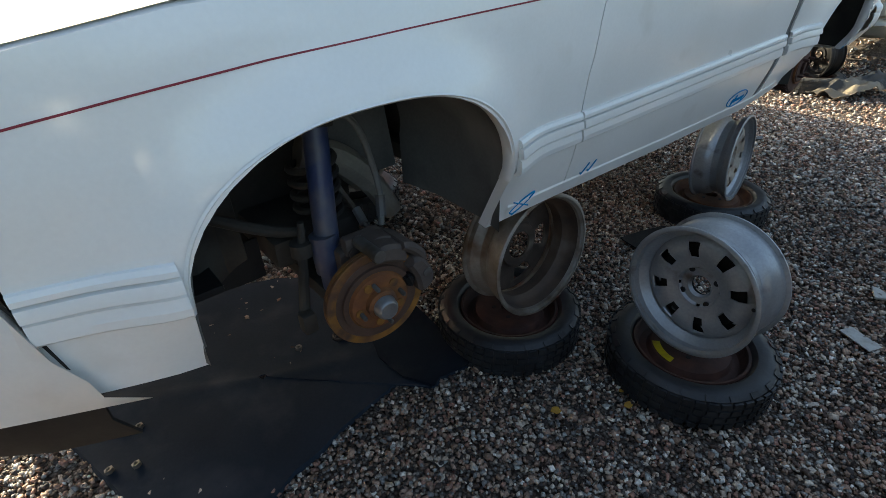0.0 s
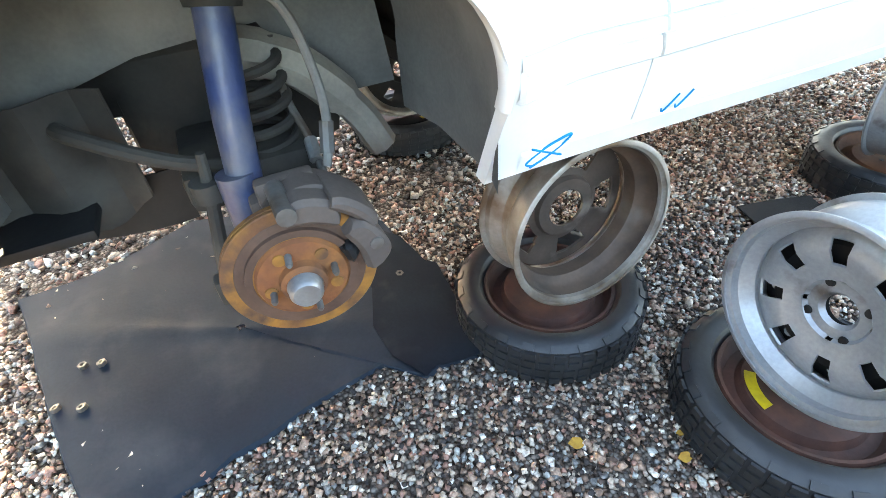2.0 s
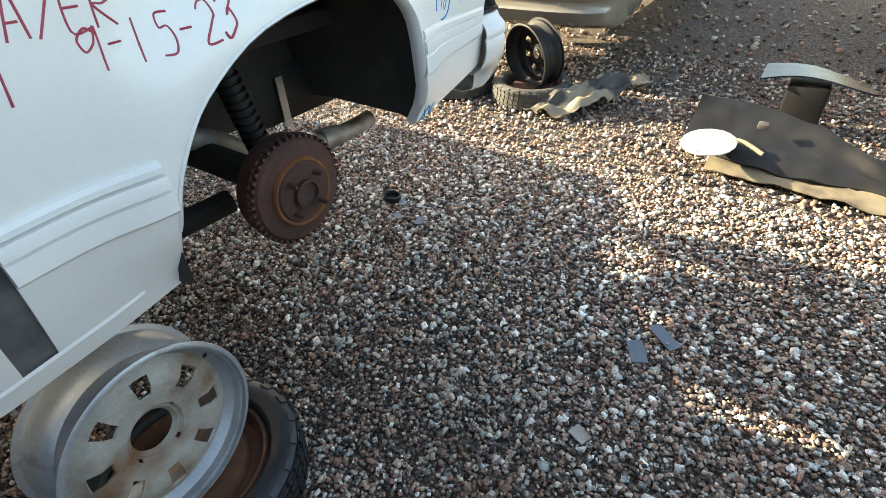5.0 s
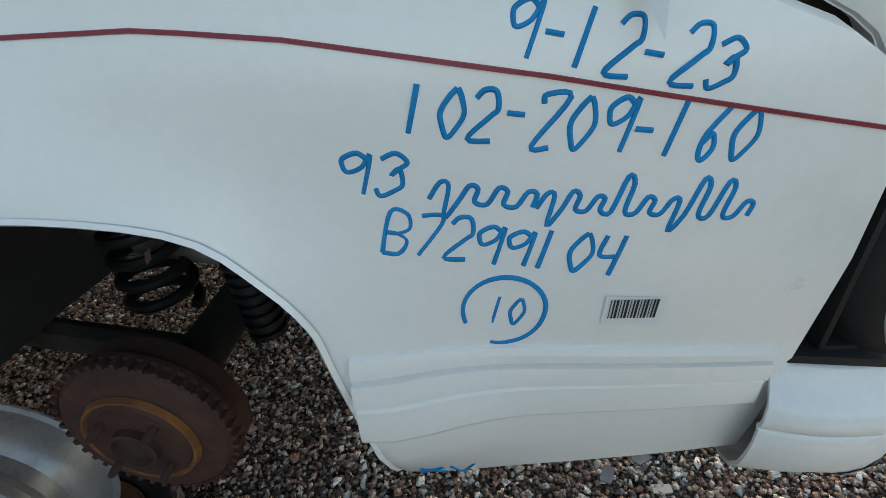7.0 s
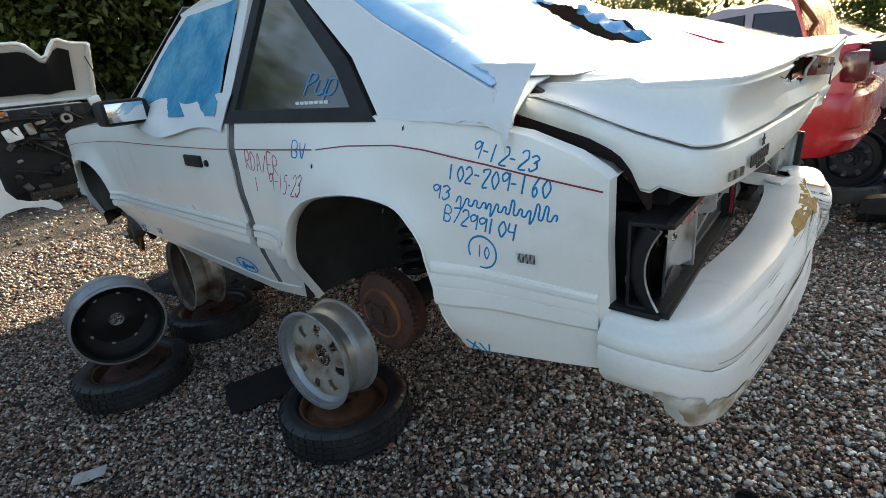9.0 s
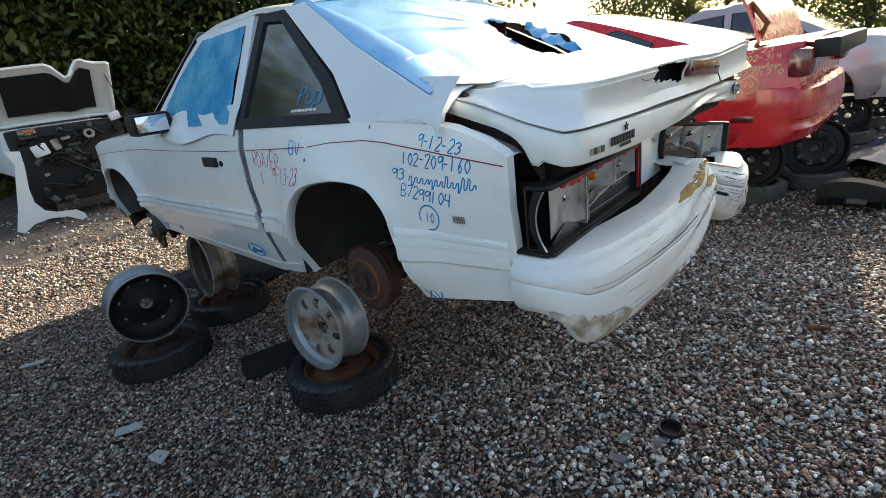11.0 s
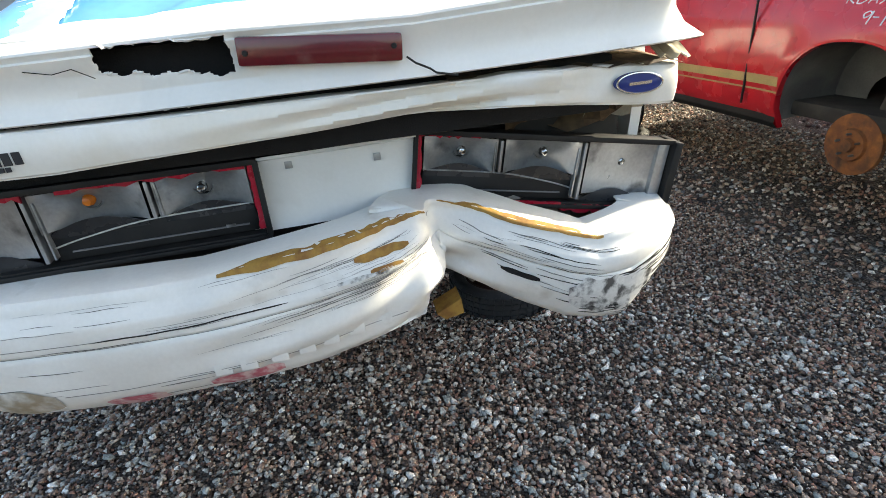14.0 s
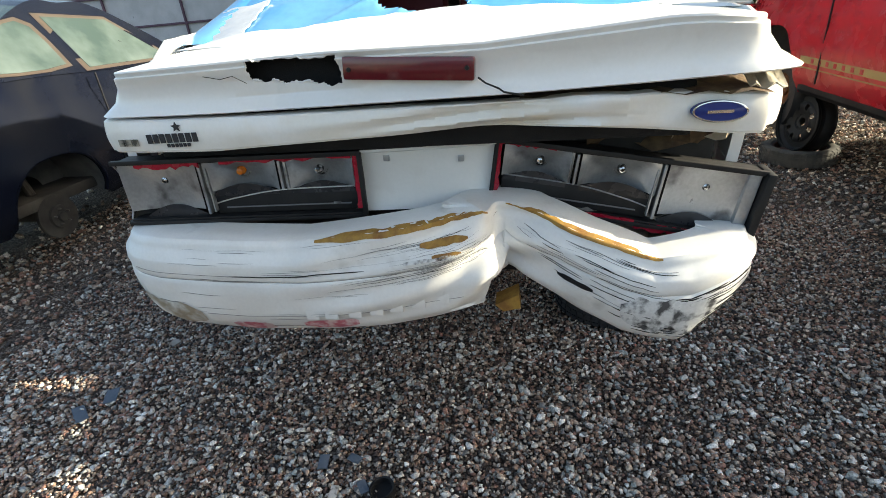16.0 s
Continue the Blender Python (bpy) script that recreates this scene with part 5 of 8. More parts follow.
# rear drum, springs and axle
drum = part("brake_drum", lathe([(0.05, 0.026), (0.078, 0.026), (0.08, 0.02), (0.086, 0.018), (0.118, 0.015), (0.124, 0.008), (0.125, -0.005), (0.131, -0.006), (0.131, -0.014), (0.125, -0.016), (0.125, -0.05), (0.1, -0.055), (0.0, -0.055)], 64, "Y"), RUST_DARK, hatchback, "dark red-brown rusted brake drum")
drum.matrix_world = pose(2.553, 0.14, 0.687)
for k in range(44):
    a = 2 * math.pi * k / 44
    part("drum_fin", box((0.009, 0.022, 0.007), (0.1285 * math.cos(a), -0.001, 0.1285 * math.sin(a)), 0, rot=Matrix.Rotation(-a, 3, "Y")), RUST_DARK, drum)
part("flange_ring", lathe([(0.084, 0.0205), (0.081, 0.029), (0.077, 0.029), (0.074, 0.026)], 40, "Y"), RUST, drum, "pale flaking rust ring")
part("axle_flange", lathe([(0.074, 0.0265), (0.07, 0.031), (0.04, 0.032), (0.034, 0.032), (0.034, 0.044), (0.029, 0.045), (0.027, 0.036), (0.0, 0.035)], 40, "Y"), RUST_DARK, drum, "flaking rust on the axle flange")
studs(4, 0.054, -0.028, 0.024, drum, 0.5, RUST_DARK)
part("axle_tube", tube([(2.553, 0.2, 0.687), (2.553, 1.53, 0.687)], 0.04, 16), UNDER, hatchback)
part("brake_drum", lathe([(0, 0.02), (0.125, 0.015), (0.125, -0.05), (0, -0.055)], 40, "Y", (2.553, 1.59, 0.687)), RUST_DARK, hatchback)
part("differential", box((0.24, 0.26, 0.24), (2.55, CY, 0.69), 0.07), UNDER, hatchback)
bm = tube([(2.595, 0.38, 0.96), (2.64, 0.36, 0.68)], 0.024, 14)
shock = part("shock_absorber", bm, BLACK, hatchback, "black ribbed shock absorber boot")
for k in range(15):
    c = Vector((2.595, 0.38, 0.96)).lerp(Vector((2.64, 0.36, 0.68)), k / 14)
    part("boot_ring", tube([c + Vector((-0.0008, 0.0004, 0.005)), c - Vector((-0.0008, 0.0004, 0.005))], 0.034, 14), BLACK, shock)
part("coil_spring", tube([(2.37 + 0.062 * math.cos(a), 0.47 + 0.062 * math.sin(a), 0.64 + 0.0078 * a) for a in np.linspace(0, 9 * math.pi, 120)], 0.012, 8), BLACK, hatchback, "black rear coil spring")
part("trailing_arm", tube([(2.02, 0.42, 0.6), (2.5, 0.35, 0.62)], 0.032, 8), UNDER, hatchback, "dusty trailing arm")
part("trailing_arm", tube([(2.1, 0.5, 0.78), (2.52, 0.6, 0.79)], 0.025, 8), UNDER, hatchback)

# -- bare rims and spare wheels that hold the car up
def spare_wheel(m, label, r=0.262, inner=RUST, sticker=False, group="spare wheels on the gravel", h=0.138, rubber=RUBBER):
    """A compact spare lying flat: tyre with tread blocks, rusty wheel."""
    root = thing("spare_wheel", label, "spare wheel", m, group)
    prof_t = [(r - 0.075, 0.02), (r - 0.07, 0.012), (r - 0.045, 0.004), (r - 0.02, 0.004), (r - 0.006, 0.014), (r - 0.002, 0.03), (r, h / 2), (r - 0.002, h - 0.03), (r - 0.006, h - 0.014), (r - 0.02, h - 0.003), (r - 0.045, h), (r - 0.066, h - 0.006), (r - 0.074, h - 0.016), (r - 0.08, h - 0.03)]
    tyre = part("tyre", lathe(prof_t, 56), rubber, root, "black worn tyre")
    bm = bmesh.new()
    n = 46
    for k in range(n):
        a = 2 * math.pi * k / n
        for z, w in ((0.025, 0.018), (h / 2 - 0.014, 0.02), (h / 2 + 0.014, 0.02), (h - 0.025, 0.018)):
            aa = a + (0.03 if z > h / 2 else 0)
            box((0.007, 2 * math.pi * r / n * 0.74, w), (r * math.cos(aa), r * math.sin(aa), z), 0, bm, Matrix.Rotation(aa + 0.0, 3, "Z"))
        if k % 2 == 0:
            box((0.018, 2 * math.pi * r / n * 0.8, 0.006), ((r - 0.013) * math.cos(a), (r - 0.013) * math.sin(a), h - 0.008), 0, bm, Matrix.Rotation(a, 3, "Z") @ Matrix.Rotation(radians(35), 3, "Y"))
    part("tread", bm, rubber, tyre)
    R = r - 0.078
    rim = part("wheel", lathe([(R, h - 0.028), (R - 0.004, h - 0.016), (R - 0.012, h - 0.018), (R - 0.016, h - 0.045), (R - 0.028, h - 0.06), (R - 0.05, h - 0.055), (R - 0.06, h - 0.034), (R - 0.085, h - 0.03), (0.055, h - 0.035), (0.03, h - 0.03), (0.028, h - 0.05), (0.0, h - 0.05)], 48), inner, root, "rusted steel wheel")
    for k in range(4):
        a = math.pi / 2 * k + 0.4
        part("lug_hole", lathe([(0, 0.001), (0.008, 0.001), (0.009, -0.002)], 10, "Z", (0.054 * math.cos(a), 0.054 * math.sin(a), h - 0.034)), BLACK, rim)
    if sticker:
        made = []
        for k in range(13):
            a = sticker + 0.9 * k / 12
            made.append([((R - 0.088 + 0.024 * j) * math.cos(a), (R - 0.088 + 0.024 * j) * math.sin(a), h - 0.0265 - 0.0015 * j) for j in range(2)])
        part("warning_sticker", thicken(grid(made), 0.001), mat("yellow_sticker", (0.62, 0.46, 0.01), 0.5, col2=(0.5, 0.36, 0.02), scale=20, bump=0), root, "yellow warning sticker")
    return root


def bare_rim(m, label, R=0.205, W=0.165, face_depth=0.045, barrel=STEEL, face=STEEL, slots=8, group="bare rims under the car", alloy=False, back=None, hub_r=0.034, lining=None):
    """A wheel rim without tyre; its outer face looks along local +z, z = 0 at the outer flange."""
    root = thing("bare_rim", label, "wheel rim", m, group)
    out = [(R - 0.005, -0.001), (R, -0.004), (R, -0.009), (R - 0.012, -0.012), (R - 0.014, -0.03), (R - 0.02, -0.036), (R - 0.034, -0.055), (R - 0.034, -0.085), (R - 0.02, -0.1), (R - 0.014, -0.12), (R - 0.012, -W + 0.012), (R, -W + 0.009), (R, -W + 0.004), (R - 0.005, -W + 0.001)]
    inn = [(r - 0.006, z) for r, z in out[::-1]]
    part("barrel", lathe(out + inn, 72, close=True), barrel, root, "bare grey metal barrel")
    if alloy:
        rings = [0.05, 0.053, 0.078, 0.084, 0.1, 0.118, 0.152, R - 0.036]
        hs = [-0.018, -0.018, -0.016, -0.004, 0.0, 0.0, 0.0, 0.004]
        dsk = disc_holes(rings, [-face_depth + q for q in hs], [(4, 5, 0.42, 0.1), (5, 5, 0.5, 0.14)], 90, 0.008)
    else:
        rings = [hub_r, hub_r + 0.006, 0.06, 0.066, 0.085, 0.1, 0.124, 0.146, 0.158, R - 0.034]
        hs = [-0.02, -0.012, -0.012, -0.004, -0.002, 0.006, 0.012, 0.006, -0.006, -0.01]
        dsk = disc_holes(rings, [-face_depth + q for q in hs], ([(5, slots, 0.32, 0.0), (6, slots, 0.32, 0.0), (2, 4, 0.13, 0.05)] if back else [(5, slots, 0.3, 0.0), (6, slots, 0.3, 0.0), (2, 4, 0.13, 0.05)]) if slots else [], 96, 0.005)
    fc = part("face", dsk, face, root, "pressed face with slots")
    for k in range(5 if alloy else 4):
        a = 2 * math.pi * (k + 0.3) / (5 if alloy else 4)
        part("lug_hole", lathe([(0, 0.0015), (0.008, 0.0015), (0.0095, -0.003)], 12, "Z", ((0.024 + hub_r) * math.cos(a), (0.024 + hub_r) * math.sin(a), -face_depth + (-0.001 if alloy else -0.003))), BLACK, fc)
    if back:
        # second, black layer behind the face and inside the barrel
        part("back_face", lathe([(0.034, -face_depth - 0.032), (0.06, -face_depth - 0.026), (0.1, -face_depth - 0.016), (0.13, -face_depth - 0.012), (R - 0.05, -face_depth - 0.03), (R - 0.036, -face_depth - 0.034)], 64), back, root, "black back of the face")
        # pale discs on the closed back, painted as light through the slots
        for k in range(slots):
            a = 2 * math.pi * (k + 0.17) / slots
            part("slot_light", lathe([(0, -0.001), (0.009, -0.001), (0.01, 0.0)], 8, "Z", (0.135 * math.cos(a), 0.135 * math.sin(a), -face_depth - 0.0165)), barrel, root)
        part("inner_barrel", lathe([(R - 0.042, -face_depth - 0.035), (R - 0.043, -0.1), (R - 0.029, -0.11), (R - 0.022, -0.125), (R - 0.0195, -W + 0.012), (R - 0.008, -W + 0.002)], 64), back, root, "black inside of the barrel")
    if lining:
        part("inner_barrel", lathe([(R - 0.042, -face_depth - 0.02), (R - 0.043, -0.1), (R - 0.029, -0.11), (R - 0.022, -0.125), (R - 0.0205, -W + 0.022)], 64), lining, root, "rust-brown inside of the barrel")
    part("valve_hole", lathe([(0, 0.002), (0.006, 0.002)], 10, "Z", (R - 0.03, 0, -0.03)), BLACK, root)
    return root


def facing(center, normal, spin=0.0):
    z = Vector(normal).normalized()
    return Matrix.Translation(center) @ z.to_track_quat("Z", "Y").to_matrix().to_4x4() @ Matrix.Rotation(spin, 4, "Z")


RUST_MID = mat("orange_brown_rust", (0.1, 0.038, 0.018), 0.8, col2=(0.17, 0.065, 0.025), scale=12, dirt=(0.04, 0.022, 0.016), dirt_scale=7, dirt_range=(0.48, 0.7), bump=0.4)
BROWN_FILM = mat("brown_rust_film", (0.1, 0.064, 0.044), 0.65, metal=0.1, col2=(0.045, 0.03, 0.023), scale=9, dirt=(0.15, 0.13, 0.11), dirt_scale=6, dirt_range=(0.55, 0.75), bump=0.15)
PALE = mat("painted_grey_rim", (0.4, 0.375, 0.335), 0.6, metal=0.05, col2=(0.29, 0.255, 0.21), scale=6, dirt=(0.17, 0.085, 0.04), dirt_scale=9, dirt_range=(0.46, 0.66), bump=0.15)
SILVERED = mat("silver_steel_rim", (0.39, 0.41, 0.43), 0.36, metal=0.45, col2=(0.31, 0.33, 0.35), scale=7, dirt=(0.12, 0.1, 0.09), dirt_scale=12, dirt_range=(0.6, 0.75), bump=0.08)
spare_wheel(pose(0.63, 0.275, 0.0, 0, 0, 20), "spare wheel with worn tyre lying on gravel, rusty dish", inner=RUST_DARK)
spare_wheel(pose(0.925, -0.28, 0.0, 0, 0, 0), "spare wheel with a yellow sticker lying on gravel", inner=RUST_DARK, sticker=2.2)
spare_wheel(pose(2.09, 0.2, 0.0, 0, 0, 50), "spare wheel with orange rusted dish lying on gravel", inner=RUST_MID, r=0.268)
nA = Vector((-0.03, -0.995, 0.06)).normalized()
cA = Vector((0.648, 0.14, 0.388))
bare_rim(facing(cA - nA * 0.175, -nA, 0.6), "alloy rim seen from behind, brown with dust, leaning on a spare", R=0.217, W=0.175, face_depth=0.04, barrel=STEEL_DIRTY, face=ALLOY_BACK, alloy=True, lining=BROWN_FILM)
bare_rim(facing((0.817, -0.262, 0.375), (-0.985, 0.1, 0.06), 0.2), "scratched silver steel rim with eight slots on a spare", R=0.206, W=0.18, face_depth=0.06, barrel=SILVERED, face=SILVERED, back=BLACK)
bare_rim(facing((2.064, 0.1, 0.34), (0.12, -0.98, 0.08), 0.5), "grey steel rim with rusty edge standing on a spare", R=0.208, W=0.17, barrel=SILVERED, face=PALE, hub_r=0.05)
# the same kind of stand on the far side
spare_wheel(pose(0.75, 1.6, 0.0, 0, 0, 80), "spare wheel with yellow sticker under the far sill", sticker=3.6, inner=BLACK)
bare_rim(facing((0.72, 1.5, 0.36), (-0.1, -0.9, 0.4), 0.0), "dark steel rim under the far sill", barrel=STEEL_DIRTY, face=BLACK)
spare_wheel(pose(2.3, 1.55, 0.0, 0, 0, 10), "spare wheel lying under the far rear sill", inner=RUST_DARK)
bare_rim(facing((2.3, 1.5, 0.36), (0.2, 0.9, 0.3), 0.0), "dark steel rim under the far rear sill", barrel=STEEL_DIRTY, face=BLACK)

# -- marker writing on the white car
GLYPHS = {
    "0": ["26 15 03 11 20 31 43 35 26"], "1": ["16 10"], "2": ["05 16 36 44 33 00 40"], "3": ["05 26 45 34 23 34 42 31 10 01"], "4": ["06 03 33", "36 30"], "5": ["46 16 14 34 42 30 00"],
    "6": ["36 13 11 20 31 32 23 12"], "7": ["06 46 10"], "z": ["05 06 46 00 30"], "9": ["45 26 05 04 13 34 46 40"], "-": ["03 33"], "B": ["00 06 36 44 23 03 23 42 30 00"], "V": ["06 20 46"], "R": ["00 06 36 44 23 03 40"],
    "D": ["00 06 26 44 42 20 00"], "A": ["00 26 40", "12 32"], "E": ["46 06 00 40", "03 33"], "/": ["00 46"], "X": ["06 40", "00 46"], "S": ["46 16 04 33 42 30 00"], "P": ["00 06 36 45 34 03"],
    "u": ["04 01 10 30 41 44 41 40"], "p": ["0b 04 34 42 30 00"], "K": ["00 06", "46 03 40"], "F": ["46 06 00", "03 33"], "~": ["02 14 20 34 40"],
}


def write(text, start, end, height, surface, r, material, name, label, parent, slant=0.12):
    """Hand lettering as thin marker strokes along a line on a surface; surface(u, v) gives the place."""
    (u0, v0), (u1, v1) = start, end
    L = math.hypot(u1 - u0, v1 - v0)
    du, dv = (u1 - u0) / L, (v1 - v0) / L
    step = L / max(1, len(text) - 0.25)
    jr = random.Random(text)
    for k, ch in enumerate(text):
        bm = bmesh.new()
        for stroke in GLYPHS.get(ch, ()):
            pts = []
            jx, jy, js = jr.uniform(-0.06, 0.06), jr.uniform(-0.08, 0.08), jr.uniform(0.9, 1.12)
            for c in stroke.split():
                a = (int(c[0]) / 4 + jx) * step * 0.72
                b = ((-1.5 if c[1] == "b" else int(c[1])) / 6 + jy * 0.5) * height * js
                a += b * slant
                pts.append((u0 + du * (k * step + a) - dv * b, v0 + dv * (k * step + a) + du * b, 0))
            fine_pts = smooth_curve(pts, 5) if len(pts) > 2 else [Vector(pts[0]), (Vector(pts[0]) + Vector(pts[1])) / 2, Vector(pts[1])]
            own = tube([surface(p.x, p.y) for p in fine_pts], r, 6)
            join(bm, own)
        part(name, bm, material, parent, label)


def scrawl(start, end, height, surface, r, material, label, parent, seed=1):
    """One joined-up, unreadable line of handwriting."""
    (u0, v0), (u1, v1) = start, end
    jr = random.Random(seed)
    n = max(3, int(abs(u1 - u0) / (height * 0.62)))
    pts = []
    for k in range(n + 1):
        h = jr.choice((0.45, 0.5, 0.55, 1.0, 0.5))
        for du, dv in ((0.0, 0.05), (0.25, h * jr.uniform(0.85, 1.0)), (0.5, h * 0.8), (0.45, 0.08 if k % 5 else -0.4)):
            a = (k + du * 1.25) / (n + 0.6)
            pts.append((u0 + (u1 - u0) * a + dv * height * 0.12, v0 + (v1 - v0) * a + dv * height, 0))
    return part("marker_scrawl", tube([surface(p.x, p.y) for p in smooth_curve(pts, 4)], r, 6), material, parent, label)


def on_side(x, z):
    return Vector((x, side_y(x, z) + 0.0008, z))


def on_sill(x, z):
    return Vector((x, side_y(x, z) - 0.0035, z))


def on_glass(x, z):
    return Vector((x, gy(z) + 0.0065, z))


PINK = mat("red_marker", (0.42, 0.05, 0.09), 0.5, bump=0)
Q = hatchback
write("9-12-23", (3.033, 1.21), (3.176, 1.184), 0.032, on_side, 0.002, MARK_BLUE, "marker_writing", "blue marker date 9-12-23", Q)
write("102-z09-160", (2.97, 1.162), (3.2, 1.136), 0.034, on_side, 0.0022, MARK_BLUE, "marker_writing", "blue marker stock number", Q)
write("93", (2.921, 1.12), (2.965, 1.114), 0.03, on_side, 0.0022, MARK_BLUE, "marker_writing", "blue marker numerals", Q)
scrawl((2.985, 1.111), (3.06, 1.103), 0.032, on_side, 0.0022, MARK_BLUE, "blue marker scrawl", Q, 3)
scrawl((3.062, 1.103), (3.215, 1.092), 0.03, on_side, 0.0022, MARK_BLUE, "blue marker scrawl", Q, 5)
write("B7299104", (2.948, 1.069), (3.126, 1.046), 0.032, on_side, 0.0022, MARK_BLUE, "marker_writing", "blue marker yard code", Q)
write("10", (3.03, 0.995), (3.058, 0.993), 0.032, on_side, 0.002, MARK_BLUE, "marker_writing", "blue marker ten", Q)
part("marker_ring", tube([on_side(3.043 + 0.034 * math.cos(a), 1.01 + 0.034 * math.sin(a) * (1 if math.sin(a) > 0 else 1.15)) for a in np.linspace(-1.9, 3.5, 40)], 0.0026, 6), MARK_BLUE, Q, "blue marker circle")
write("XV", (2.957, 0.722), (3.02, 0.728), 0.035, lambda x, z: on_side(x, z), 0.0022, MARK_BLUE, "marker_writing", "blue marker ticks", Q)
write("BV", (2.36, 1.183), (2.43, 1.18), 0.045, on_side, 0.0022, MARK_BLUE, "marker_writing", "blue marker letters", Q)
write("RDA/ER", (2.06, 1.128), (2.26, 1.122), 0.06, on_side, 0.002, PINK, "marker_writing", "faint red marker letters", Q)
write("9-15-23", (2.2, 1.07), (2.42, 1.075), 0.055, on_side, 0.002, PINK, "marker_writing", "faint red marker date", Q)
write("1", (2.1, 1.06), (2.11, 1.06), 0.05, on_side, 0.002, PINK, "marker_writing", "", Q)
write("Pup-", (2.37, 1.345), (2.57, 1.345), 0.05, on_glass, 0.0025, mat("pale_blue_marker", (0.06, 0.32, 0.6), 0.5, bump=0), "marker_writing", "pale blue marker on the glass", Q)
bm = bmesh.new()
for k in range(7):
    c = on_glass(2.35 + 0.024 * k, 1.325)
    box((0.018, 0.002, 0.01), c, 0, bm)
part("window_decal", bm, TAPE, Q, "white decal bars on the glass")
part("marker_writing", tube([on_sill(x, z) for x, z in ((0.42, 0.69), (0.44, 0.68), (0.49, 0.655))], 0.0022, 6), MARK_BLUE, Q)
part("marker_writing", tube([on_sill(p.x, p.y) for p in smooth_curve([(0.43, 0.648, 0), (0.415, 0.66, 0), (0.45, 0.685, 0), (0.497, 0.7, 0), (0.49, 0.685, 0), (0.455, 0.66, 0), (0.425, 0.646, 0)], 5)], 0.0022, 6), MARK_BLUE, Q, "blue marker loop")
for x in (0.72, 0.755):
    part("marker_writing", tube([on_sill(p.x, p.y) for p in smooth_curve([(x - 0.012, 0.69, 0), (x - 0.005, 0.682, 0), (x + 0.01, 0.7, 0), (x + 0.02, 0.715, 0)], 5)], 0.0018, 6), MARK_BLUE, Q)
part("marker_ring", tube([on_sill(1.745 + 0.085 * math.cos(a), 0.7 + 0.032 * math.sin(a)) for a in np.linspace(0, 6.4, 40)], 0.002, 6), MARK_BLUE, Q, "blue marker oval")
scrawl((1.7, 0.685), (1.8, 0.69), 0.03, on_sill, 0.0018, MARK_BLUE, "blue marker scrawl", Q, 7)
# white bar-code sticker
def on_skin(x, z, d):
    return (x, side_y(x, z) - d, z)


st = part("barcode_sticker", grid([[on_skin(3.124 + 0.01 * i, 0.992 + 0.008 * j - 0.0006 * i, 0.0012) for j in range(5)] for i in range(6)]), TAPE, Q, "white bar-code sticker")
for k in range(15):
    bm = bmesh.new()
    x, w = 3.129 + 0.0027 * k, 0.0004 + 0.0003 * (k * 7 % 3)
    grid([[on_skin(x + e * w, z, 0.0022) for z in (0.999, 1.006, 1.013, 1.02)] for e in (-1, 1)], bm)
    part("bar", bm, INK, st)
# small scars in the paint
for x, z, w in ((2.475, 1.16, 0.006), (2.83, 1.262, 0.004), (2.78, 1.078, 0.004)):
    part("paint_chip", prism([(x - w, z - w * 1.8), (x - w * 0.4, z + w), (x + w, z + w * 2), (x + w * 0.5, z - w * 0.3)], 0.001, "XZ", side_y(x, z) - 0.0012), RUST_DARK, Q, "chipped paint showing rust")

# -- loose gravel
def stone_shape(level, seed):
    """A crushed chip: a bent block, or the hull of a dozen points."""
    r = random.Random(seed)
    bm = bmesh.new()
    if level:
        for k in range(11):
            d = Vector((r.gauss(0, 1), r.gauss(0, 1), r.gauss(0, 1))).normalized()
            bm.verts.new(d * r.uniform(0.8, 1.12))
        bmesh.ops.convex_hull(bm, input=bm.verts)
        bmesh.ops.delete(bm, geom=[v for v in bm.verts if not v.link_faces], context="VERTS")
    else:
        bmesh.ops.create_cube(bm, size=1.45)
        for v in bm.verts:
            v.co *= r.uniform(0.72, 1.12)
            v.co += Vector((r.uniform(-0.2, 0.2), r.uniform(-0.2, 0.2), r.uniform(-0.12, 0.12)))
    bmesh.ops.triangulate(bm, faces=bm.faces)
    bmesh.ops.recalc_face_normals(bm, faces=bm.faces)
    bm.verts.index_update()
    vs = np.array([v.co[:] for v in bm.verts])
    fs = np.array([[v.index for v in f.verts] for f in bm.faces])
    bm.free()
    return vs, fs


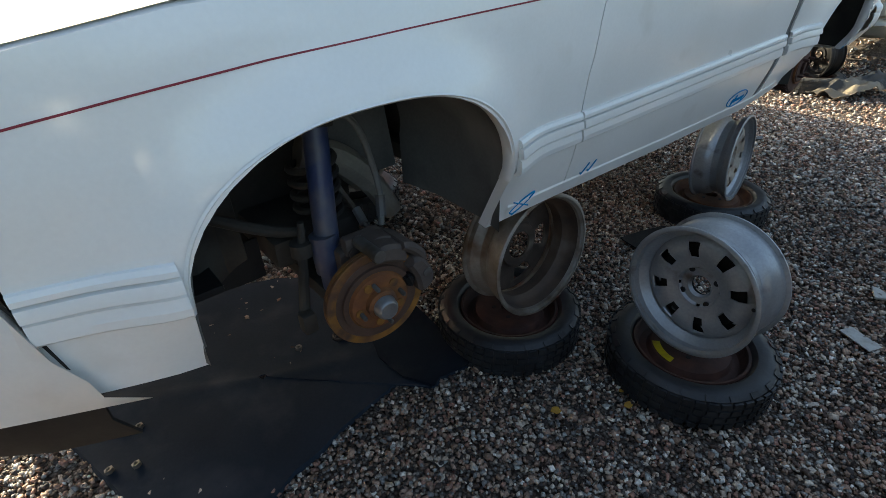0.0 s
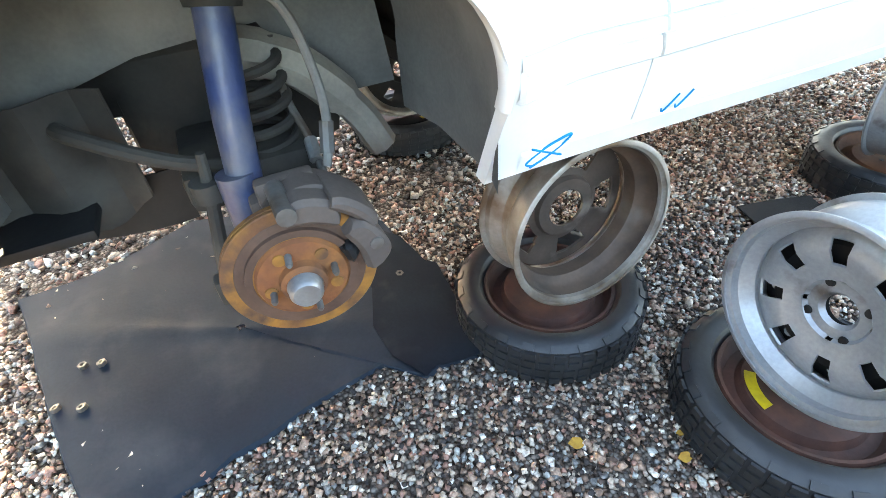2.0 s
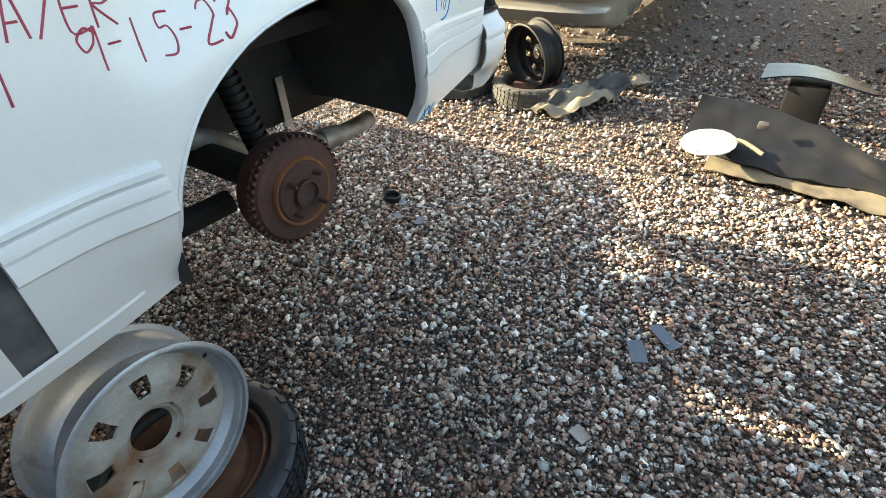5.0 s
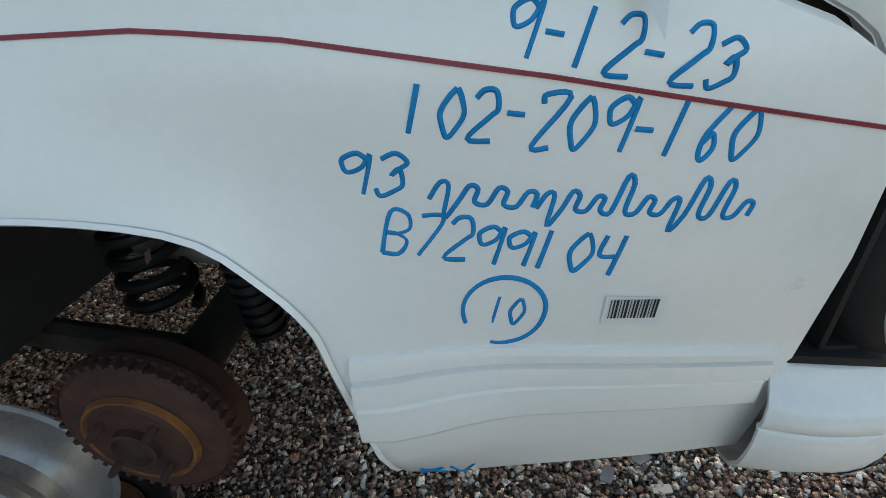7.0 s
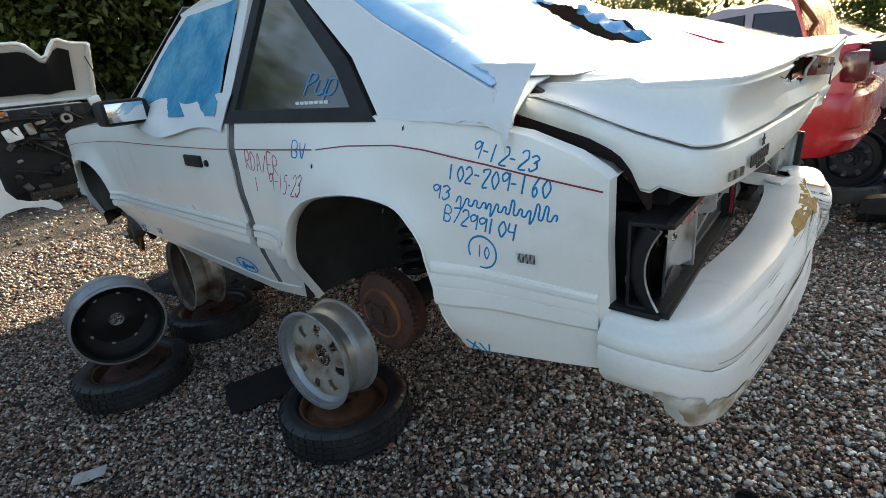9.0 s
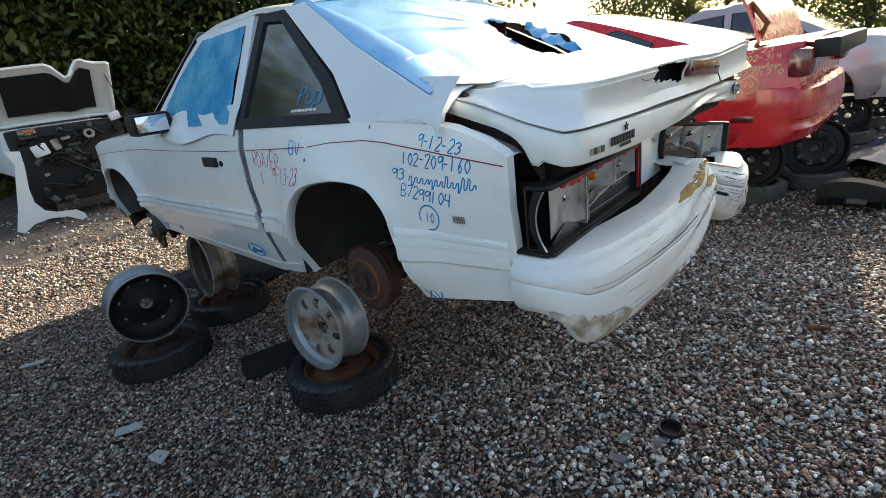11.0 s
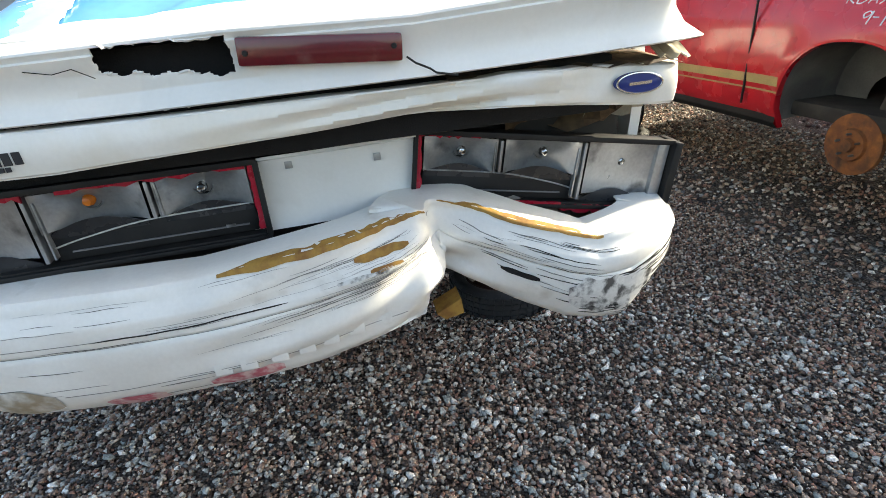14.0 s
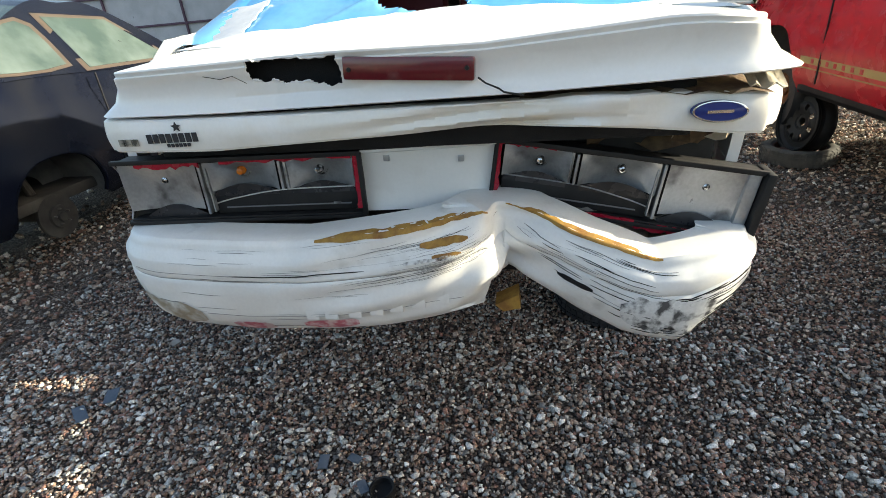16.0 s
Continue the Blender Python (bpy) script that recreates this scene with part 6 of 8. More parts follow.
def scatter(name, n, area, sizes, level, seed, material, label, keep=None):
    g = np.random.default_rng(seed)
    shapes = [stone_shape(level, seed * 20 + k) for k in range(12)]
    x = area[0] + (area[1] - area[0]) * g.random(n)
    y = area[2] + (area[3] - area[2]) * g.random(n)
    if keep is not None:
        k = keep(x, y, g.random(n))
        x, y = x[k], y[k]
    n = len(x)
    s = sizes[0] * (sizes[1] / sizes[0]) ** (g.random(n) ** 1.6)
    asp = np.stack([s * g.uniform(0.8, 1.35, n), s * g.uniform(0.7, 1.0, n), s * g.uniform(0.45, 0.75, n)], 1)
    yaw, tilt = g.uniform(0, 2 * np.pi, n), g.normal(0, 0.45, n)
    V, F, base = [], [], 0
    pick = g.integers(0, 12, n)
    layer = 0.011 * g.random(n) ** 1.5
    for k, (vs, fs) in enumerate(shapes):
        i = np.where(pick == k)[0]
        P = vs[None] * asp[i][:, None]
        c, sn = np.cos(tilt[i])[:, None], np.sin(tilt[i])[:, None]
        P = np.stack([P[..., 0] * c + P[..., 2] * sn, P[..., 1], -P[..., 0] * sn + P[..., 2] * c], 2)
        c, sn = np.cos(yaw[i])[:, None], np.sin(yaw[i])[:, None]
        P = np.stack([P[..., 0] * c - P[..., 1] * sn, P[..., 0] * sn + P[..., 1] * c, P[..., 2]], 2)
        P += np.stack([x[i], y[i], s[i] * 0.2 + layer[i]], 1)[:, None]
        V.append(P.reshape(-1, 3))
        F.append((fs[None] + (np.arange(len(i)) * len(vs))[:, None, None] + base).reshape(-1, 3))
        base += len(i) * len(vs)
    V, F = np.concatenate(V), np.concatenate(F)
    me = bpy.data.meshes.new(name)
    me.vertices.add(len(V))
    me.vertices.foreach_set("co", V.astype(np.float32).ravel())
    me.loops.add(len(F) * 3)
    me.loops.foreach_set("vertex_index", F.astype(np.int32).ravel())
    me.polygons.add(len(F))
    me.polygons.foreach_set("loop_start", np.arange(0, len(F) * 3, 3, dtype=np.int32))
    me.update(calc_edges=True)
    me.materials.append(material)
    return tagged(new(name, me), label, "gravel", kind="stuff")


GRAVEL_TONES = ((0.0, (0.19, 0.122, 0.088)), (0.14, (0.29, 0.195, 0.145)), (0.28, (0.07, 0.046, 0.037)), (0.4, (0.25, 0.138, 0.105)), (0.51, (0.37, 0.3, 0.24)),
                (0.62, (0.16, 0.155, 0.15)), (0.71, (0.46, 0.4, 0.34)), (0.79, (0.038, 0.031, 0.03)), (0.88, (0.31, 0.31, 0.29)), (0.96, (0.64, 0.6, 0.55)))


def gravel_material(tones=GRAVEL_TONES):
    m = bpy.data.materials.new("gravel_stones")
    m.use_nodes = True
    n, l = m.node_tree.nodes, m.node_tree.links
    b = n["Principled BSDF"]
    geo, tc = n.new("ShaderNodeNewGeometry"), n.new("ShaderNodeTexCoord")
    ramp = n.new("ShaderNodeValToRGB")
    ramp.color_ramp.interpolation = "CONSTANT"
    el = ramp.color_ramp.elements
    for k, (p, c) in enumerate(tones):
        e = el[k] if k < 2 else el.new(p)
        e.position, e.color = p, (*c, 1)
    l.new(geo.outputs["Random Per Island"], ramp.inputs[0])
    nz = n.new("ShaderNodeTexNoise")
    nz.inputs["Scale"].default_value, nz.inputs["Detail"].default_value = 140, 5
    l.new(tc.outputs["Object"], nz.inputs["Vector"])
    big = n.new("ShaderNodeTexNoise")
    big.inputs["Scale"].default_value = 0.9
    l.new(tc.outputs["Object"], big.inputs["Vector"])
    def mul(a, src, lo, hi):
        r = n.new("ShaderNodeMapRange")
        r.inputs["From Min"].default_value, r.inputs["From Max"].default_value = 0.3, 0.7
        r.inputs["To Min"].default_value, r.inputs["To Max"].default_value = lo, hi
        l.new(src, r.inputs["Value"])
        v = n.new("ShaderNodeVectorMath")
        v.operation = "SCALE"
        l.new(a, v.inputs[0])
        l.new(r.outputs[0], v.inputs["Scale"])
        return v.outputs[0]
    col = mul(mul(ramp.outputs[0], nz.outputs[0], 0.6, 1.65), big.outputs[0], 0.95, 1.3)
    l.new(col, b.inputs["Base Color"])
    b.inputs["Roughness"].default_value = 0.8
    bp = n.new("ShaderNodeBump")
    bp.inputs["Strength"].default_value, bp.inputs["Distance"].default_value = 0.35, 0.003
    l.new(nz.outputs[0], bp.inputs["Height"])
    l.new(bp.outputs[0], b.inputs["Normal"])
    return m


STONES = gravel_material()
PALE_STONES = gravel_material(((0.0, (0.5, 0.47, 0.43)), (0.3, (0.34, 0.35, 0.335)), (0.55, (0.7, 0.67, 0.63)), (0.75, (0.36, 0.27, 0.22)), (0.88, (0.24, 0.26, 0.25))))
NEAR, SIDE = (-1.1, 4.3, -1.4, 1.0), (1.2, 4.3, 1.0, 3.1)
within = lambda x, y, a: (x > a[0]) & (x < a[1]) & (y > a[2]) & (y < a[3])
scatter("gravel", 94000, NEAR, (0.0047, 0.011), 0, 3, STONES, "small mixed brown and grey gravel stones")
scatter("gravel", 44000, SIDE, (0.0048, 0.0112), 0, 4, STONES, "small mixed gravel stones between the cars")
scatter("gravel", 7500, (-1.1, 4.3, -1.4, 2.6), (0.010, 0.019), 1, 5, STONES, "larger broken gravel stones")
scatter("gravel", 3000, (2.6, 4.3, -1.4, 2.6), (0.0105, 0.02), 1, 8, PALE_STONES, "pale broken stones lying on top")
scatter("gravel", 60000, (-3.0, 6.5, -2.6, 5.0), (0.0085, 0.019), 0, 6, STONES, "gravel stones between the rows", lambda x, y, r: ~(within(x, y, NEAR) | within(x, y, SIDE)))
scatter("gravel", 18000, (-9, 12, -4, 9), (0.014, 0.032), 0, 7, STONES, "gravel stones further off", lambda x, y, r: ((x < -3) | (x > 6.5) | (y < -2.6) | (y > 5)) & (np.hypot(x - 2, y - 1.5) < 4.5 + 7 * r))

# -- the other cars in the yard
def yard_car(name, label, m, paint, wb, nose, tail, W, rock, belt_pts, roof_pts, hub_z, r_arch, windows, frames=BLACK, lamps=True, discs=True, glass=GLASS, seam=None, disc_mat=RUST, rise=0.0, border=1.06):
    """A car body: local x runs from nose to tail with the front axle at 0, y across from its left side, z up from the ground."""
    root = thing(name, label, "car", m)
    cy = W / 2
    arches = ((0.0, hub_z + 0.06, r_arch + 0.02, r_arch + rise), (wb, hub_z + 0.06, r_arch + 0.02, r_arch + rise))
    wells = tuple((a[0], a[2]) for a in arches)

    def yf(x, z):
        y = interp([(rock, 0.09), (rock + 0.12, 0.03), (rock + 0.35, 0.0), (rock + 0.55, 0.02), (rock + 0.75, 0.08)], z)
        for cx, cz, rx, rz in arches:
            d = math.hypot((x - cx) / rx, (z - cz) / rz) if z > cz else abs(x - cx) / rx
            y -= 0.02 * math.exp(-((d - 1) / 0.25) ** 2)
        if x < nose + 0.7:
            y += 0.45 * (nose + 0.7 - x) ** 2
        if x > tail - 0.6:
            y += 0.4 * (x - tail + 0.6) ** 2
        return y

    def bot(x):
        return max(rock + (0.06 if x < nose + 0.5 or x > tail - 0.5 else 0), *(arch(x, *a) for a in arches))

    def top(x):
        return interp(belt_pts, x)

    for mir in (None, cy):
        part("body_side", side_panel(stations(nose + 0.12, tail - 0.1, wells), bot, top, yf, mirror=mir, base=lambda x: rock), paint, root)
        for cx, cz, rx, rz in arches:
            lip, well = [], []
            for k in range(31):
                t = math.pi * k / 30
                c, s = math.cos(t), math.sin(t)
                x, z = cx - rx * math.copysign(abs(c) ** (2 / 2.4), c), cz + rz * abs(s) ** (2 / 2.4)
                y = yf(x, z)
                f = lambda q, dy: (cx + (x - cx) * q, W - y - dy if mir else y + dy, cz + (z - cz) * q)
                lip.append([f(1.01, -0.001), f(0.985, 0.0), f(0.975, 0.02), f(0.985, 0.035)])
                well.append([f(1.0, 0.03), f(1.05, 0.12), f(1.05, 0.4), f(0.6, 0.42)])
            part("arch_lip", grid(lip), paint, root)
            part("wheel_well", grid(well), LINER, root)
            if discs:
                dy = W - 0.14 if mir else 0.14
                d = part("brake_disc", lathe([(0, 0.03), (0.03, 0.03), (0.035, 0.012), (0.075, 0.01), (0.08, -0.006), (0.15, -0.008), (0.15, -0.03), (0, -0.03)], 40, "Y"), disc_mat, root, "bare brake disc")
                d.matrix_local = pose(cx, dy, hub_z, 0, 0, 180 if mir else 0)
                studs(5, 0.055, -0.01, 0.02, d, 0.3)
                part("strut", tube([(cx, W - 0.26 if mir else 0.26, hub_z), (cx + 0.02, W - 0.34 if mir else 0.34, hub_z + 0.42)], 0.03, 10), UNDER, root)
    part("axle_tube", tube([(wb, 0.2, hub_z), (wb, W - 0.2, hub_z)], 0.04, 10), UNDER, root)
    part("floor_pan", box((tail - nose - 0.6, W - 0.3, 0.08), ((tail + nose) / 2, cy, rock + 0.1), 0.02), UNDER, root)
    w0, r0, r1, d0 = roof_pts
    # bonnet and boot lid
    for nm, a, b in (("bonnet", nose + 0.1, w0[0]), ("boot_lid", d0[0], tail - 0.06)):
        made = []
        for i in range(11):
            x = a + (b - a) * i / 10
            z, y0 = top(x) - 0.004, yf(x, top(x)) + 0.02
            made.append([(x, y0 + (W - 2 * y0) * j / 10, z + 0.03 * (1 - abs(j / 5 - 1) ** 3)) for j in range(11)])
        part(nm, thicken(grid(made), 0.01), paint, root)
    # greenhouse
    inset = 0.26

    def cab(x, z):
        zb, zt = top(x), max(r0[1], r1[1])
        return 0.07 + inset * max(0.0, (z - zb) / max(0.05, zt - zb)) ** 1.1

    ridge = smooth_curve([(w0[0], w0[1], 0), (r0[0], r0[1], 0), ((r0[0] + r1[0]) / 2, max(r0[1], r1[1]) + 0.02, 0), (r1[0], r1[1], 0), (d0[0], d0[1], 0)], 7)
    for mir in (False, True):
        made = []
        for p in ridge:
            zb = min(top(p.x), p.y - 0.001)
            line = []
            for k in range(6):
                z = zb + (p.y - zb) * k / 5
                y = cab(p.x, z)
                line.append((p.x, W - y if mir else y, z))
            made.append(line)
        part("cabin_side", grid(made), paint, root)
        for outline in windows:
            o = []
            for x, z in outline:
                y = cab(x, z)
                o.append(Vector((x, y, z)))
            mid = sum(o, Vector()) / len(o)
            for nm, k, dy, mt in (("window_trim", border, -0.004, frames), ("side_window", 1.0, -0.008, glass)):
                bm = bmesh.new()
                v = [mid + (p - mid) * k + Vector((0, dy, 0)) for p in o]
                if mir:
                    v = [Vector((p.x, W - p.y, p.z)) for p in v]
                bm.faces.new([bm.verts.new(p) for p in v])
                part(nm, thicken(bm, 0.004), mt, root)
    for nm, sl, mt in (("windscreen", slice(0, 8), glass), ("roof", slice(7, 22), paint), ("rear_window", slice(21, 29), glass)):
        made = []
        for p in ridge[sl]:
            y0 = cab(p.x, p.y)
            made.append([(p.x, y0 + (W - 2 * y0) * j / 10, p.y + 0.035 * (1 - abs(j / 5 - 1) ** 2.5)) for j in range(11)])
        part(nm, thicken(grid(made), 0.006), mt, root)
    # bumpers wrap both ends
    for nm, end, sgn, zt in (("front_bumper", nose, -1, top(nose + 0.1)), ("rear_bumper", tail, 1, top(tail - 0.1) - (0.28 if lamps else 0.2))):
        made = []
        for k in range(33):
            a = math.pi * k / 32
            cs, sn = -math.cos(a), math.sin(a)
            y = cy + (cy - 0.03) * math.copysign(abs(cs) ** 0.5, cs)
            x = end - sgn * 0.42 * (1 - abs(sn) ** 0.35)
            made.append([(x - sgn * d, y, z) for d, z in ((0.1, rock + 0.02), (0.04, rock + 0.05), (0.0, rock + 0.13), (0.014, rock + 0.15), (0.014, rock + 0.19), (0.0, rock + 0.205), (0.0, zt - 0.12), (0.015, zt - 0.03), (0.05, zt), (0.16, zt + 0.005))])
        part(nm, thicken(grid(made), 0.006), paint, root)
    made = [[(tail - 0.1, 0.14 + (W - 0.28) * j / 8, rock + 0.3 + (top(tail - 0.1) - rock - 0.3) * k / 4) for j in range(9)] for k in range(5)]
    part("tail_panel", grid(made), paint, root)
    if lamps:
        z1 = top(tail - 0.1)
        for y in (0.2, W - 0.2):
            part("tail_lamp", box((0.14, 0.26, 0.19), (tail - 0.11, y, z1 - 0.13), 0.04), LENS, root, "red tail lamp")
    if seam:
        for x in seam:
            part("door_gap", box((0.008, 0.01, top(x) - rock - 0.12), (x, yf(x, rock + 0.4) + 0.003, (top(x) + rock + 0.1) / 2)), BLACK, root)
            part("door_gap", box((0.008, 0.01, top(x) - rock - 0.12), (x, W - yf(x, rock + 0.4) - 0.003, (top(x) + rock + 0.1) / 2)), BLACK, root)
    return root, yf


def stand(x, y, top_z, tone, yaw=0.0):
    """A spare wheel with a dark steel rim upright on it."""
    spare_wheel(pose(x, y, 0, 0, 0, 30 * x), "dirty spare wheel lying flat on the gravel", r=0.27, inner=RUST_DARK, group="stand wheels", rubber=DUSTY_RUBBER)
    bare_rim(facing((x + 0.08 * math.cos(yaw), y + 0.08 * math.sin(yaw), 0.09 + (top_z - 0.09) / 2), (math.cos(yaw), math.sin(yaw), 0.12), 0.4), "dark steel rim upright on a spare wheel", R=(top_z - 0.09) / 2, W=0.16, barrel=tone, face=tone, group="stand rims")


# red coupe beside the hatchback; unseen nose raised and lengthened to block the sun
red_car, red_y = yard_car("red_coupe", "glossy red coupe on rim stands, boot lid raised", pose(-0.27, 3.17, 0), RED, 2.66, -1.1, 3.72, 1.86, 0.56,
                  [(-1.1, 1.14), (-0.4, 1.27), (0.5, 1.32), (1.4, 1.27), (2.3, 1.25), (2.8, 1.27), (3.3, 1.24), (3.6, 1.26), (3.98, 1.2)],
                  [(0.62, 1.32), (1.35, 1.6), (2.0, 1.62), (3.1, 1.27)], 0.545, 0.36,
                  [[(1.0, 1.26), (1.42, 1.53), (1.95, 1.545), (2.0, 1.27)], [(2.12, 1.29), (2.14, 1.48), (2.3, 1.5), (2.62, 1.37), (2.6, 1.3)]], seam=(0.72, 2.05), rise=0.07)
GOLD = mat("gold_vinyl_stripe", (0.42, 0.3, 0.12), 0.5, bump=0)
for z0, z1 in ((0.79, 0.84), (0.755, 0.765)):
    part("side_stripe", grid([[(x, red_y(x, z) - 0.002, z) for z in (z0, z1)] for x in np.linspace(0.45, 2.3, 20)]), GOLD, red_car, "gold rocker stripe")
bm = bmesh.new()
for k in range(7):
    box((0.035, 0.002, 0.03), (0.62 + 0.1 * k, red_y(0.6 + 0.1 * k, 0.815) - 0.0035, 0.815), 0, bm)
part("stripe_mark", bm, RED, red_car, "row of plain red blocks")
part("sill_skirt", grid([[(x, red_y(x, 0.6) - 0.012 + 0.03 * (k == 0), 0.555 + 0.035 * k) for k in range(4)] for x in np.linspace(0.42, 2.28, 14)]), BLACK, red_car, "black sill skirt")
part("filler_door", tube([(3.02 + 0.105 * math.cos(a), red_y(3.02, 1.1) - 0.001, 1.1 + 0.105 * math.sin(a)) for a in np.linspace(0, 2 * math.pi, 36)], 0.003, 5), mat("red_shadow_gap", (0.12, 0.003, 0.006), 0.6, bump=0), red_car, "round filler door")
part("side_marker", box((0.2, 0.008, 0.045), (3.28, red_y(3.28, 0.78) - 0.002, 0.78), 0.006), LENS, red_car, "red side marker lens")
YEL = mat("yellow_marker", (0.75, 0.6, 0.25), 0.5, bump=0)
on_red = lambda x, z: Vector((x, red_y(x, z) - 0.0005, z))
write("6-23-23", (3.2, 1.22), (3.45, 1.215), 0.035, on_red, 0.003, YEL, "marker_writing", "yellow marker date", red_car)
write("102-202-314", (3.15, 1.17), (3.5, 1.165), 0.035, on_red, 0.003, YEL, "marker_writing", "yellow marker stock number", red_car)
scrawl((3.24, 1.12), (3.5, 1.115), 0.035, on_red, 0.003, YEL, "yellow marker scrawl", red_car, 11)
write("B7271780", (3.26, 1.075), (3.52, 1.07), 0.035, on_red, 0.003, YEL, "marker_writing", "yellow marker yard code", red_car)
write("10", (3.31, 1.0), (3.36, 1.0), 0.04, on_red, 0.003, YEL, "marker_writing", "", red_car)
part("marker_ring", tube([on_red(3.335 + 0.055 * math.cos(a), 1.015 + 0.055 * math.sin(a)) for a in np.linspace(0, 6.3, 30)], 0.003, 5), YEL, red_car)
write("RDA/ER", (2.55, 1.18), (2.85, 1.175), 0.04, on_red, 0.003, TAPE, "marker_writing", "white marker letters", red_car)
write("9-14-23", (2.66, 1.1), (2.98, 1.09), 0.05, on_red, 0.003, TAPE, "marker_writing", "white marker date", red_car)
write("VV", (3.28, 0.66), (3.4, 0.66), 0.03, on_red, 0.004, MARK_BLUE, "marker_writing", "blue marker ticks", red_car)
part("label", box((0.07, 0.002, 0.045), on_red(3.48, 0.925) + Vector((0, -0.001, 0)), 0), TAPE, red_car, "white sticker")
# raised boot lid, its hinge arm and black boot inside
part("boot_inside", box((0.5, 1.4, 0.12), (3.55, 0.93, 1.2), 0.02), BLACK, red_car)
bm = grid([[(3.35 - 0.35 * a + 0.05 * math.sin(math.pi * a), 0.2 + 1.46 * j / 8, 1.28 + 0.62 * a) for j in range(9)] for a in np.linspace(0, 1, 7)])
part("boot_lid_open", thicken(bm, 0.02), RED, red_car, "raised red boot lid")
part("hinge", tube([(3.3, 0.3, 1.25), (3.36, 0.3, 1.4), (3.25, 0.3, 1.55)], 0.018, 8), RUST, red_car)
part("front_wheel", lathe([(0.15, 0.06), (0.2, 0.09), (0.3, 0.09), (0.32, 0.05), (0.32, -0.06), (0.3, -0.09), (0.15, -0.09)], 40, "Y", (0.0, 0.18, 0.5)), RUBBER, red_car, "black tyre still fitted")
stand(2.94, 3.98, 0.58, BLACK, -1.5)
stand(3.3, 4.5, 0.58, BLACK, -1.2)
stand(0.1, 3.35, 0.56, BLACK, -1.4)
# navy coupe on the other side of the aisle
TAN = mat("faded_tan_trim", (0.05, 0.036, 0.027), 0.75, bump=0.05)
# glass colour carries the pale sky mirrored and seen through it
PALE_GLASS = mat("pale_sky_glass", (0.04, 0.062, 0.06), 0.06, col2=(0.1, 0.13, 0.125), scale=2.5, specular=0.3, fine_amount=0, bump=0)
navy_car, navy_y = yard_car("navy_coupe", "faded navy blue coupe with bare drum brakes", pose(-0.84, -3.65, 0), NAVY, 2.6, -0.9, 3.6, 1.75, 0.33,
                   [(-0.9, 0.85), (-0.3, 0.98), (0.6, 1.12), (1.5, 1.16), (2.4, 1.2), (3.0, 1.2), (3.6, 1.05)],
                   [(0.7, 1.12), (1.4, 1.6), (2.1, 1.63), (3.1, 1.2)], 0.31, 0.36,
                   [[(1.05, 1.2), (1.45, 1.52), (2.0, 1.56), (1.95, 1.21)], [(2.12, 1.25), (2.13, 1.4), (2.15, 1.5), (2.22, 1.54), (2.32, 1.525), (2.46, 1.47), (2.58, 1.4), (2.68, 1.33), (2.72, 1.28), (2.68, 1.25), (2.5, 1.238), (2.3, 1.235)]], frames=TAN, border=1.14, glass=PALE_GLASS, seam=(0.85, 2.0), disc_mat=UNDER)
part("body_trim", tube([(1.95, 1.75 - navy_y(2.0, 0.86) + 0.004, 0.86), (1.2, 1.75 - navy_y(1.3, 0.84) + 0.004, 0.84)], 0.012, 8), NAVY, navy_car, "slim body side strip")
# champagne saloon behind, tail toward us
gold_car, gold_y = yard_car("champagne_saloon", "champagne saloon with a torn bumper on rim stands", pose(9.05, 2.14, 0, 0, 0, 180), CHAMPAGNE, 2.75, -0.9, 3.85, 1.85, 0.4,
                   [(-0.9, 0.86), (-0.3, 0.95), (0.6, 1.08), (1.5, 1.12), (2.6, 1.13), (3.2, 1.1), (3.85, 1.0)],
                   [(0.7, 1.15), (1.4, 1.66), (2.2, 1.68), (3.1, 1.2)], 0.5, 0.34,
                   [[(1.05, 1.22), (1.45, 1.58), (1.8, 1.6), (1.85, 1.24)], [(1.95, 1.24), (1.92, 1.6), (2.3, 1.58), (2.7, 1.3)]], seam=(0.85, 1.9))
part("torn_bumper_edge", grid([[(3.86 + 0.02 * math.sin(3 * i + j), 0.05 + 0.03 * i, 0.62 + 0.03 * j + 0.02 * math.sin(i)) for j in range(4)] for i in range(8)]), GREY_IRON, gold_car, "torn grey edge of the bumper")
# solid black box; shade of the boot opening is put into its colour
part("boot_cavity", box((0.05, 1.12, 0.2), (3.775, 0.925, 0.945), 0.02), CARPET_AND_SHADE, gold_car, "black box painted as the shade in the open boot")
for k, (y, z, w) in enumerate(((0.6, 0.9, 0.16), (0.8, 0.94, 0.2), (1.05, 0.9, 0.22), (1.2, 0.95, 0.12))):
    part("boot_scrap", box((0.05, w, 0.07), (3.795, y, z), 0.02, None, Matrix.Rotation(0.3 * (k - 1), 3, "X")), (STEEL_DIRTY, PALE, GREY_IRON, STEEL)[k], gold_car, "loose metal scrap in the boot")
for y, d in ((0.36, 0.26), (1.49, 0.26)):
    part("reverse_lens", box((0.03, 0.1, 0.07), (3.82, y, 0.84), 0.01), CHROME, gold_car, "clear reversing lens")
stand(5.0, 1.3, 0.5, RUST_DARK, -0.75)
stand(5.06, 0.72, 0.52, BLACK, -0.45)
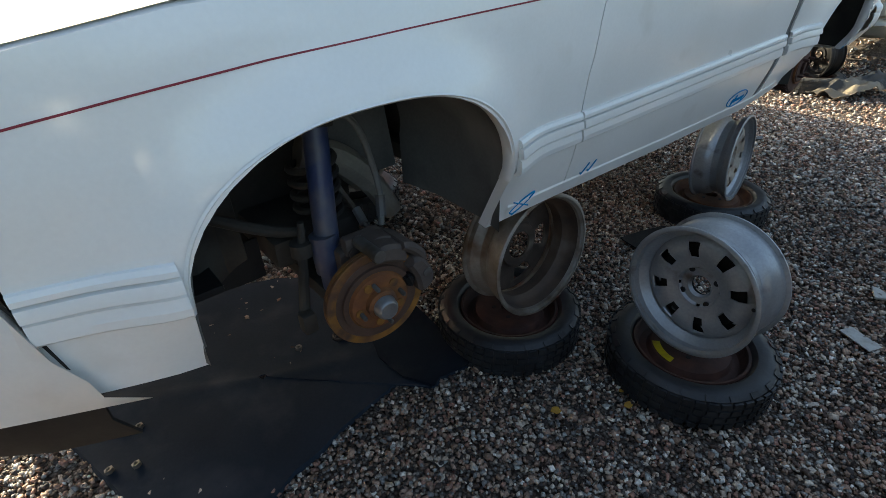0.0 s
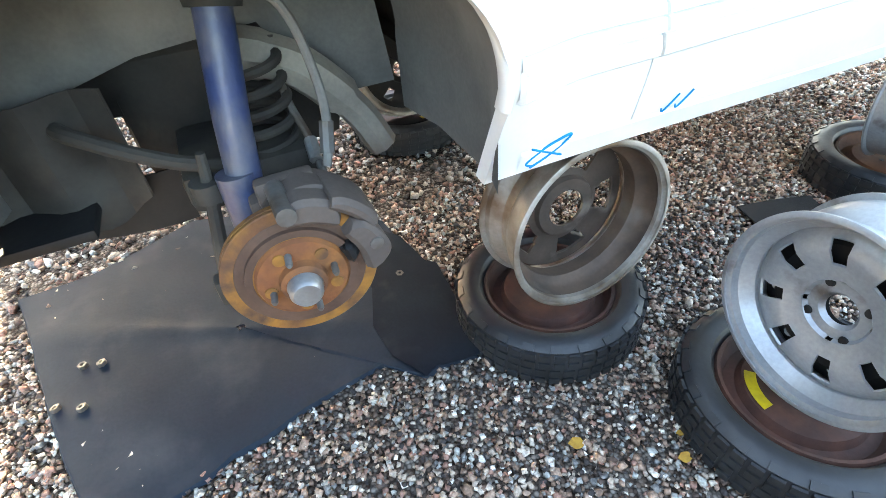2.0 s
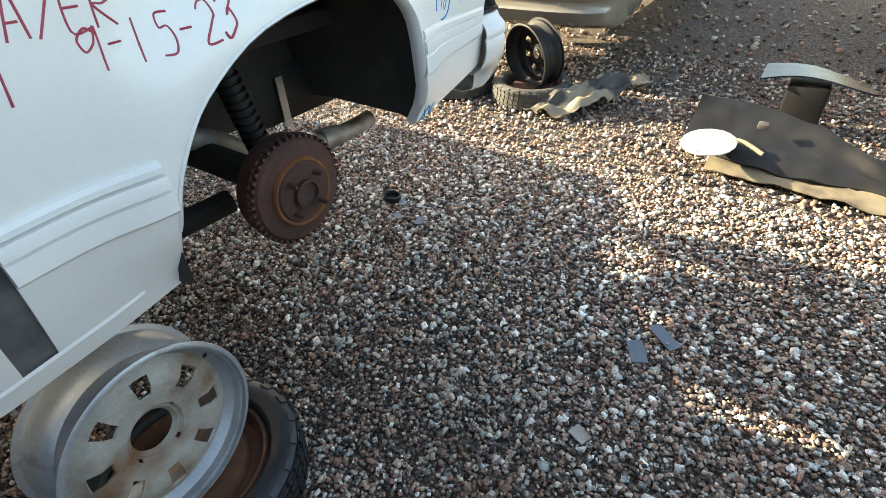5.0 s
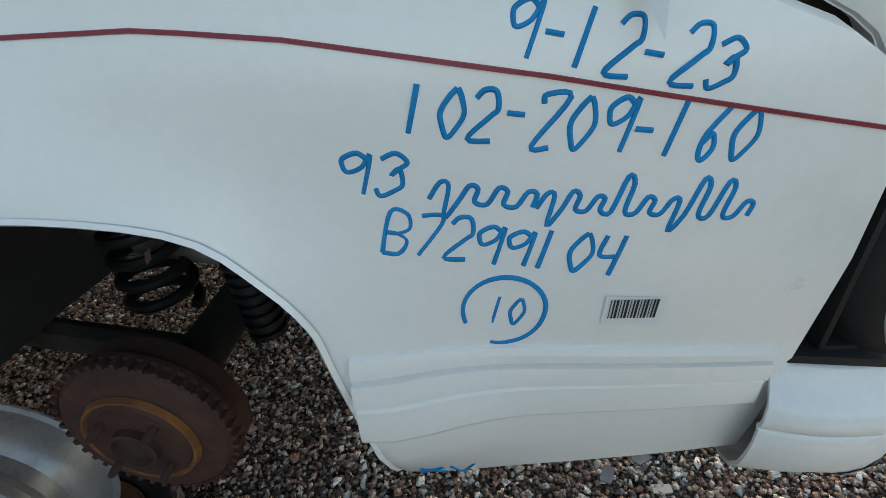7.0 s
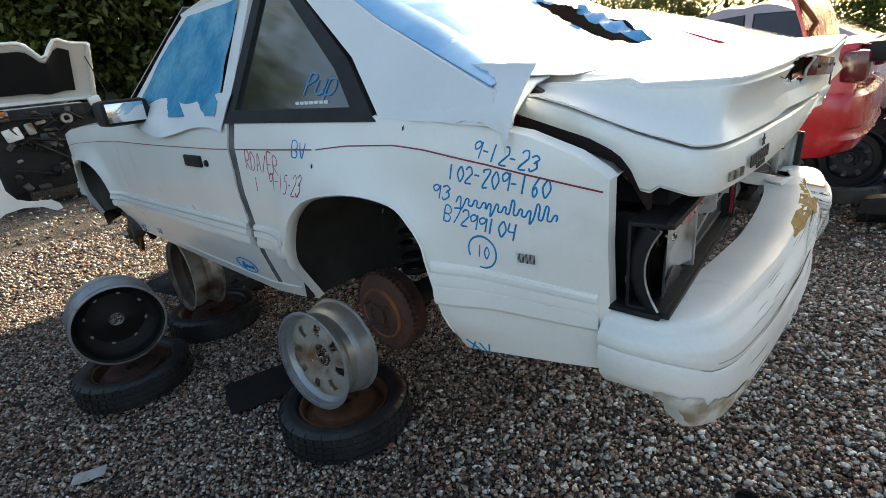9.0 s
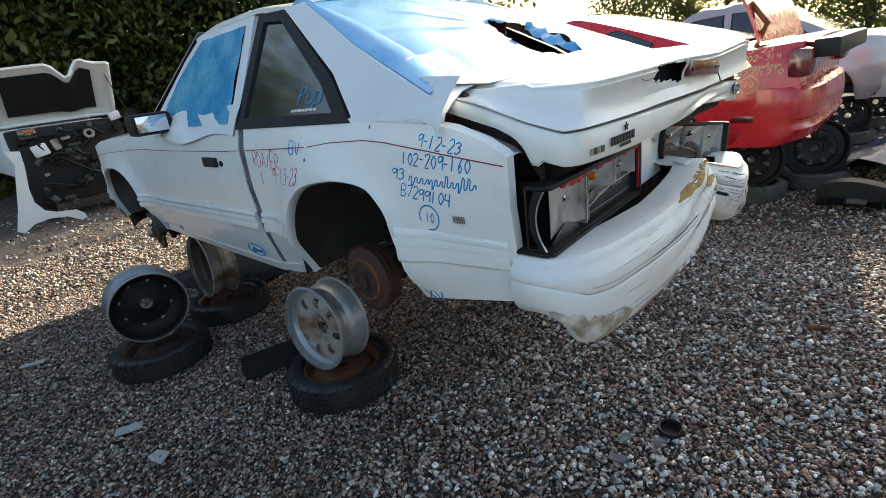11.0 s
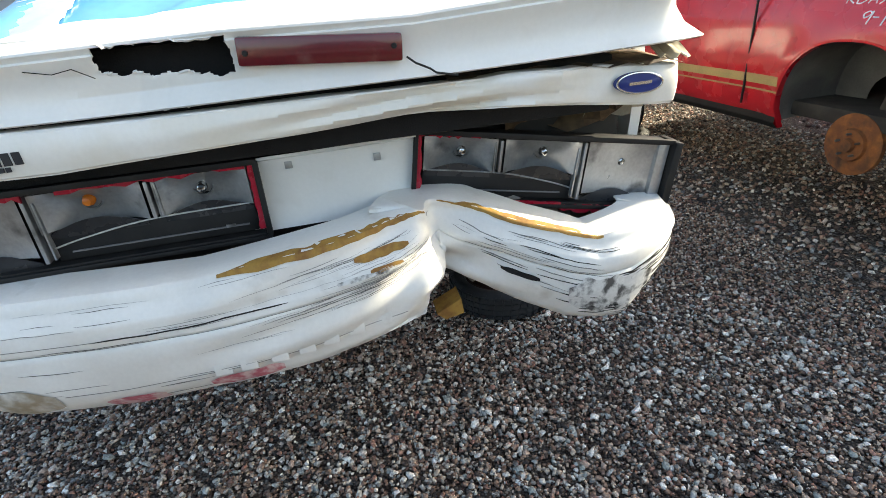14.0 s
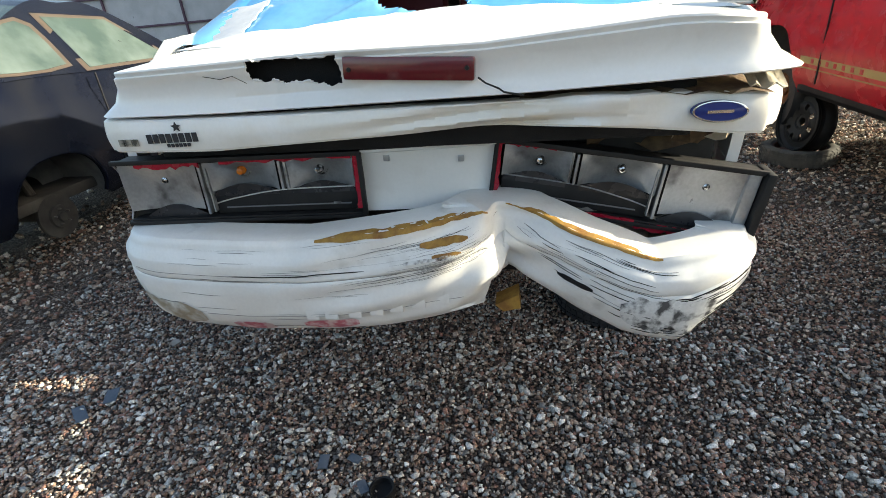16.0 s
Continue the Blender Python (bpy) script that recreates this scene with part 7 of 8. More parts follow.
# silver saloon beyond the red coupe, and a grey saloon behind
silver_car, _ = yard_car("silver_saloon", "silver saloon with red tail lamps on rim stands", pose(0.1, 6.2, 0), SILVER, 2.9, -0.95, 3.9, 1.95, 0.5,
                     [(-0.95, 0.95), (0.5, 1.12), (1.5, 1.16), (2.8, 1.17), (3.3, 1.15), (3.9, 1.06)], [(0.7, 1.14), (1.45, 1.62), (2.2, 1.63), (3.1, 1.17)], 0.5, 0.34,
                     [[(1.05, 1.2), (1.5, 1.54), (1.85, 1.56), (1.9, 1.2)], [(2.0, 1.2), (1.97, 1.56), (2.35, 1.54), (2.75, 1.25)]], seam=(0.85, 1.95))
stand(3.45, 7.6, 0.52, BLACK, -1.3)
stand(3.3, 6.5, 0.52, BLACK, -1.3)
grey_car, _ = yard_car("grey_saloon", "dusty grey saloon standing further down the row", pose(9.5, -1.55, 0, 0, 0, 180), STEEL_DIRTY, 2.75, -0.9, 3.9, 1.8, 0.5,
                   [(-0.9, 0.9), (0.6, 1.14), (1.5, 1.18), (2.8, 1.2), (3.9, 1.12)], [(0.7, 1.15), (1.4, 1.64), (2.2, 1.65), (3.1, 1.2)], 0.5, 0.34,
                   [[(1.05, 1.2), (1.5, 1.55), (1.85, 1.57), (1.9, 1.22)], [(2.0, 1.22), (1.97, 1.57), (2.35, 1.55), (2.75, 1.27)]])
stand(5.0, -1.72, 0.5, BLACK, 2.7)
stand(5.9, -0.75 - 1.6, 0.5, BLACK, 2.7)
# more cars beyond, white roofs
white_car, _ = yard_car("white_saloon", "white saloon at the end of the yard row", pose(-9.6, 3.4, 0, 0, 0, 0), WHITE, 2.7, -0.9, 3.8, 1.8, 0.35,
                    [(-0.9, 0.85), (0.6, 1.05), (1.5, 1.1), (2.8, 1.1), (3.8, 1.0)], [(0.7, 1.08), (1.4, 1.5), (2.2, 1.52), (3.1, 1.1)], 0.33, 0.34,
                    [[(1.05, 1.12), (1.5, 1.42), (1.85, 1.44), (1.9, 1.12)], [(2.0, 1.12), (1.97, 1.44), (2.35, 1.42), (2.75, 1.17)]])

# white car with its bonnet up, nose toward us, front end stripped
bonnet_car = thing("stripped_white_car", "white car with open bonnet and stripped front end", "car", pose(-5.3, 0.85, 0))
# bay is a solid block, its darkness painted on as black
part("engine_bay", box((0.9, 1.44, 1.15), (-0.75, 0, 0.83), 0.06), BLACK, bonnet_car, "solid black box painted as the shade of the engine bay")
rng = random.Random(11)
for k in range(34):
    y, z = rng.uniform(-0.64, 0.64), rng.uniform(0.3, 1.38)
    bm = box((rng.uniform(0.05, 0.14), rng.uniform(0.05, 0.2), rng.uniform(0.03, 0.14)), (rng.uniform(-0.32, -0.2), y, z), 0.012, None, Matrix.Rotation(rng.uniform(-0.8, 0.8), 3, "XYZ"[k % 3]))
    part("engine_bracket", bm, rng.choice((BLACK, GREY_IRON, UNDER, GREY_IRON)), bonnet_car)
for k in range(16):
    a = Vector((-0.2, rng.uniform(-0.6, 0.6), rng.uniform(0.4, 1.3)))
    part("hose", tube(smooth_curve([a, a + Vector((0.07, rng.uniform(-0.2, 0.2), 0.12)), a + Vector((0.02, rng.uniform(-0.35, 0.35), rng.uniform(-0.2, 0.2)))], 5), rng.choice((0.009, 0.014, 0.02)), 7), BLACK, bonnet_car)
for y, z, w, h, mt, nm in ((-0.47, 1.08, 0.2, 0.17, WHITE_WORN, "washer_tank"), (-0.26, 1.13, 0.1, 0.16, PALE, "fuse_box"), (-0.12, 1.2, 0.13, 0.05, PALE, "bracket"), (0.62, 1.42, 0.16, 0.12, WHITE_WORN, "coolant_tank"), (0.36, 0.98, 0.09, 0.03, WHITE_WORN, "bracket"), (-0.5, 0.72, 0.07, 0.04, PALE, "bracket")):
    part(nm, box((0.08, w, h), (-0.17, y, z), 0.02, None, Matrix.Rotation(0.2, 3, "X")), mt, bonnet_car)
part("headlamp", box((0.16, 0.24, 0.16), (-0.22, -0.55, 1.33), 0.05), GLASS, bonnet_car)
part("indicator", box((0.05, 0.12, 0.05), (-0.13, -0.53, 1.37), 0.02), AMBER, bonnet_car, "amber indicator")
part("throttle_body", lathe([(0.035, 0.0), (0.04, 0.05), (0.075, 0.05), (0.08, 0.0)], 20, "X", (-0.18, 0.2, 1.22)), PALE, bonnet_car, "pale throttle body")
part("headlamp_bowl", lathe([(0, 0.0), (0.09, 0.02), (0.1, 0.05)], 20, "X", (-0.12, 0.84, 1.42)), BLACK, bonnet_car)
part("cowl", thicken(grid([[(-0.8 - 0.08 * b, -0.75 + 1.5 * j / 14, 1.46 + 0.13 * math.sin(math.pi * j / 14) * b + 0.05 * b) for b in (0, 0.5, 1.0)] for j in range(15)]), 0.02), WHITE, bonnet_car)


def bonnet_z(u, a):
    """Buckled top edge: a runs up, u across."""
    dent = 0.2 * math.exp(-((u - 0.2) / 0.12) ** 2) - 0.06 * math.exp(-((u - 0.42) / 0.1) ** 2)
    return 1.5 + (0.76 - 0.05 * abs(u) - dent) * a


made = [[(-0.86 + 0.5 * a - 0.05 * math.sin(math.pi * a), u, bonnet_z(u, a)) for u in np.linspace(-0.8, 0.82, 25)] for a in np.linspace(0, 1, 10)]
part("bonnet", thicken(grid(made), 0.03), WHITE, bonnet_car, "buckled white bonnet standing open")
made = [[(-0.8 + 0.5 * a, u, bonnet_z(u, a)) for u in np.linspace(-0.62, 0.55, 19)] for a in np.linspace(0.14, 0.86, 8)]
part("bonnet_liner", thicken(grid(made), 0.015), CARPET_AND_SHADE, bonnet_car, "black felt bonnet liner")
for u in (-0.78, 0.8):
    part("bonnet_edge", tube([(-0.83 + 0.5 * a, u, bonnet_z(u, a)) for a in np.linspace(0, 1, 8)], 0.035, 8), WHITE, bonnet_car)
part("bonnet_edge", tube([(-0.33, u, bonnet_z(u, 1.0)) for u in np.linspace(-0.78, 0.8, 24)], 0.025, 8), WHITE, bonnet_car)
part("bonnet_stay", tube([(-0.35, 0.72, 2.05), (-0.35, 0.86, 1.5)], 0.008, 6), BLACK, bonnet_car)
part("cabin", box((1.6, 1.3, 0.5), (-2.3, 0, 1.65), 0.2), GLASS, bonnet_car)
part("body_side", box((3.2, 1.6, 0.75), (-2.85, 0, 1.05), 0.12), WHITE, bonnet_car)
for y in (-0.6, 0.6):
    part("tyre", lathe([(0.19, -0.09), (0.3, -0.1), (0.32, -0.07), (0.32, 0.07), (0.3, 0.1), (0.19, 0.09)], 32, "Y", (-0.75, y, 0.33), close=True), RUBBER, bonnet_car)
# loose white wing standing in front
cov = prism([(-0.06, 1.15), (0.0, 0.95), (-0.1, 0.6), (-0.17, 0.35), (-0.27, 0.05), (-0.2, 0.0), (-0.05, 0.1), (0.15, 0.13), (0.35, 0.1), (0.5, 0.0), (0.58, 0.02), (0.56, 0.1), (0.48, 0.17), (0.25, 0.2), (0.12, 0.26), (0.04, 0.4), (0.04, 0.6), (0.1, 0.9), (0.12, 1.12)], 0.03, "YZ", -5.22)
for v in cov.verts:
    v.co.x += 0.06 * math.sin(4 * v.co.z) + 0.08 * v.co.y
solo("loose_wing", cov, WHITE, "loose white car wing standing on the gravel", "car wing")

# -- trees, building, debris
def leaf_mesh(name, P, g, s0, s1):
    """Small leaf blades, turned at random, at the given places."""
    a = g.normal(0, 1, P.shape)
    a /= np.linalg.norm(a, axis=1)[:, None]
    b = np.cross(a, g.normal(0, 1, P.shape))
    b /= np.linalg.norm(b, axis=1)[:, None]
    s = g.uniform(s0, s1, (len(P), 1))
    V = np.stack([P - a * s, P + b * s * 0.5, P + a * s, P - b * s * 0.5], 1).reshape(-1, 3)
    n = len(P)
    me = bpy.data.meshes.new(name)
    me.vertices.add(4 * n)
    me.vertices.foreach_set("co", V.astype(np.float32).ravel())
    me.loops.add(4 * n)
    me.loops.foreach_set("vertex_index", np.arange(4 * n, dtype=np.int32))
    me.polygons.add(n)
    me.polygons.foreach_set("loop_start", np.arange(0, 4 * n, 4, dtype=np.int32))
    me.update(calc_edges=True)
    return me


def tree_mesh(seed, height):
    r = random.Random(seed)
    trunk = bmesh.new()
    tips = []
    base = smooth_curve([(0, 0, -0.1), (r.uniform(-0.2, 0.2), r.uniform(-0.2, 0.2), height * 0.3), (r.uniform(-0.4, 0.4), r.uniform(-0.4, 0.4), height * 0.75)], 6)
    tube(base, [0.16 * (1 - 0.8 * i / (len(base) - 1)) for i in range(len(base))], 8, trunk)
    for k in range(11):
        s = base[3 + k * (len(base) - 4) // 11]
        a, l = r.uniform(0, 6.3), height * r.uniform(0.2, 0.42)
        e = s + Vector((math.cos(a) * l, math.sin(a) * l, l * r.uniform(0.3, 0.9)))
        mid = (s + e) / 2 + Vector((0, 0, 0.15))
        tube(smooth_curve([s, mid, e], 4), [0.06 * (1 - 0.8 * i / 8) for i in range(9)], 6, trunk)
        tips += [mid, e, (mid + e) / 2]
    tips += [base[-1], base[-3]]
    g = np.random.default_rng(seed)
    cc = np.repeat(np.array([tuple(t) for t in tips]), 5, 0)
    cc = cc + g.normal(0, height * 0.085, cc.shape)
    P = np.repeat(cc, 70, 0)
    P = P + g.normal(0, height * 0.05, P.shape)
    me = leaf_mesh("crown", P, g, 0.05, 0.1)
    return trunk, me


LEAVES = bpy.data.materials.new("tree_leaves")
LEAVES.use_nodes = True
_n, _l = LEAVES.node_tree.nodes, LEAVES.node_tree.links
_g, _r = _n.new("ShaderNodeNewGeometry"), _n.new("ShaderNodeValToRGB")
_r.color_ramp.elements[0].color, _r.color_ramp.elements[1].color = (0.03, 0.055, 0.012, 1), (0.14, 0.16, 0.03, 1)
_l.new(_g.outputs["Random Per Island"], _r.inputs[0])
_l.new(_r.outputs[0], _n["Principled BSDF"].inputs["Base Color"])
_n["Principled BSDF"].inputs["Roughness"].default_value = 0.55
_t, _m = _n.new("ShaderNodeBsdfTranslucent"), _n.new("ShaderNodeMixShader")
_l.new(_r.outputs[0], _t.inputs[0])
_m.inputs[0].default_value = 0.35
_l.new(_n["Principled BSDF"].outputs[0], _m.inputs[1])
_l.new(_t.outputs[0], _m.inputs[2])
_l.new(_m.outputs[0], _n["Material Output"].inputs[0])
kinds = []
for seed, h in ((1, 7.5), (2, 6.5), (3, 8.5)):
    trunk, me = tree_mesh(seed, h)
    me.materials.append(LEAVES)
    t = thing("tree", "leafy green broadleaf tree at the yard edge", "tree", pose(-11 - seed, 3 * seed - 4, 0), "trees round the yard")
    part("trunk", trunk, BARK, t)
    cr = new("crown", me)
    cr.parent = t
    cr["kind"] = "stuff"
    kinds.append(t)
rng = random.Random(4)
spots = [(-12 + rng.uniform(-2, 1), -3 + 2.1 * k) for k in range(9)] + [(-14, 0.5), (-15, 4.5), (-14, 8)] + [(-9 + 2.6 * k, 27 + rng.uniform(-1, 2)) for k in range(11)]
for k, (x, y) in enumerate(spots):
    copy_thing(kinds[k % 3], pose(x, y, -0.1, 0, 0, rng.uniform(0, 360)) @ Matrix.Scale(1.5 if x < -9.5 and y < 20 else 1.0, 4))
# undergrowth along the edge
g = np.random.default_rng(9)
n = 8000
C = np.concatenate([np.stack([g.uniform(-16, -10.5, n), g.uniform(-6, 16, n)], 1), np.stack([g.uniform(-14, 20, n), g.uniform(24, 28, n)], 1)])
Z = g.uniform(0, 1.0, 2 * n) ** 1.3 * (1.9 + np.sin(C[:, 0] * 2) * 0.5 + np.sin(C[:, 1] * 1.7) * 0.5)
me = leaf_mesh("undergrowth", np.concatenate([C, Z[:, None]], 1), g, 0.08, 0.17)
me.materials.append(LEAVES)
tagged(new("undergrowth", me), "tangled green undergrowth along the fence line", "bushes", kind="stuff")
# corrugated building
shed = thing("metal_shed", "pale corrugated metal building with purple frame lines", "building", pose(-13, -9, 0))
made = []
for k in range(161):
    y = -8 + 0.1 * k
    made.append([(0.03 * (k % 2), y, 0), (0.03 * (k % 2), y, 4.2)])
part("wall", thicken(grid(made), 0.02), mat("pale_metal_siding", (0.5, 0.5, 0.52), 0.5, scale=2, bump=0.02), shed)
part("roof", box((6, 16.4, 0.12), (-2.9, 0, 4.26), 0.02), STEEL, shed)
PURPLE = mat("purple_frame", (0.1, 0.05, 0.08), 0.6, bump=0)
for z in (1.6, 2.6):
    part("rail", box((0.06, 16, 0.07), (0.06, 0, z), 0.005), PURPLE, shed)
for k in range(6):
    part("post", box((0.06, 0.07, 4.1), (0.066, -7.5 + 3 * k, 2.05), 0.005), PURPLE, shed)

# grey rubber mat under the front wheel well
edge = [(-0.87, 1.18), (-0.80, 0.95), (-0.75, 0.74), (-0.66, 0.42), (-0.565, 0.165), (-0.5, 0.15), (-0.454, 0.173), (-0.42, 0.2), (-0.34, 0.215), (-0.282, 0.242), (-0.2, 0.25), (-0.095, 0.281), (0.02, 0.3), (0.16, 0.32), (0.19, 0.27),
        (0.213, 0.22), (0.28, 0.235), (0.37, 0.221), (0.4, 0.4), (0.423, 0.609), (0.39, 0.62), (0.369, 0.953), (0.1, 1.2), (-0.285, 1.349), (-0.5, 1.25), (-0.644, 1.192)]
bm = bmesh.new()
cx0, cy0 = -0.2, 0.65
made = []
for s in [1.0] + list(np.linspace(0.985, 0.02, 16)):
    made.append([])
    for i, (x, y) in enumerate(edge):
        for u in range(3):
            x2, y2 = edge[(i + 1) % len(edge)]
            px, py = x + (x2 - x) * u / 3, y + (y2 - y) * u / 3
            if s == 1.0:
                px, py = px + 0.008 * noise.noise((px * 30, py * 30, 0)), py + 0.01 * noise.noise((px * 30, py * 30, 9))
            qx, qy = cx0 + (px - cx0) * s, cy0 + (py - cy0) * s
            made[-1].append((qx, qy, 0.022 + 0.007 * noise.noise((qx * 3, qy * 3, 1)) + 0.008 * math.exp(-((qx * 0.5 + qy - 0.55) / 0.03) ** 2) + (-0.012 if s == 1 else 0)))
solo("rubber_mat", thicken(grid(made, bm, True), 0.004), TARP, "worn grey rubber mat spread on the gravel", "mat")


TARP_DARK = mat("black_rubber_sheet", (0.005, 0.009, 0.016), 0.85, specular=0.12, col2=(0.008, 0.014, 0.022), scale=6, dirt=(0.03, 0.032, 0.035), dirt_scale=9, dirt_range=(0.6, 0.85), bump=0.25, bump_scale=90)


def slab(name, pts, material, label, category, z=0.016, t=0.004, wave=0.006):
    """A small flat scrap lying on the stones."""
    bm = prism(pts, t, "XY", z)
    bmesh.ops.triangulate(bm, faces=[f for f in bm.faces if len(f.verts) > 4])
    for v in bm.verts:
        v.co.z += wave * noise.noise((v.co.x * 20, v.co.y * 20, 4))
    return solo(name, bm, material, label, category)


def quad(x, y, a, w, h):
    c, s = math.cos(a), math.sin(a)
    return [(x + c * u - s * v, y + s * u + c * v) for u, v in ((-w / 2, -h / 2), (0, -h / 2 * 1.05), (w / 2, -h / 2), (w / 2 * 1.04, 0), (w / 2, h / 2), (-w / 2, h / 2))]


slab("rubber_scrap", [(0.16, 0.325), (0.19, 0.265), (0.215, 0.216), (0.25, 0.232), (0.28, 0.228), (0.33, 0.215), (0.372, 0.214), (0.39, 0.3), (0.41, 0.42), (0.43, 0.609), (0.4, 0.64), (0.38, 0.8), (0.3, 0.93), (0.18, 0.8), (0.2, 0.6), (0.15, 0.45)], TARP_DARK, "black rubber scrap lying over the mat", "mat", 0.031, 0.004, 0.008)
slab("carpet_square", [(1.493, 0.342), (1.63, 0.31), (1.756, 0.26), (1.7, 0.08), (1.642, -0.11), (1.5, -0.07), (1.39, -0.024), (1.44, 0.15)], CARPET_AND_SHADE, "black square of carpet lying on the gravel", "carpet", 0.02, 0.006)
PAPER = mat("dirty_white_paper", (0.5, 0.5, 0.48), 0.8, col2=(0.4, 0.38, 0.34), scale=25, dirt=(0.12, 0.1, 0.08), dirt_scale=40, dirt_range=(0.6, 0.7), bump=0.2)
slab("paper_scrap", quad(1.508, -0.636, 1.15, 0.115, 0.06), PAPER, "flat white card speckled with dirt", "paper", 0.018)
slab("paper_scrap", quad(1.858, -0.61, 0.4, 0.075, 0.05), PAPER, "crumpled white paper scrap on gravel", "paper", 0.018, 0.008, 0.02)
slab("paper_scrap", quad(0.175, -0.827, 1.2, 0.13, 0.05), PAPER, "white paper scrap on gravel", "paper", 0.018)
GREYP = mat("grey_blue_plastic", (0.12, 0.15, 0.19), 0.5, bump=0.1)
slab("plastic_shard", quad(3.125, -0.605, 0.5, 0.09, 0.05), GREYP, "grey blue plastic shard on gravel", "plastic shard", 0.018)
slab("plastic_shard", quad(3.234, -0.662, 0.9, 0.11, 0.045), GREYP, "grey blue plastic shard on gravel", "plastic shard", 0.018)
slab("plastic_shard", quad(3.385, 0.453, 0.2, 0.06, 0.035), GREYP, "grey blue plastic shard on gravel", "plastic shard", 0.018)
slab("plastic_shard", quad(3.365, 0.56, 1.2, 0.05, 0.03), GREYP, "grey blue plastic shard on gravel", "plastic shard", 0.018)
slab("plastic_shard", quad(2.75, -0.565, 1.2, 0.05, 0.04), PALE, "pale flat stone-coloured shard", "plastic shard", 0.018)
slab("plastic_shard", quad(0.614, -0.725, 0.6, 0.07, 0.03), BLACK, "black plastic shard on gravel", "plastic shard", 0.018)
slab("plastic_shard", quad(3.47, 0.62, 0.6, 0.05, 0.03), GREYP, "dark blue plastic shard", "plastic shard", 0.018)
slab("plastic_shard", quad(3.5, 0.53, 0.1, 0.05, 0.025), PAPER, "white broken plastic shard", "plastic shard", 0.018)
YLEAF = mat("yellow_leaf", (0.5, 0.28, 0.04), 0.7, col2=(0.4, 0.2, 0.03), scale=60, bump=0.1)
for x, y, s in ((0.442, -0.112, 0.018), (0.63, -0.25, 0.015), (-0.606, 0.218, 0.015), (0.666, -0.202, 0.01), (4.24, -1.43, 0.03)):
    slab("fallen_leaf", [(x + s * math.cos(a) * (1 + 0.3 * math.sin(5 * a)), y + s * math.sin(a) * 0.8) for a in np.linspace(0, 5.9, 12)], YLEAF, "yellow fallen leaf on the gravel", "leaf", 0.022, 0.001, 0.01)
cap = solo("filler_cap", lathe([(0.0, 0.006), (0.033, 0.006), (0.035, 0.024), (0.041, 0.026), (0.043, 0.0), (0.0, 0.0)], 32), BLACK, "black plastic filler cap lying on gravel", "cap", pose(3.48, 0.69, 0.012, 6, 4, 0))
nut_me = lathe([(0.006, 0.0), (0.013, 0.0), (0.013, 0.012), (0.006, 0.012), (0.006, 0.0)], 6)
nut = solo("wheel_nut", nut_me, GREY_IRON, "dark steel wheel nut on the mat", "nut", pose(-0.629, 0.724, 0.026), "loose wheel nuts")
for x, y in ((-0.579, 0.707), (-0.619, 0.565), (-0.684, 0.597), (-0.042, 0.694), (0.128, 0.729), (0.303, 0.623)):
    copy_thing(nut, pose(x, y, 0.026, 20 * x, 0, 60 * y))
solo("bearing_ring", lathe([(0.014, 0.002), (0.026, 0.002), (0.03, 0.006), (0.03, 0.012), (0.024, 0.014), (0.018, 0.01), (0.014, 0.012)], 28, close=True), BLACK, "black wheel bearing ring on the mat", "bearing", pose(0.107, 0.65, 0.022))
solo("thin_rod", tube([(3.79, 1.99, 0.03), (3.9, 1.95, 0.035), (4.02, 1.9, 0.03)], 0.004, 8), STEEL, "thin bright metal rod on gravel", "rod")
solo("bolt", tube([(3.74, 1.7, 0.03), (3.82, 1.735, 0.03)], [0.012, 0.01], 8), RUST, "short rusty bolt on gravel", "bolt")
solo("twig", tube([(2.212, -0.66, 0.025), (2.2, -0.75, 0.03), (2.184, -0.835, 0.025)], 0.003, 6), BARK, "thin dark twig on gravel", "twig")
# crumpled panels and shields lying about
YEL_PLASTIC = mat("yellow_plastic", (0.5, 0.33, 0.02), 0.5, dirt=(0.12, 0.09, 0.04), dirt_scale=8, bump=0.05)
made = [[(4.75 + 0.9 * a, 0.5 - 0.42 * a ** 0.7 + 0.26 * (b - 0.5) * (1 - 0.5 * a), 0.05 + 0.09 * math.sin(3.1 * a) * (0.3 + 0.7 * b) + 0.05 * noise.noise((6 * a, 3 * b, 2)) + 0.03 * noise.noise((15 * a, 7 * b, 5)) + 0.03 * abs(math.sin(7 * a))) for b in np.linspace(0, 1, 15)] for a in np.linspace(0, 1, 36)]
solo("heat_shield", thicken(grid(made), 0.004), mat("tan_heat_shield", (0.26, 0.22, 0.16), 0.55, metal=0.3, col2=(0.05, 0.048, 0.045), scale=4, mix=(0.5, 0.56), bump=0.2), "crumpled tan metal heat shield on gravel", "metal sheet")
door_card = thing("door_panel", "black torn door panel with a tan lining lying on gravel", "car panel")
made = []
for a in np.linspace(0, 1, 22):
    w = 0.16 + 0.3 * math.sin(math.pi * min(1.0, a * 1.15 + 0.08)) ** 0.7
    made.append([(4.78 - 0.22 * a + w * (b - 0.35), -0.36 - 0.98 * a, 0.06 + 0.16 * b * (1 - 0.6 * a) + 0.02 * noise.noise((9 * a, 4 * b, 3)) + 0.012 * math.sin(9 * b)) for b in np.linspace(0, 1, 9)])
part("shell", thicken(grid(made), 0.01), BLACK, door_card, "black moulded shell")
made = []
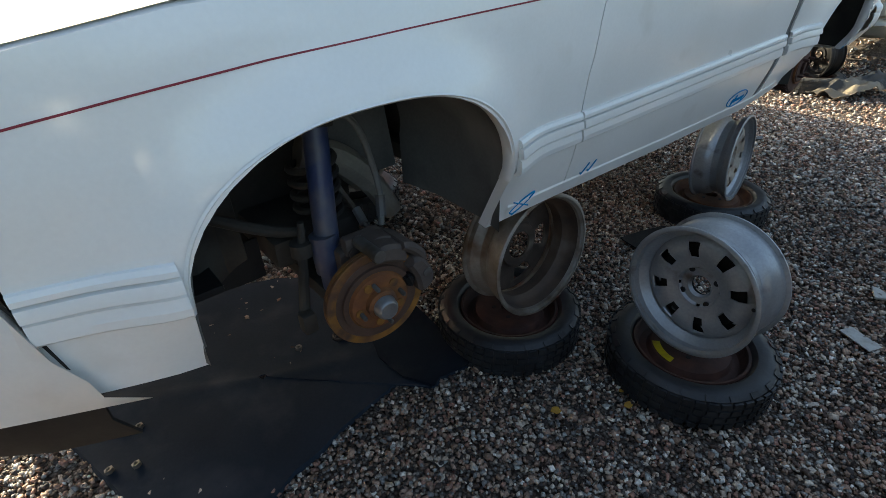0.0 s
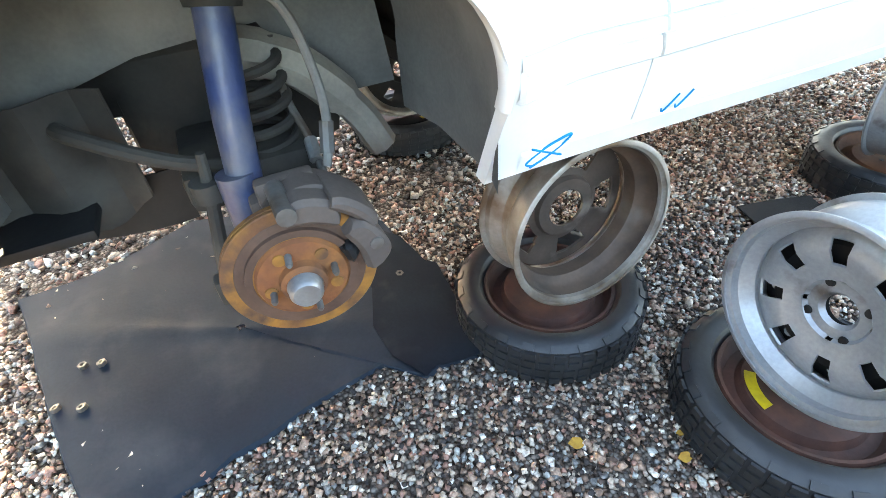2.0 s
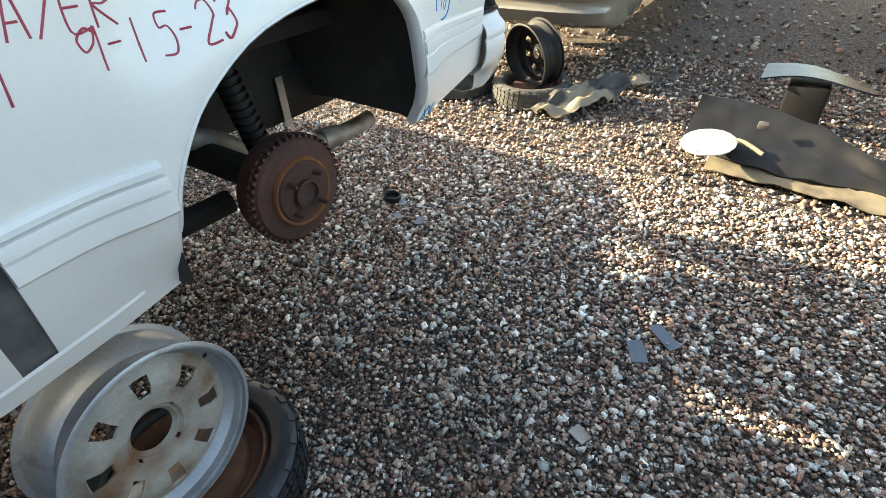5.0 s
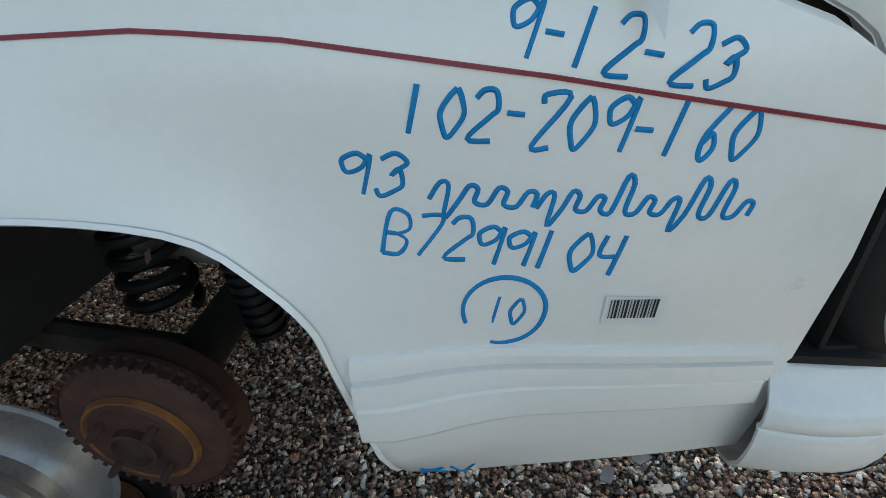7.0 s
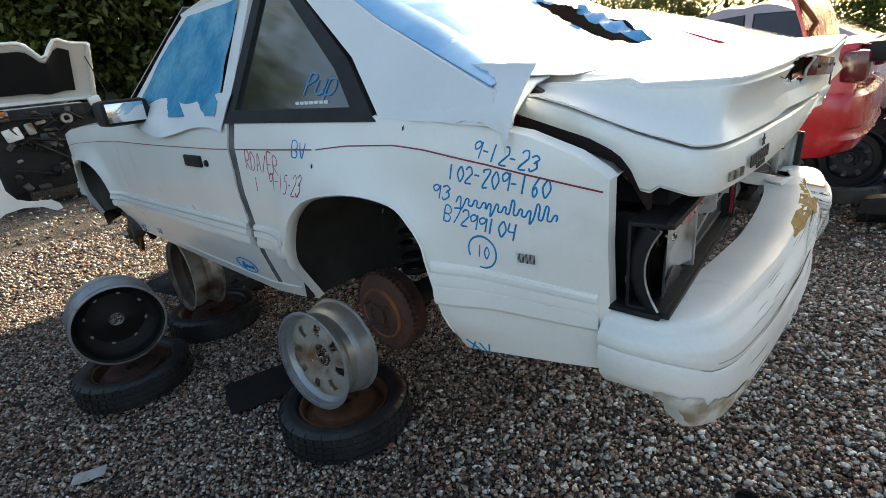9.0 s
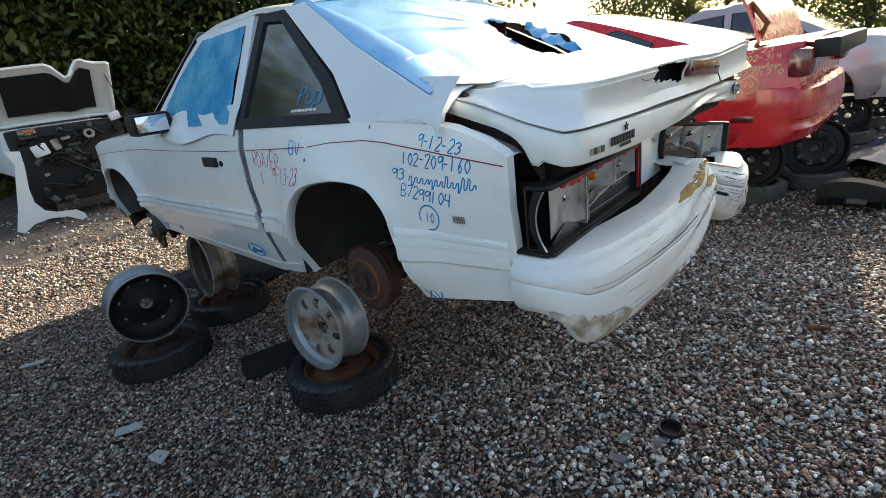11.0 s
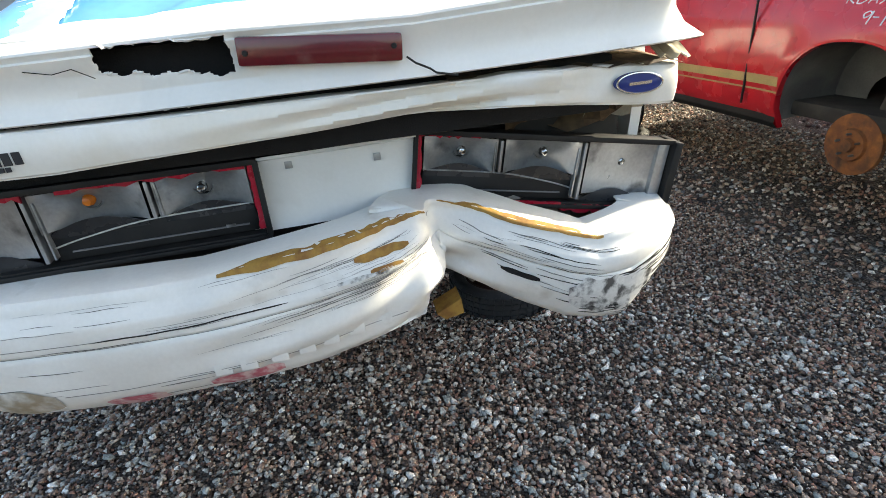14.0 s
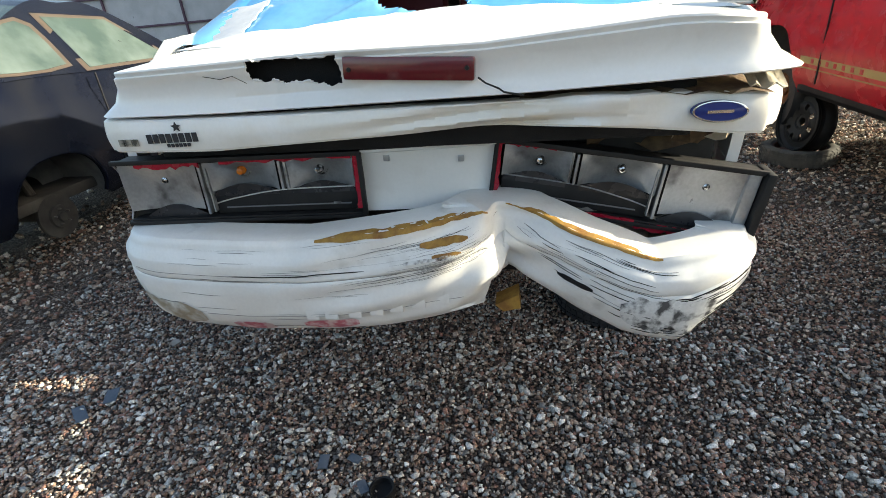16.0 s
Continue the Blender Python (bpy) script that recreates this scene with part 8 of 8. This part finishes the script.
for a in np.linspace(0.06, 1, 20):
    made.append([(4.5 - 0.1 * a + 0.16 * b + 0.03 * noise.noise((6 * a, 2 * b, 7)), -0.46 - 0.92 * a, 0.03 + 0.035 * b + 0.025 * noise.noise((8 * a, 5 * b, 1))) for b in np.linspace(0, 1, 6)])
part("lining", thicken(grid(made), 0.006), mat("tan_fibre_lining", (0.2, 0.165, 0.11), 0.85, col2=(0.09, 0.075, 0.055), scale=9, bump=0.3), door_card, "tan fibre lining")
part("bracket", box((0.05, 0.05, 0.03), (4.74, -0.7, 0.2), 0.01), GREY_IRON, door_card)
part("trim_strip", tube(smooth_curve([(4.6, -0.5, 0.12), (4.62, -0.62, 0.15), (4.58, -0.74, 0.12)], 5), 0.012, 7), mat("tan_trim", (0.42, 0.33, 0.2), 0.6, bump=0.1), door_card, "loose tan trim strip")
solo("mirror_glass_scrap", prism([(4.53 + 0.16 * math.cos(t) - 0.06 * math.sin(t), -0.5 + 0.12 * math.sin(t) + 0.03 * math.cos(t)) for t in np.linspace(0, 6.1, 18)], 0.006, "XY", 0.15), PAPER, "pale oval panel lying on the door panel", "car panel")
duct = thing("plastic_duct", "black plastic duct standing on gravel under a dark lid", "duct")
part("box", box((0.2, 0.2, 0.26), (5.3, -0.84, 0.14), 0.02), BLACK, duct)
part("lid", thicken(grid([[(5.16 + 0.3 * b + 0.04 * math.sin(5 * a), -0.6 - 0.52 * a, 0.3 + 0.03 * math.sin(3.1 * a) - 0.05 * b * a) for b in np.linspace(0, 1, 5)] for a in np.linspace(0, 1, 12)]), 0.008), NAVY, duct, "bent blue-grey lid")
crate = thing("plastic_crate", "yellow and black plastic crate on the gravel", "crate")
part("body", box((0.42, 0.6, 0.12), (5.85, 2.45, 0.08), 0.02), BLACK, crate)
for k in range(4):
    part("slat", box((0.4, 0.1, 0.03), (5.85, 2.23 + 0.145 * k, 0.15), 0.008), YEL_PLASTIC, crate, "yellow slat")
jk = thing("bumper_cover", "black ribbed bumper cover lying open on gravel", "bumper cover")
made = []
for a in np.linspace(0, 1, 20):
    x = 3.46 + 0.56 * a
    sag = 0.02 * math.sin(9 * a)
    made.append([(x, 3.72 + 0.06 * math.sin(4 * a), 0.03), (x, 3.7, 0.1 + sag * 0.5), (x + 0.01, 3.71, 0.2 + 0.03 * math.sin(5 * a)), (x + 0.02, 3.78, 0.215 + 0.03 * math.sin(5 * a)), (x, 3.95 + 0.05 * a, 0.13), (x, 4.2, 0.1 + sag), (x, 4.28, 0.05)])
part("skin", thicken(grid(made), 0.01), BLACK, jk, "", 25)
for k in range(5):
    part("rib", box((0.012, 0.02, 0.13), (3.52 + 0.11 * k, 3.692, 0.11), 0.003), BLACK, jk)
part("bracket", box((0.12, 0.02, 0.04), (3.7, 3.688, 0.09), 0.005), GREY_IRON, jk, "bare metal bracket")
part("bracket", tube([(3.9, 3.66, 0.04), (4.0, 3.68, 0.11), (4.06, 3.74, 0.1)], 0.02, 8), GREY_IRON, jk, "bare metal bracket")
made = [[(3.42 + 0.52 * b + 0.12 * a * (1 - b), 4.4 + 1.25 * a, 0.1 + 0.14 * math.sin(math.pi * b) + 0.05 * noise.noise((5 * a, 4 * b, 2)) + 0.03 * math.sin(6 * a)) for b in np.linspace(0, 1, 14)] for a in np.linspace(0, 1, 26)]
solo("loose_wing", thicken(grid(made), 0.004), mat("dark_blue_gloss", (0.008, 0.016, 0.05), 0.45, coat=0.05, col2=(0.014, 0.026, 0.07), scale=5, bump=0.05), "crumpled glossy dark blue car wing on gravel", "car wing")
solo("floor_mat", thicken(grid([[(3.95 + 0.6 * a, 5.55 + 0.6 * b, 0.03 + 0.06 * a * b + 0.01 * math.sin(7 * a)) for b in np.linspace(0, 1, 6)] for a in np.linspace(0, 1, 8)]), 0.008), TARP, "dark grey liner sheet on gravel", "liner")
made = [[(3.0 + 0.7 * a, 5.0 + 0.6 * b, 0.04 + 0.12 * math.sin(3.14 * b) + 0.02 * math.sin(9 * a)) for b in np.linspace(0, 1, 6)] for a in np.linspace(0, 1, 8)]
solo("wheel_liner", thicken(grid(made), 0.006), BLACK, "black plastic liner lying on gravel", "liner")
